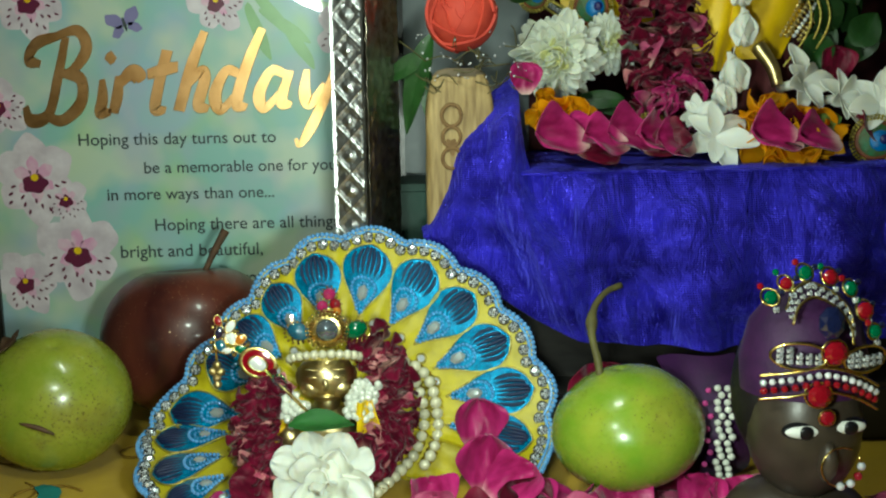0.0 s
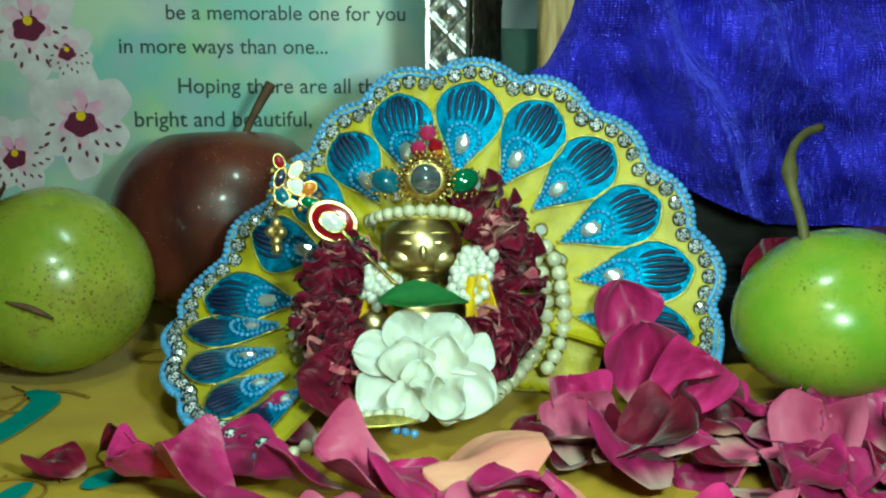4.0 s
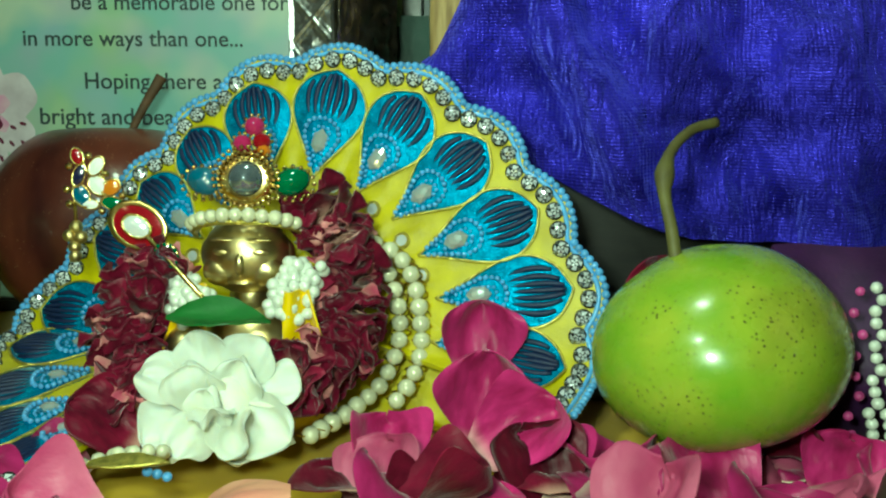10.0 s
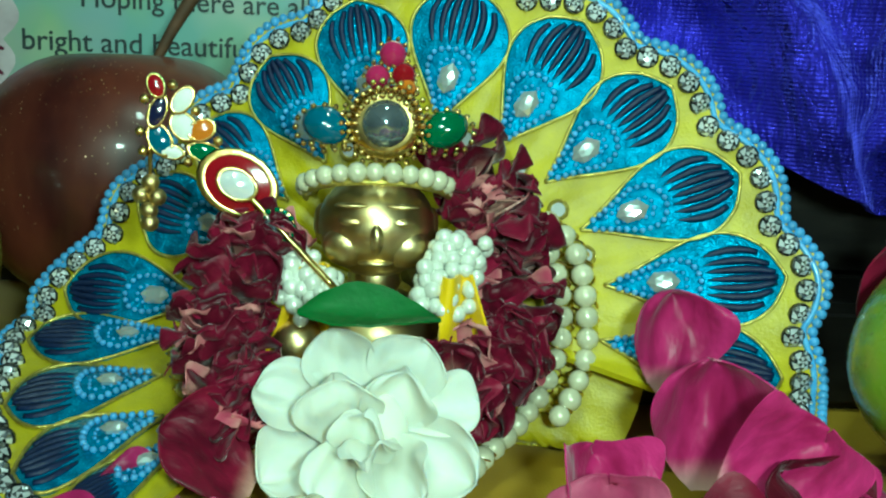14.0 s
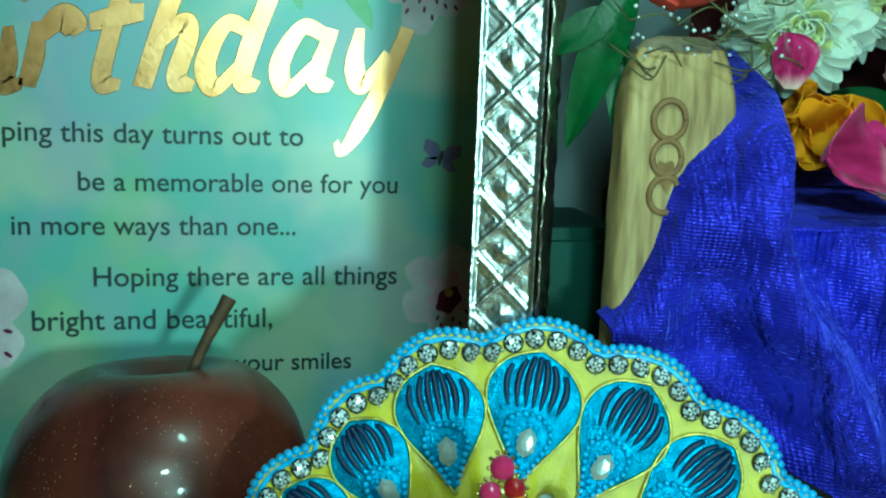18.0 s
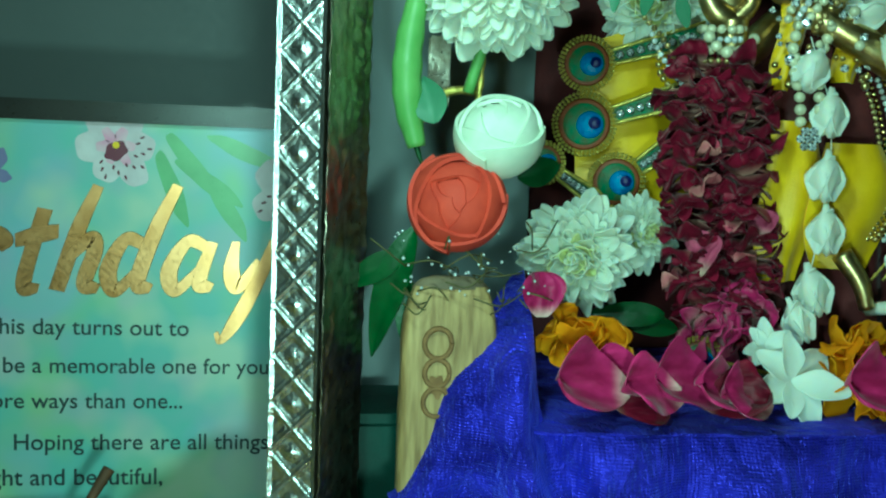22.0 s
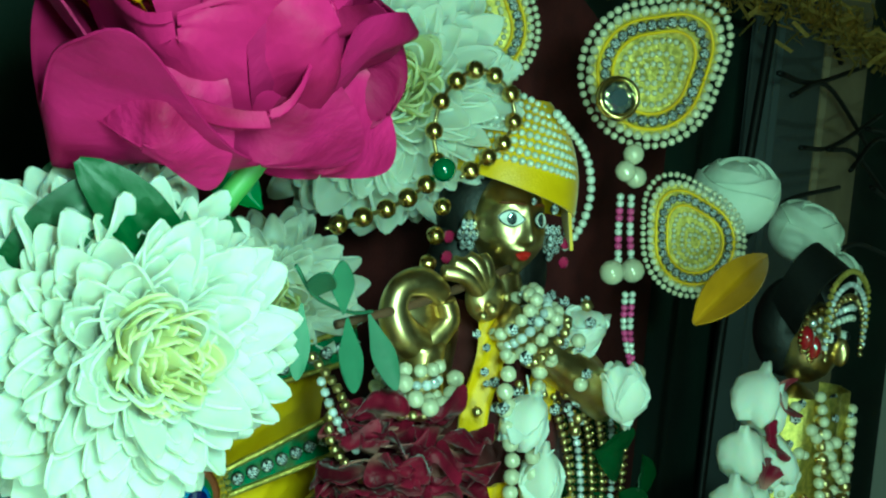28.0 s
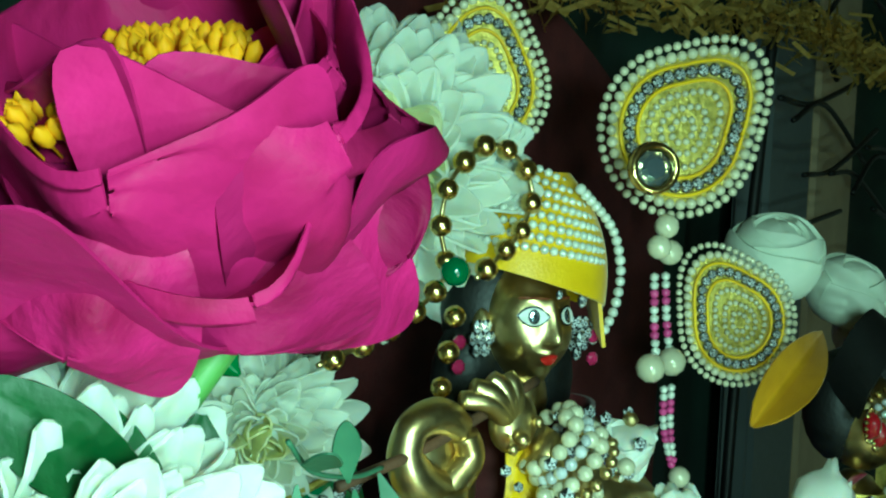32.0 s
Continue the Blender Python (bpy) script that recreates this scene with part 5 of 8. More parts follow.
# ---- fruit ----
def apple_body(r):
    prof = []
    for i in range(33):
        a = math.pi * i / 32
        rr = r * math.sin(a) * (1 + 0.05 * math.cos(a))
        z = r * 0.93 * math.cos(a)
        z -= 0.30 * r * math.exp(-(rr / (0.30 * r)) ** 2) * (1 if a < 1.5 else -0.6)
        prof.append((rr, z))
    prof = prof[::-1]

    def bend(p):
        a = math.atan2(p.y, p.x)
        k = 1 + 0.018 * math.sin(5 * a) * (1 if p.z < 0 else 0.5) + 0.02 * math.sin(2 * a + 1)
        return Vector((p.x * k, p.y * k, p.z + 0.03 * p.x))
    return lathe("apple_body", prof, 56, bend)


def skin(name, base, blush, speck, size, spread, dot=0.2, rough=0.26, russet=0.0):
    """Fruit skin: streaks or patches and small specks."""
    m = material(name, base, blush, size, rough, coat=0.25, bump=0.06, fine=240, sss=0.1, stretch=spread)
    n, l = m.node_tree.nodes, m.node_tree.links
    b = n["Principled BSDF"]
    src = b.inputs["Base Color"].links[0].from_socket
    tc = n.new("ShaderNodeTexCoord")
    vor = n.new("ShaderNodeTexVoronoi")
    vor.inputs["Scale"].default_value = 620
    l.new(tc.outputs["Object"], vor.inputs["Vector"])
    msk = n.new("ShaderNodeTexNoise")
    msk.inputs["Scale"].default_value, msk.inputs["Detail"].default_value = 45, 4
    l.new(tc.outputs["Object"], msk.inputs["Vector"])
    mr = n.new("ShaderNodeMapRange")
    mr.inputs[1].default_value, mr.inputs[2].default_value, mr.inputs[3].default_value, mr.inputs[4].default_value = dot * 0.4, dot, 1, 0
    l.new(vor.outputs["Distance"], mr.inputs[0])
    m2 = n.new("ShaderNodeMapRange")
    m2.inputs[1].default_value, m2.inputs[2].default_value = 0.42, 0.54
    l.new(msk.outputs[0], m2.inputs[0])
    mu = n.new("ShaderNodeMath")
    mu.operation = "MULTIPLY"
    l.new(mr.outputs[0], mu.inputs[0])
    l.new(m2.outputs[0], mu.inputs[1])
    mx = n.new("ShaderNodeMix")
    mx.data_type = "RGBA"
    mx.inputs["B"].default_value = (*speck, 1)
    l.new(mu.outputs[0], mx.inputs["Factor"])
    l.new(src, mx.inputs["A"])
    rus = n.new("ShaderNodeTexNoise")
    rus.inputs["Scale"].default_value, rus.inputs["Detail"].default_value = 26, 7
    l.new(tc.outputs["Object"], rus.inputs["Vector"])
    m3 = n.new("ShaderNodeMapRange")
    m3.inputs[1].default_value, m3.inputs[2].default_value, m3.inputs[4].default_value = 0.56, 0.74, russet
    l.new(rus.outputs[0], m3.inputs[0])
    mx2 = n.new("ShaderNodeMix")
    mx2.data_type = "RGBA"
    mx2.inputs["B"].default_value = (*[0.4 * a + 0.6 * c for a, c in zip(speck, (0.16, 0.09, 0.02))], 1)
    l.new(m3.outputs[0], mx2.inputs["Factor"])
    l.new(mx.outputs["Result"], mx2.inputs["A"])
    l.new(mx2.outputs["Result"], b.inputs["Base Color"])
    return m


M["apple"] = skin("apple_skin", (0.030, 0.005, 0.006), (0.150, 0.036, 0.020), (0.42, 0.28, 0.16), 34, (1, 1, 0.28), 0.16, 0.34)
M["guava"] = skin("guava_skin", (0.17, 0.31, 0.020), (0.35, 0.38, 0.045), (0.08, 0.085, 0.015), 40, (1, 1, 1), 0.30, russet=0.6)
M["ripe_guava"] = skin("ripe_guava_skin", (0.20, 0.27, 0.022), (0.36, 0.35, 0.05), (0.09, 0.07, 0.018), 30, (1, 1, 1), 0.36, russet=0.75)
AP = Vector((-0.1000, 0.550, 0.0460))
apple = thing("apple", "dark red apple with a short stem on the yellow cloth", "apple", (AP.x, AP.y, 0))
part("apple_body", apple_body(0.0460), M["apple"], apple, m=Matrix.Translation(AP) @ Matrix.Rotation(radians(-8), 4, "X"))
part("stem", tube("stem", [AP + Vector((0.008, -0.002, 0.030)), AP + Vector((0.014, 0.001, 0.044)), AP + Vector((0.0220, 0.005, 0.0585))], 0.0019, 14, 8, lambda u: 0.8 + 0.5 * u * u), M["stem"], apple)


def guava(at, r, squash, tilt, stem_pts, label, mat="guava"):
    g = thing("guava", label, "guava", (at.x, at.y, at.z - r * 0.9), "guavas")
    prof = [(r * math.sin(math.pi * i / 28) * (1 + 0.06 * math.cos(math.pi * i / 28)), -r * squash * math.cos(math.pi * i / 28) - (0.05 * r if i == 28 else 0)) for i in range(29)]
    bend = lambda p: Vector((p.x * (1 + 0.03 * math.sin(2 * math.atan2(p.y, p.x) + 1)), p.y, p.z + 0.025 * r * noise.noise((p.x * 60, p.y * 60, p.z * 60))))
    part("guava_body", lathe("guava_body", prof, 48, bend), M[mat], g, m=Matrix.Translation(at) @ Euler([radians(t) for t in tilt]).to_matrix().to_4x4())
    if stem_pts:
        part("stem", tube("stem", stem_pts, 0.0015, 34, 10, lambda u: 1.15 - 0.25 * u + 0.75 * math.exp(-((u - 0.47) / 0.07) ** 2) + 0.5 * max(0, u - 0.85)), M["guava_stem"], g, "long curved green stem")
    return g


GR = Vector((0.1070, 0.4060, 0.0385))
guava(GR, 0.0318, 0.82, (0, -8, 0), [GR + Vector((-0.0118, -0.001, 0.0200)), Vector((0.0940, 0.4080, 0.0680)), Vector((0.0928, 0.4140, 0.0780)), Vector((0.0955, 0.4215, 0.0865)), Vector((0.1020, 0.4275, 0.0920)), Vector((0.1096, 0.4318, 0.0940))], "green guava with a long curved stem resting on rose petals")
GL = Vector((-0.1515, 0.4800, 0.0370))
gl = guava(GL, 0.0345, 0.96, (25, 10, 0), None, "yellowing green guava with a dark scar standing on the yellow cloth", "ripe_guava")
part("scar", tube("scar", [GL + Vector((-0.006, -0.0335, -0.001)), GL + Vector((0.002, -0.0345, -0.003)), GL + Vector((0.009, -0.0332, -0.007))], 0.0012, 10, 6, lambda u: math.sin(math.pi * (0.1 + 0.8 * u))), M["stem"], gl)
for i in range(5):
    part("sepal", leaf_mesh(0.0085, 0.0058, 0.3, -0.35, i, 8, 6), M["stem"], gl, "dry brown calyx", aim(GL + Vector((-0.0175, -0.006, 0.0272)), (-0.5, -0.25, 0.83)) @ Matrix.Rotation(radians(72 * i + 14), 4, "Z"))

# ---- loose rose petals before the idol ----
rnd = random.Random(77)
heap = {"petal": "magenta rose petal lying in the heap on the cloth", "petal_pale": "pale pink rose petal lying in the heap on the cloth", "petal_dark": "wilted dark rose petal lying in the heap on the cloth", "petal_peach": "peach rose petal lying in the heap"}


def loose(x, y, z, mt, size, turn, tip_x, tip_y, kind="big", label=""):
    me = petals(kind, M[mt], rnd.randrange(5))
    m = Matrix.Translation((x, y, z)) @ Euler((radians(tip_x), radians(tip_y), radians(turn))).to_matrix().to_4x4() @ Matrix.Diagonal((size, size, size, 1))
    ob = new("rose_petal", me)
    ob.matrix_basis = m
    return tagged(ob, label or heap[mt], "petal", "loose rose petals")


for i in range(250):
    x = rnd.uniform(-0.075, 0.21)
    y = rnd.uniform(0.285, 0.420)
    if (y > 0.372 and x < 0.045) or (y > 0.392 and x < 0.08):
        continue
    if x < 0.012 and y > 0.354:
        continue
    if (x - GR.x) ** 2 + (y - GR.y) ** 2 < 0.018 ** 2:
        continue
    pile = 0.0125 * max(0, 1 - abs(y - 0.37) / 0.09) * min(1, max(0, (x + 0.06) / 0.05))
    mt = rnd.choices(("petal", "petal_pale", "petal_dark"), (5, 2.2 if x < 0.07 else 5, 1.2))[0]
    loose(x, y, 0.002 + rnd.uniform(0.2, 1.0) * pile, mt, rnd.uniform(0.5, 0.85), rnd.uniform(0, 360), rnd.uniform(-24, 14) + (180 if rnd.random() < 0.45 else 0), rnd.uniform(-26, 26))
# the larger ones that stand up from the heap
for x, y, z, mt, s, turn, tx, ty in ((0.0455, 0.4330, 0.0195, "petal", 0.76, 8, 72, 6), (0.0490, 0.4135, 0.0060, "petal", 0.80, -8, 76, -4), (0.0440, 0.3900, 0.0130, "petal", 0.72, -42, 30, 40), (-0.043, 0.405, 0.010, "petal_dark", 0.66, 72, 34, -30), (-0.055, 0.400, 0.004, "petal", 0.62, 80, 12, -14), (-0.064, 0.378, 0.004, "petal", 0.70, 60, 14, -18),
                                     (-0.088, 0.372, 0.004, "petal", 0.62, 110, 10, 12), (-0.096, 0.384, 0.006, "petal_dark", 0.55, 95, 14, 20), (-0.118, 0.380, 0.003, "petal_dark", 0.50, 60, 6, -8),
                                     (-0.046, 0.358, 0.006, "petal", 0.72, 100, 12, 14), (-0.030, 0.350, 0.008, "petal_pale", 0.74, 84, 16, -10), (-0.074, 0.352, 0.005, "petal", 0.72, 60, 12, 10), (-0.055, 0.338, 0.006, "petal", 0.76, 120, 14, -8), (-0.020, 0.336, 0.008, "petal", 0.76, 50, 16, 8),
                                     (0.104, 0.438, 0.022, "petal_dark", 1.05, 6, 76, 0), (0.006, 0.352, 0.020, "petal_peach", 1.0, -80, 188, 14), (0.008, 0.350, 0.010, "petal_peach", 0.8, 20, 190, 10), (0.0225, 0.386, 0.005, "petal", 0.66, 12, 26, 12), (0.020, 0.376, 0.003, "petal_pale", 0.70, -14, 30, -6), (0.0600, 0.386, 0.005, "petal", 0.70, -14, 26, 8), (0.064, 0.376, 0.003, "petal_dark", 0.8, 24, 32, 0),
                                     (0.090, 0.380, 0.003, "petal_pale", 0.55, -18, 26, 12), (0.105, 0.370, 0.004, "petal", 0.80, 16, 26, -10), (0.130, 0.384, 0.004, "petal", 0.66, -25, 30, 8), (0.150, 0.378, 0.004, "petal", 0.70, 14, 32, -8), (0.036, 0.352, 0.006, "petal", 0.85, 30, 22, 10), (0.075, 0.346, 0.006, "petal_pale", 0.9, -35, 22, -12), (0.115, 0.346, 0.006, "petal", 0.85, 20, 22, 6)):
    loose(x, y, z, mt, s, turn, tx, ty)

# a small beaded anklet end at the fan's foot
ank = thing("pearl_anklet", "short string of cream pearls and blue beads by the fan", "beads", (-0.04, 0.38, 0))
beads(ank, [Vector((-0.0606, 0.366, 0.0120)), Vector((-0.0530, 0.371, 0.0145)), Vector((-0.0460, 0.376, 0.0165)), Vector((-0.0400, 0.381, 0.0168)), Vector((-0.0323, 0.385, 0.0160)), Vector((-0.0280, 0.388, 0.0150))], 0.0019, M["pearl"], name="pearl")
beads(ank, [Vector((-0.0410, 0.378, 0.0180)), Vector((-0.0340, 0.381, 0.0178)), Vector((-0.0290, 0.384, 0.0168))], 0.0017, M["pearl"], name="pearl")
part("gold_leaf", leaf_mesh(0.022, 0.008, 0.5, -0.1, 2), M["zari"], ank, m=Matrix.Translation((-0.0470, 0.3735, 0.0165)) @ Matrix.Rotation(radians(-95), 4, "Z"))
beads(ank, [Vector((-0.0330, 0.376, 0.0150)), Vector((-0.0290, 0.375, 0.0145)), Vector((-0.0255, 0.374, 0.0140))], 0.0013, M["blue_bead"], name="bead")

# ---- the black stone idol at the end of the shelf ----
KH = Vector((0.1660, 0.360, 0.046))


def stone_idol():
    bl = ball_mesh(3)
    sets = []

    def add(mat, at, sx, sy, sz):
        me = bl.copy()
        me.materials.append(M[mat])
        sets.append((me, scaled(KH + Vector(at), sx, sy, sz)))
    add("stone", (-0.003, 0.001, 0.008), 0.0215, 0.0220, 0.0300)
    add("stone", (-0.003, 0.004, -0.034), 0.030, 0.022, 0.020)
    add("stone", (-0.0025, -0.0200, 0.000), 0.0036, 0.0045, 0.0080)
    add("hair", (-0.004, 0.008, 0.020), 0.0245, 0.018, 0.034)
    for x, z in ((-0.0113, 0.0113), (0.0051, 0.0126)):
        add("black_paint", (x, -0.0174, z), 0.0078, 0.0030, 0.0034)
        add("white_paint", (x, -0.0180, z), 0.0072, 0.0030, 0.0028)
        add("black_paint", (x + 0.0004, -0.0204, z), 0.0028, 0.0012, 0.0026)
    return joined("idol", sets)


solo("idol", stone_idol(), None, "black stone idol head with painted white eyes", "statue")
kc = thing("crown", "tall gold wire crown with crystals, red and green stones", "crown", KH + Vector((0, 0, 0.03)))
KF = lambda x, z, o=0.0: KH + Vector((x, -0.0225 + 14 * (x + 0.003) ** 2 + 3.0 * max(0, z - 0.045) ** 1.5 - o, z))
part("crown_cap", lathe("crown_cap", [(0.0235, 0.0), (0.0240, 0.012), (0.0205, 0.026), (0.013, 0.036), (0.0, 0.041)], 32, lambda p: Vector((p.x, p.y * 0.85, p.z))), M["purple"], kc, "dark cloth cap", m=Matrix.Translation(KH + Vector((-0.004, 0.001, 0.022))))


def jewel(x, z, r, mt, tall=1.0, name="crest_stone", rim_=True):
    piece(name, gem(M[mt], 8), kc, aim(KF(x, z, 0.001), (-0.1, -1, 0.1)) @ Matrix.Diagonal((r, r * tall, r, 1)))
    if rim_:
        part("setting", tube("setting", [KF(x + 1.08 * r * math.cos(k * 0.5236), z + 1.08 * r * tall * math.sin(k * 0.5236), 0.0006) for k in range(13)], 0.0005, 36, 6), M["gold"], kc)


for x, z, r, mt in ((-0.0231, 0.0600, 0.0036, "green_gem"), (-0.0175, 0.0650, 0.0032, "red_gem"), (-0.0105, 0.0686, 0.0036, "green_gem"), (-0.0021, 0.0672, 0.0038, "red_gem"), (0.0049, 0.0632, 0.0036, "green_gem"), (0.0093, 0.0556, 0.0044, "red_gem"), (0.0126, 0.0480, 0.0036, "green_gem")):
    jewel(x, z, 0.72 * r, mt)
    for dx, dz, m2 in ((0.0036, 0.0018, "dark_gem"), (-0.0026, 0.0034, "green_gem" if mt == "red_gem" else "red_gem"), (0.0012, -0.0040, "crystal")):
        jewel(x + dx, z + dz, 0.0013, m2, 1.0, "small_stone", False)
arch = [(-0.0180, 0.0540), (-0.0150, 0.0602), (-0.0093, 0.0632), (-0.0021, 0.0600), (0.0029, 0.0537), (0.0037, 0.0470)]
for o in (0.0022, -0.0026):
    part("wire_arch", tube("wire_arch", [KF(x * (1 + o * 18), z + o, 0.0008) for x, z in arch], 0.0006, 50, 6), M["gold"], kc)
for o in (0.0010, -0.0012):
    for p, d in spaced([KF(x * (1 + o * 18), z + o, 0.0006) for x, z in arch], 0.0028):
        piece("crystal", gem(M["crystal"], 6), kc, aim(p, (0, -1, 0.1)) @ scaled((0, 0, 0), 0.0012))
jewel(-0.0045, 0.0522, 0.0048, "dark_gem", 1.3, "centre_stone", False)
jewel(-0.0033, 0.0418, 0.0043, "red_gem", 1.0, "centre_stone")
for cx, cz in ((-0.0150, 0.0402), (0.0093, 0.0385)):
    part("wire_loop", tube("wire_loop", [KF(cx + 0.0092 * math.cos(a), cz + 0.0048 * math.sin(a), 0.0008) for a in [k * math.pi / 6 for k in range(13)]], 0.0006, 50, 6), M["gold"], kc)
    for k in range(12):
        piece("crystal", gem(M["crystal"], 6), kc, aim(KF(cx - 0.0062 + 0.0031 * (k % 5), cz - 0.0020 + 0.0020 * (k // 5), 0.0005), (0, -1, 0.1)) @ scaled((0, 0, 0), 0.0015))
brow_line = [(-0.0272, 0.0317), (-0.0165, 0.0343), (-0.0062, 0.0364), (0.0060, 0.0331), (0.0159, 0.0276)]
for o, mt, r in ((0.0, "gold", 0.0), (-0.0028, "crystal", 0.0014), (-0.0058, "red_gem", 0.0016), (-0.0088, "gold", 0.0)):
    run = [KF(x, z + o, 0.0007) for x, z in brow_line]
    if r:
        beads(kc, run, r, M[mt], r * 2.3, "crystal" if mt == "crystal" else "red_stone", sub=1)
    else:
        part("wire_band", tube("wire_band", run, 0.0006, 50, 6), M[mt], kc)
jewel(-0.0082, 0.0262, 0.0043, "red_gem", 1.0, "centre_stone")
jewel(-0.0049, 0.0178, 0.0027, "red_gem", 1.0, "centre_stone")
ring = [KH + Vector((0.0012 + 0.0074 * math.cos(a), -0.0235, -0.0008 + 0.0074 * math.sin(a))) for a in [radians(d) for d in range(60, 391, 30)]]
nr = thing("nose_ring", "thin gold nose ring with red and white beads", "nose ring", ring[0])
part("wire", tube("wire", ring, 0.0004, 60, 6), M["gold"], nr)
for i, mt in ((8, "crystal"), (9, "red_gem"), (10, "crystal"), (7, "crystal")):
    piece("bead", ball(M[mt], 2), nr, scaled(ring[i], 0.0016))

# purple cloth roll with a white beaded trim behind the guava
roll = thing("beaded_cloth", "purple cloth edged with white and pink bead trimming behind the guava", "cloth", (0.15, 0.42, 0))
part("cloth_body", sheet("cloth_body", lambda u, v: (0.128 + 0.036 * u + 0.002 * math.sin(9 * v), 0.437 - 0.028 * math.sin(math.pi * v) ** 0.8 + 0.003 * math.sin(u * 7), 0.002 + 0.057 * (1 - v)), 16, 22, 0.0015), M["purple"], roll)
for k, (dx, mt) in enumerate(((0.0, "pink_bead"), (0.0045, "white_pearl"), (0.0085, "white_pearl"))):
    pts = [Vector((0.139 + dx + 0.0024 * (i % 2), 0.4045 - 0.004 * math.sin(math.pi * i / 12) - 0.001 * k, 0.056 - 0.0042 * i)) for i in range(13)]
    beads(roll, pts, 0.0016 if mt == "white_pearl" else 0.0013, M[mt], 0.0034 if mt == "white_pearl" else 0.0062, "trim_bead", sub=2)

# ---- flowers on the seat ----
def rose(at, way, r, mat, label, layers=((5, 72, 1.0), (5, 55, 0.92), (5, 38, 0.8), (4, 20, 0.62), (3, 6, 0.42)), kind="big", seed=0, name="rose", group=""):
    f = thing(name, label, "flower", at, group)
    rnd = random.Random(seed)
    k = r / 0.036
    for li, (n, tilt, s) in enumerate(layers):
        for i in range(n):
            m = aim(Vector(at) + Vector(way).normalized() * r * 0.06 * li, way) @ Matrix.Rotation(2 * math.pi * (i + 0.37 * li + rnd.uniform(-0.1, 0.1)) / n, 4, "Z") @ Matrix.Rotation(radians(90 - tilt + rnd.uniform(-6, 6)), 4, "X") @ Matrix.Diagonal((k * s, k * s, k * s, 1))
            piece("petal", petals(kind, mat, i + li), f, m)
    return f


def mum(at, way, r, label, seed=0, n_out=26, shag=1.0, layers=9, group="chrysanthemums", mat="cream_petal"):
    f = thing("chrysanthemum", label, "flower", at, group)
    rnd = random.Random(seed)
    k = r / 0.026
    for li in range(layers):
        q = li / (layers - 1)
        n, tilt, s, kind = int(1.45 * n_out * (1 - 0.72 * q ** 1.8)), 106 - 92 * q, 1.0 - 0.52 * q ** 1.3, "mum" if q < 0.60 else "mum_in"
        if kind == "mum_in":
            s *= 1.25 if q < 0.8 else 0.92
        for i in range(n):
            s2 = s * rnd.uniform(0.76, 1.1)
            m = aim(Vector(at) + Vector(way).normalized() * r * 0.36 * q, way) @ Matrix.Rotation(2 * math.pi * (i + 0.5 * (li % 2) + rnd.uniform(-0.45, 0.45)) / n, 4, "Z") @ Matrix.Rotation(radians(90 - tilt + rnd.uniform(-13, 13) * shag), 4, "X") @ Matrix.Rotation(radians(rnd.uniform(-28, 28)), 4, "Y") @ Matrix.Diagonal((k * s2 * rnd.uniform(0.9, 1.25) * (1.0 if kind == "mum" else 1.35), k * s2, k * s2, 1))
            piece("petal", petals(kind, M[mat if q < 0.66 else "heart_petal"], rnd.randrange(5)), f, m)
    part("heart", lathe("heart", [(0.62, 0.0), (0.56, 0.14), (0.42, 0.34), (0.22, 0.50), (0, 0.56)], 24), M["cream_petal"], f, m=aim(at, way) @ scaled((0, 0, 0), r))
    return f


CAMW = Vector((-0.55, -0.8, 0.08))
big = mum(Vector((0.0605, 0.5270, 0.2990)), (-0.12, -0.98, 0.06), 0.0340, "large white chrysanthemum pinned with a pearl-headed pin", 3, 50, 0.8, 15)
piece("pin_head", ball(M["crystal"], 2), big, scaled((0.0585, 0.5130, 0.3008), 0.0016), "pearl-headed pin")
mum(Vector((0.1020, 0.5430, 0.1950)), (-0.35, -0.9, -0.15), 0.0265, "wilting white chrysanthemum with a creamy heart above the marigolds", 9, 32, 2.4)
mum(Vector((0.1870, 0.5940, 0.3560)), (-0.62, -0.76, 0.1), 0.046, "white chrysanthemum behind the beaded chain", 15, 44, 0.8, 11)
mum(Vector((0.1450, 0.5900, 0.2970)), (-0.55, -0.8, 0.0), 0.028, "white chrysanthemum half hidden behind the flute", 18, 26)
mum(Vector((0.1330, 0.5600, 0.2020)), (0.1, -0.95, 0.1), 0.018, "small white chrysanthemum beside the garland", 21, 22)



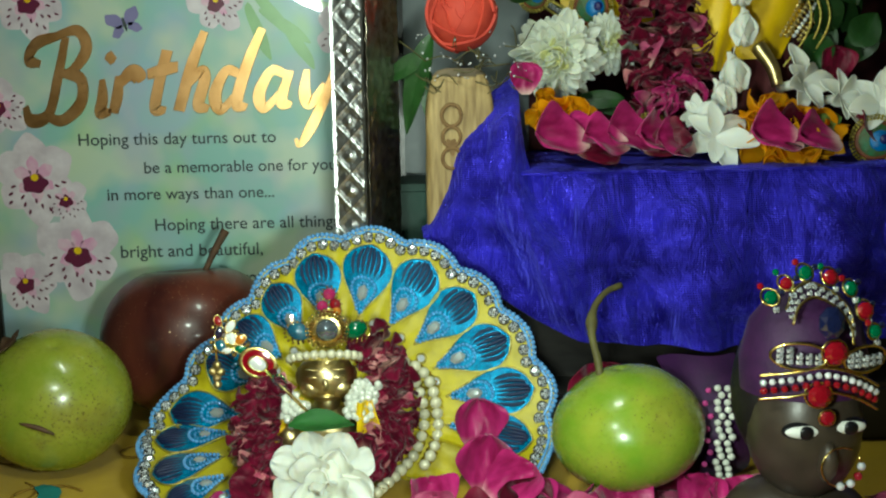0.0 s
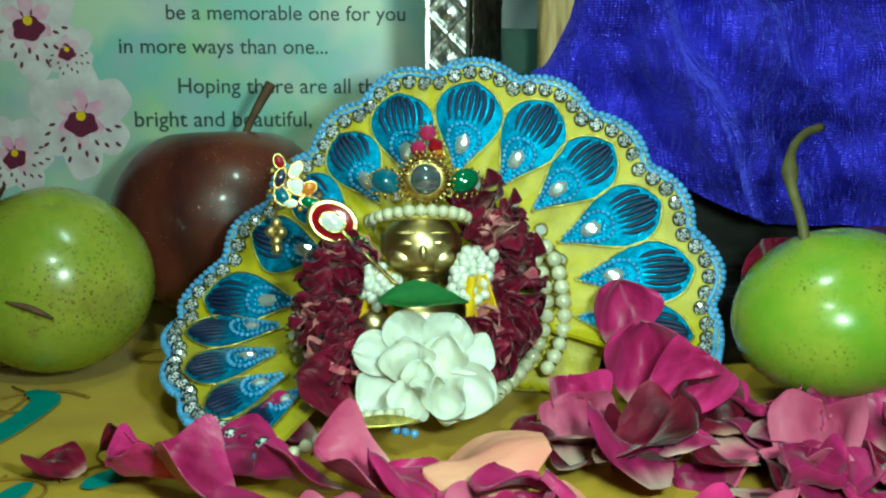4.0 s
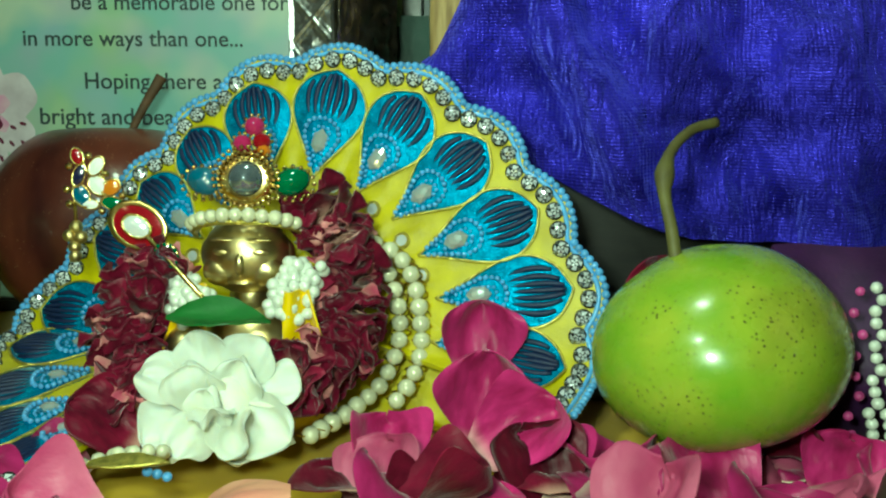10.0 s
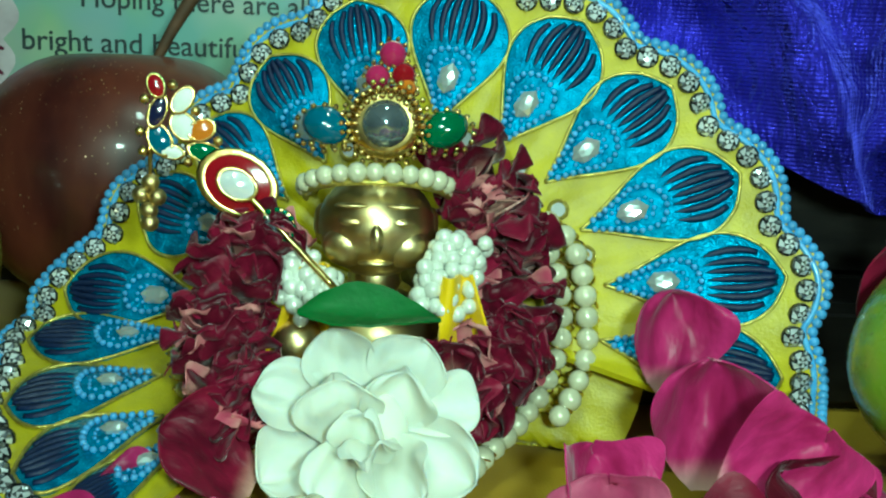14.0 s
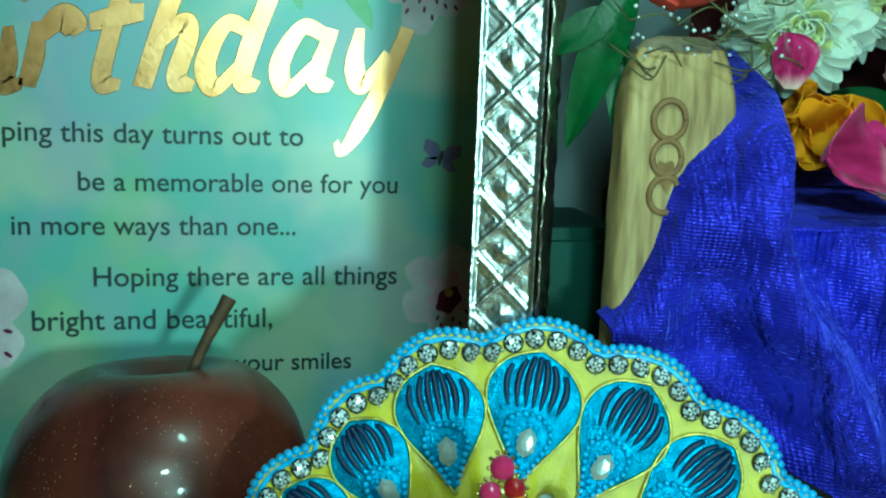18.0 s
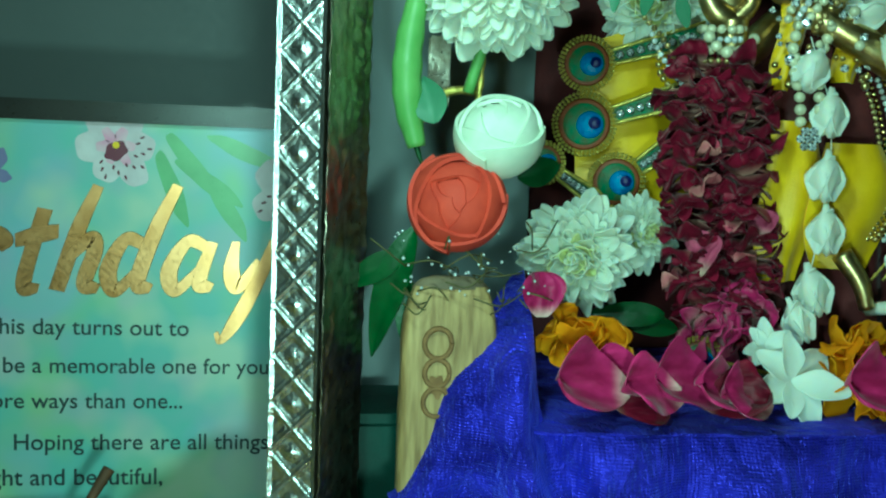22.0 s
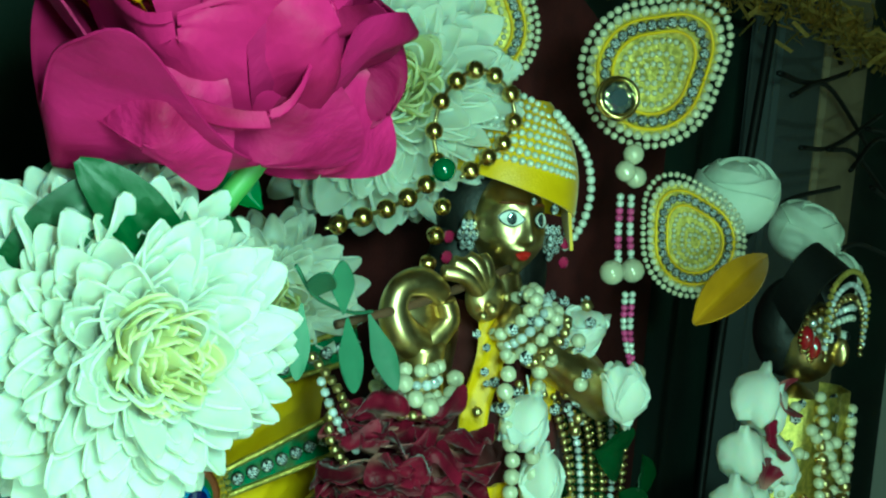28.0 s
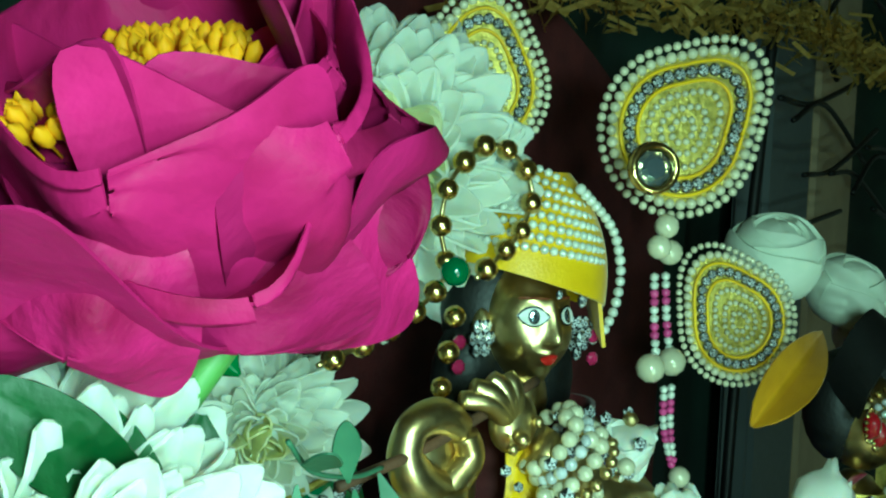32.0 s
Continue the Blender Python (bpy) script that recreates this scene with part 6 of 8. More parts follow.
def foam_rose(at, way, r, mat, label, seed=0, group="foam roses"):
    """A tight bud of soft foam petals wrapped one over another."""
    f = thing("foam_rose", label, "flower", at, group)
    rnd = random.Random(seed)
    m = aim(at, way, rnd.uniform(0, 360))

    def wrap(rad, az, span, top, open_):
        def fn(u, v):
            e = (2 * u - 1) ** 2
            la = -1.3 + (top * (1 - 0.45 * e) + 0.06 * math.sin(7 * u + az) + 1.3) * v
            q = rad * (1 + open_ * max(0, v - 0.72) ** 1.5 * 3 + 0.03 * e + 0.02 * noise.noise((u * 3 + az, v * 3, rad * 90)))
            a = az + span * (u - 0.5)
            return (q * math.cos(la) * math.cos(a), q * math.cos(la) * math.sin(a), 0.92 * q * math.sin(la))
        return sheet("petal", fn, 22, 14, 0.0014)
    part("heart", ball_mesh(2), mat, f, m=m @ Matrix.Translation((0, 0, 0.02 * r)) @ Matrix.Diagonal((0.74 * r, 0.74 * r, 0.76 * r, 1)))
    az = 0.0
    for n, rad, top, span, open_ in ((2, 0.80, 1.42, 3.4, 0.0), (3, 0.87, 1.12, 2.7, 0.02), (3, 0.94, 0.80, 2.6, 0.04), (3, 1.00, 0.42, 2.5, 0.06)):
        az += 0.9
        for i in range(n):
            part("petal", wrap(rad * r * rnd.uniform(0.97, 1.03), az + 2 * math.pi * (i + rnd.uniform(-0.1, 0.1)) / n, span, top + rnd.uniform(-0.10, 0.10), open_), mat, f, m=m)
    return f


foam_rose(Vector((0.0482, 0.5130, 0.2150)), (-0.25, -0.95, 0.25), 0.0172, M["coral_cloth"], "coral red foam rose tied to the corner board", 2)
foam_rose(Vector((0.0625, 0.5150, 0.2392)), (-0.22, -0.60, 0.76), 0.0156, M["white_foam"], "white foam rose above the coral one", 2)

# the big pink rose: a cup of broad petals, open towards the top
PR = Vector((0.0830, 0.5175, 0.3345))
PW_ = Vector((-0.43, -0.13, 0.89)).normalized()
SIDE = PW_.cross(Vector((0.765, 0.642, 0))).cross(PW_).cross(PW_).normalized()
PFRAME = Matrix((SIDE, PW_.cross(SIDE), PW_)).transposed().to_4x4()
pr = thing("rose", "open bright pink rose with yellow stamens", "flower", PR)
for i, (az, tilt, size, lift) in enumerate(((-95, 66, 0.88, -0.002), (-40, 68, 0.84, 0.0), (-148, 84, 0.98, 0.0), (25, 62, 0.9, 0.0), (90, 62, 0.9, 0.0), (155, 74, 0.95, 0.0), (-68, 50, 0.80, 0.001), (-122, 64, 0.76, 0.001), (-5, 50, 0.86, 0.002), (55, 44, 0.9, 0.002), (125, 44, 0.9, 0.002), (185, 56, 0.88, 0.002),
                                            (-112, 74, 0.72, 0.003), (-72, 68, 0.70, 0.004), (-135, 64, 0.64, 0.006), (-20, 62, 0.74, 0.004), (-96, 58, 0.60, 0.008), (-84, 54, 0.56, 0.003), (-30, 44, 0.72, 0.004), (-140, 64, 0.52, 0.003), (30, 52, 0.62, 0.004), (100, 52, 0.62, 0.004), (165, 50, 0.66, 0.004))):
    m = Matrix.Translation(PR + PW_ * lift) @ PFRAME @ Matrix.Rotation(radians(az - 90), 4, "Z") @ Matrix.Rotation(radians(90 - tilt), 4, "X") @ Matrix.Diagonal((size, size, size, 1))
    piece("petal", petals("peony", M["rose_pink"], i), pr, m)
# its broad outer petals, their backs outward
for i, (foot, tip, wide) in enumerate((((0.0860, 0.5040, 0.3540), (0.0850, 0.5030, 0.3295), 1.05), ((0.0800, 0.5030, 0.3560), (0.1000, 0.5020, 0.3425), 0.95), ((0.0780, 0.5060, 0.3560), (0.1090, 0.5050, 0.3610), 0.70), ((0.0690, 0.4980, 0.3520), (0.0685, 0.4985, 0.3350), 1.25), ((0.0560, 0.5000, 0.3500), (0.0490, 0.5010, 0.3365), 0.85), ((0.0660, 0.4990, 0.3560), (0.0910, 0.4975, 0.3515), 0.62))):
    foot, tip = Vector(foot) - CAMW * 0.004, Vector(tip)
    y = (tip - foot).normalized()
    x = y.cross(-CAMW).normalized()
    size = (tip - foot).length / 0.042
    piece("petal", petals("peony", M["rose_pink"], i + 2), pr, Matrix.Translation(foot) @ Matrix((x, y, x.cross(y))).transposed().to_4x4() @ Matrix.Diagonal((0.62 * wide, size, 0.42, 1)))
rnd = random.Random(4)
for i in range(190):
    a, q = rnd.uniform(0, 6.28), 0.0185 * math.sqrt(rnd.random())
    m = Matrix.Translation(PR + Vector((-0.0055, 0.0065, 0.0))) @ PFRAME
    b0 = m @ Vector((q * 0.5 * math.cos(a), q * 0.5 * math.sin(a), 0.020))
    b1 = m @ Vector((q * math.cos(a), q * math.sin(a), 0.036 + rnd.uniform(-0.003, 0.003)))
    piece("stamen", shared("stamen", M["marigold"], lambda: lathe("stamen", [(0.0002, 0), (0.0002, 0.8), (0.0009, 0.85), (0.001, 0.95), (0, 1.0)], 6, lambda p: Vector((p.x, p.y, p.z * 0.018)))), pr, aim(b0, b1 - b0))
for i, (dx, dz, t) in enumerate(((-0.022, -0.008, 20), (-0.006, -0.012, -10), (-0.030, -0.006, -40), (-0.036, -0.004, 50))):
    piece("sepal", shared(("sepal", i), M["leaf"], lambda: leaf_mesh(0.03, 0.010, 0.3, 0.3, i)), pr, aim(PR + Vector((dx, 0.0, dz)), (-0.4, -0.9, 0.2)) @ Matrix.Rotation(radians(180 + t), 4, "Z"))
part("flower_stalk", tube("flower_stalk", [PR, PR + Vector((-0.016, 0.008, -0.03)), PR + Vector((-0.030, 0.012, -0.08))], 0.0022, 20, 8), M["bean"], pr)

# pod, leaves by the board
pod = thing("green_pod", "long light green pod hanging beside the post", "pod", (0.033, 0.526, 0.234))
part("pod_body", tube("pod_body", [Vector((0.0330, 0.528, 0.288)), Vector((0.0300, 0.526, 0.268)), Vector((0.0303, 0.5245, 0.250)), Vector((0.0340, 0.523, 0.234))], 0.0050, 30, 12, lambda u: (0.35 + 0.75 * math.sin(math.pi * (0.12 + 0.8 * u)) ** 0.7) * (1 + 0.04 * math.sin(u * 34))), M["bean"], pod)
part("stalk", tube("stalk", [Vector((0.0330, 0.528, 0.286)), Vector((0.0350, 0.529, 0.298)), Vector((0.0400, 0.530, 0.308))], 0.0014, 12, 8), M["leaf"], pod)
part("tip", tube("tip", [Vector((0.0338, 0.523, 0.2345)), Vector((0.0358, 0.5225, 0.2290)), Vector((0.0385, 0.522, 0.2255))], 0.0012, 10, 6, lambda u: 1 - 0.8 * u), M["leaf"], pod)


def leaf(at, way, turn, L, w, mat="leaf", label="green leaf tucked between the flowers", seed=0, droop=0.2, group="leaves"):
    return solo("leaf", shared((L, w, seed % 3), M[mat], lambda: leaf_mesh(L, w, 0.3, droop, seed % 3)), M[mat], label, "leaf", aim(at, way) @ Matrix.Rotation(radians(turn), 4, "Z"), group)


for at, way, turn, L, w, mt in (((0.0330, 0.512, 0.206), (-0.5, -0.85, 0.1), 160, 0.052, 0.013, "leaf"), ((0.0300, 0.516, 0.190), (-0.3, -0.9, 0.1), 190, 0.040, 0.010, "leaf"), ((0.0400, 0.519, 0.243), (-0.3, -0.9, 0.1), 20, 0.018, 0.013, "pale_leaf"), ((0.072, 0.523, 0.224), (0, -1, 0.1), -70, 0.018, 0.011, "leaf"),
                                ((0.0300, 0.515, 0.196), (-0.3, -0.9, 0.2), 120, 0.026, 0.010, "leaf"), ((0.136, 0.535, 0.172), (0, -1, 0.1), 90, 0.03, 0.010, "leaf"), ((0.142, 0.535, 0.166), (0, -1, 0.1), 80, 0.028, 0.009, "leaf"), ((0.225, 0.505, 0.157), (0, -0.9, 0.4), -70, 0.02, 0.012, "bean")):
    leaf(at, way, turn, L, w, mt, seed=int(abs(at[0]) * 1e4))
# leaf bunch right of the main idol
rnd = random.Random(31)
for i in range(26):
    at = Vector((rnd.uniform(0.238, 0.272), rnd.uniform(0.530, 0.560), rnd.uniform(0.196, 0.262)))
    leaf(at, (rnd.uniform(-0.5, 0.3), -1, rnd.uniform(-0.2, 0.5)), rnd.uniform(-180, 180), 0.021, 0.018, "leaf", "round dark green leaf in the bunch beside the idol", i % 3, group="leaf bunch")
# sprig with drooping grey-green leaflets before the flute
spr = thing("leaf_sprig", "grey-green sprig with drooping leaflets before the flute", "sprig", (0.128, 0.54, 0.30))
NODE = Vector((0.1275, 0.5390, 0.3000))
part("sprig_stalk", tube("sprig_stalk", [Vector((0.1040, 0.5310, 0.3120)), Vector((0.1120, 0.5335, 0.3050)), NODE, Vector((0.1370, 0.5410, 0.2995))], 0.0005, 20, 6), M["pale_leaf"], spr)
for i, (foot, tip, w) in enumerate((((0.1085, 0.5335, 0.3035), (0.1078, 0.5325, 0.2870), 0.0056), ((0.1225, 0.5340, 0.2996), (0.1165, 0.5235, 0.2850), 0.0062), ((0.1350, 0.5400, 0.2990), (0.1362, 0.5300, 0.2825), 0.0066), ((0.1240, 0.5370, 0.3000), (0.1185, 0.5330, 0.3130), 0.0060), ((0.1120, 0.5335, 0.3050), (0.1050, 0.5220, 0.3120), 0.0070))):
    foot, tip = Vector(foot), Vector(tip)
    y = (tip - foot).normalized()
    x = y.cross(CAMW).normalized()
    part("leaflet", petal_mesh((tip - foot).length, 0.85 * w, 0.12, 0.03, 0.03, 1.3, i, 0.0004, 12, 8), M["pale_leaf"], spr, m=Matrix.Translation(foot) @ Matrix((x, y, x.cross(y))).transposed().to_4x4())

# marigold clumps, tuberoses, loose petals on the seat
rnd = random.Random(8)


def marigold(at, r, n, label, seed):
    f = thing("marigold", label, "flower", at, "marigolds")
    rnd = random.Random(seed)
    for i in range(n):
        way = Vector((rnd.gauss(0, 0.7), rnd.uniform(-1, 0.1), rnd.gauss(0.15, 0.6))).normalized()
        s = r / 0.014 * rnd.uniform(0.6, 1.0)
        piece("petal", petals("mari", M["marigold"], rnd.randrange(5)), f, aim(Vector(at) + way * r * 0.25, Vector((rnd.gauss(0, 0.5), -1, rnd.gauss(0.2, 0.5)))) @ Matrix.Rotation(rnd.uniform(0, 6.28), 4, "Z") @ Matrix.Rotation(radians(rnd.uniform(10, 60)), 4, "X") @ Matrix.Diagonal((s, s, s, 1)))


marigold((0.1020, 0.520, 0.1600), 0.017, 24, "orange marigold petals under the white chrysanthemum", 1)
marigold((0.0940, 0.518, 0.1640), 0.014, 18, "yellow-orange marigold petals on the seat", 5)
marigold((0.2040, 0.518, 0.1640), 0.019, 20, "folded orange marigold petals on the seat", 2)
marigold((0.2110, 0.512, 0.1500), 0.021, 26, "orange marigold flower on the seat edge", 3)
marigold((0.2260, 0.516, 0.1500), 0.018, 22, "orange marigold flower on the seat edge", 4)


def tuberose(at, way, r, seed, label="creamy white tuberose blossom lying on the seat"):
    f = thing("tuberose", label, "flower", at, "tuberoses")
    rnd = random.Random(seed)
    for i in range(7):
        s = r / 0.015 * rnd.uniform(0.8, 1.1)
        piece("petal", petals("tuber", M["white_petal"], i), f, aim(at, way) @ Matrix.Rotation(2 * math.pi * (i + rnd.uniform(-0.2, 0.2)) / 7, 4, "Z") @ Matrix.Rotation(radians(rnd.uniform(8, 40)), 4, "X") @ Matrix.Diagonal((s, s, s, 1)))
    part("tube", tube("tube", [Vector(at), Vector(at) - Vector(way).normalized() * r * 0.9], r * 0.16, 6, 8), M["white_petal"], f)


tuberose((0.1755, 0.505, 0.1530), (0.1, -0.9, 0.35), 0.019, 1)
tuberose((0.1680, 0.512, 0.1640), (-0.3, -0.9, 0.4), 0.010, 6, "small tuberose bud on the seat")
tuberose((0.2235, 0.514, 0.1800), (0.4, -0.85, 0.2), 0.017, 2, "wilting tuberose blossom above the marigolds")
tuberose((0.2440, 0.514, 0.1720), (0.5, -0.8, 0.2), 0.015, 3, "wilting tuberose blossom above the marigolds")
tuberose((0.2640, 0.512, 0.1680), (-0.2, -0.9, 0.4), 0.019, 4)
for x, y, z, mt, s, turn, tx, ty in ((0.1080, 0.4910, 0.1470, "petal", 0.80, 86, 6, -30), (0.1270, 0.4890, 0.1455, "petal", 0.76, 94, 8, -26), (0.1020, 0.4920, 0.1430, "petal_dark", 0.66, -84, 4, 28), (0.1440, 0.4890, 0.1455, "petal", 0.80, 80, 4, -24), (0.1340, 0.4880, 0.1430, "petal_dark", 0.66, -92, 4, 24), (0.1190, 0.4970, 0.1480, "petal", 0.7, 70, 4, -34),
                                     (0.1600, 0.4890, 0.1440, "petal", 0.70, 100, 4, -26), (0.1500, 0.4960, 0.1480, "petal", 0.7, 110, 4, -34), (0.2140, 0.4880, 0.1455, "petal", 0.82, 84, 6, -28), (0.2330, 0.4880, 0.1450, "petal", 0.78, 95, 6, -24), (0.2250, 0.4960, 0.1480, "petal_dark", 0.7, 80, 6, -34), (0.0785, 0.503, 0.1760, "petal", 0.5, 8, 80, 0), (0.2460, 0.528, 0.1780, "petal_dark", 0.62, 0, 70, 10), (0.258, 0.503, 0.150, "petal_dark", 0.5, 40, 50, 10)):
    lean = 1.9 if abs(ty) > 20 else 1.0
    loose(x, y, z + (0.006 if lean > 1 else 0), mt, s, turn, tx, ty * lean, label="magenta rose petal lying along the seat edge")


# gold braid strands and a dark metal clip hanging beside the pod
strand = thing("gold_braid", "gold braid strands hanging beside the white foam rose", "braid", (0.057, 0.53, 0.25))
part("strand", tube("strand", [Vector((0.0600, 0.537, 0.330)), Vector((0.0590, 0.534, 0.290)), Vector((0.0580, 0.5315, 0.260)), Vector((0.0554, 0.5280, 0.2387))], 0.0013, 40, 6, lambda u: 1 + 0.25 * math.sin(u * 190)), M["zari"], strand)
part("strand", tube("strand", [Vector((0.0370, 0.535, 0.246)), Vector((0.0430, 0.533, 0.2530)), Vector((0.0500, 0.533, 0.2555)), Vector((0.0570, 0.533, 0.2550))], 0.0016, 40, 6, lambda u: 1 + 0.25 * math.sin(u * 130)), M["zari"], strand)
solo("metal_clip", box_mesh("metal_clip", (0.0395, 0.5420, 0.2490), (0.0480, 0.5440, 0.2760), 0.0009), M["dark_silver"], "dark shiny metal clip behind the pod", "clip")

# leaves under the pink rose
for i, (at, turn) in enumerate((((0.0633, 0.5446, 0.3311), 150), ((0.0655, 0.5347, 0.3352), 200), ((0.0668, 0.5254, 0.3348), 130), ((0.0721, 0.5272, 0.3381), 230), ((0.0620, 0.5391, 0.3388), 180))):
    leaf(Vector(at) + Vector((0.010, 0.016, 0.0)), (-0.55, -0.75, 0.35), turn, 0.022, 0.012, "basil", "mid-green rose leaf under the pink rose", i, group="rose leaves")

# ---- the large brass idol playing the flute ----
HD = Vector((0.2085, 0.5610, 0.3205))
FW = Vector((-0.32, -0.95, 0.0)).normalized()   # where the face looks
SD = FW.cross(Vector((0, 0, 1))).normalized()   # its left-to-right axis


def hp(side, ahead, up):
    return HD + SD * -side + FW * ahead + Vector((0, 0, up))


def main_idol():
    bl = ball_mesh(3)
    sets = []
    turn = Matrix((SD, -FW, Vector((0, 0, 1)))).transposed().to_4x4()

    def add(mat, at, sx, sy, sz):
        me = bl.copy()
        me.materials.append(M[mat])
        sets.append((me, Matrix.Translation(at) @ turn @ Matrix.Diagonal((sx, sy, sz, 1))))

    def limb(a, b, c, r, tp):
        me = tube("limb", [a, b, c], r, 16, 14, tp)
        me.materials.append(M["brass"])
        sets.append((me, Matrix()))
    def skull(al, be):
        """The face: an egg with brow, sockets, nose, lips and chin; al from the nose round, be upwards."""
        g = lambda a0, b0, wa, wb: math.exp(-((al - a0) / wa) ** 2 - ((be - b0) / wb) ** 2)
        both = lambda a0, b0, wa, wb: g(a0, b0, wa, wb) + g(-a0, b0, wa, wb)
        k = 1 + 0.20 * g(0, -0.16, 0.15, 0.15) + 0.10 * g(0, 0.10, 0.12, 0.28) + 0.05 * both(0.14, -0.22, 0.10, 0.08)
        k += 0.075 * g(0, -0.43, 0.24, 0.055) + 0.075 * g(0, -0.56, 0.20, 0.055) + 0.13 * g(0, -0.88, 0.34, 0.17)
        k += 0.05 * both(0.62, -0.32, 0.34, 0.30) - 0.06 * both(0.42, 0.15, 0.22, 0.13) + 0.05 * both(0.42, 0.40, 0.36, 0.07)
        jaw = 1 - 0.16 * max(0, -be - 0.25)
        return hp(0.0120 * k * jaw * math.sin(al) * math.cos(be), 0.0135 * k * math.cos(al) * math.cos(be), 0.0160 * k * math.sin(be))

    def patch(mat, a0, b0, wa, wb, lift, almond=1.0):
        """A painted shape laid on the face."""
        c = skull(a0, b0)
        out = (c - HD).normalized() * lift
        V = [c + out]
        for i in range(24):
            t = 2 * math.pi * i / 24
            V.append(skull(a0 + wa * math.cos(t), b0 + wb * math.sin(t) * abs(math.sin(t)) ** (almond - 1)) + out * 0.8)
        me = mesh("patch", V, [(0, 1 + i, 1 + (i + 1) % 24) for i in range(24)])
        me.materials.append(M[mat])
        sets.append((me, Matrix()))
    me = sheet("head", lambda u, v: skull(math.pi * (2 * u - 1), math.pi * (v - 0.5) * 0.998), 96, 72, 0, True)
    me.materials.append(M["brass"])
    sets.append((me, Matrix()))
    for sg in (-1, 1):
        patch("black_paint", sg * 0.45, 0.155, 0.34, 0.165, 0.0004, 1.5)
        patch("white_paint", sg * 0.45, 0.150, 0.30, 0.135, 0.0006, 1.5)
        patch("black_paint", sg * 0.44, 0.150, 0.125, 0.120, 0.0008)
        patch("clear_gem", sg * 0.44, 0.150, 0.085, 0.080, 0.0010)
        patch("black_paint", sg * 0.44, 0.150, 0.045, 0.045, 0.0012)
        patch("rust", sg * 0.45, 0.415, 0.36, 0.022, 0.0005)
        add("brass", hp(sg * 0.0125, 0.0, -0.002), 0.0025, 0.0035, 0.006)
    patch("red_paint", 0, -0.50, 0.25, 0.10, 0.0005, 1.4)
    add("hair", hp(-0.002, -0.0075, 0.002), 0.0165, 0.0120, 0.0200)
    add("hair", hp(-0.010, -0.006, -0.016), 0.0120, 0.009, 0.018)
    add("hair", hp(0.010, -0.006, -0.016), 0.0100, 0.009, 0.018)
    add("brass", hp(0, 0, -0.020), 0.0075, 0.0075, 0.010)
    add("brass", hp(0, -0.002, -0.042), 0.0200, 0.0125, 0.0220)
    add("brass", hp(0, -0.003, -0.075), 0.0170, 0.0120, 0.0260)
    add("brass", hp(0, 0, -0.120), 0.022, 0.017, 0.050)
    add("brass", hp(0, 0, -0.172), 0.030, 0.024, 0.010)
    # arms: both hands raised to the flute
    limb(hp(0.020, 0.0, -0.030), Vector((0.2230, 0.5290, 0.2725)), Vector((0.2225, 0.5290, 0.2730)), 0.0060, lambda u: 1.0)
    limb(Vector((0.2235, 0.5280, 0.2722)), Vector((0.2033, 0.5310, 0.2834)), Vector((0.1825, 0.5380, 0.2965)), 0.0064, lambda u: 1.15 - 0.25 * u)
    # one hand lies flat over the flute, fingers side by side
    wrist, knuckle = Vector((0.1822, 0.5415, 0.2975)), Vector((0.1765, 0.5405, 0.3050))
    add("brass", wrist.lerp(knuckle, 0.6), 0.0062, 0.0036, 0.0070)
    for tip_ in ((0.1640, 0.5440, 0.3085), (0.1665, 0.5430, 0.3112), (0.1710, 0.5420, 0.3128), (0.1760, 0.5415, 0.3130)):
        tip_ = Vector(tip_)
        limb(wrist.lerp(knuckle, 0.5).lerp(tip_, 0.12), knuckle.lerp(tip_, 0.5) + Vector((0, -0.0012, 0.0008)), tip_, 0.0024, lambda u: 1.15 - 0.35 * u * u)
    # the other curls round it from below
    limb(hp(-0.020, 0.0, -0.030), Vector((0.1640, 0.5480, 0.2740)), Vector((0.1610, 0.5460, 0.2900)), 0.0062, lambda u: 1.15 - 0.2 * u)
    curl_ = [Vector(p) for p in ((0.1625, 0.5470, 0.2880), (0.1548, 0.5470, 0.2915), (0.1503, 0.5470, 0.2979), (0.1518, 0.5465, 0.3040), (0.1581, 0.5455, 0.3056), (0.1648, 0.5450, 0.3022))]
    me = tube("palm", curl_, 0.0040, 40, 14, lambda u: 1.2 - 0.35 * u + 0.12 * math.sin(u * 9))
    me.materials.append(M["brass"])
    sets.append((me, Matrix()))
    limb(Vector((0.1625, 0.5460, 0.2890)), Vector((0.1672, 0.5440, 0.2955)), Vector((0.1655, 0.5440, 0.3010)), 0.0036, lambda u: 1.15 - 0.3 * u)
    add("brass", Vector((0.1590, 0.5490, 0.2965)), 0.0075, 0.0030, 0.0085)
    return joined("idol", sets)


solo("idol", main_idol(), None, "brass flute-playing idol with painted black hair and white eyes", "statue")
flt = thing("flute", "thin dark wooden flute held to the idol's lips", "flute", (0.16, 0.545, 0.30))
part("flute_tube", tube("flute_tube", [Vector((0.1310, 0.5470, 0.2955)), Vector((0.1570, 0.5445, 0.3005)), Vector((0.1930, 0.5450, 0.3090))], 0.0012, 20, 10), M["stem"], flt)

# turban: yellow silk with rows of white pearls
tur = thing("turban", "yellow silk turban covered with rows of small white pearls", "turban", HD + Vector((0, 0, 0.01)))
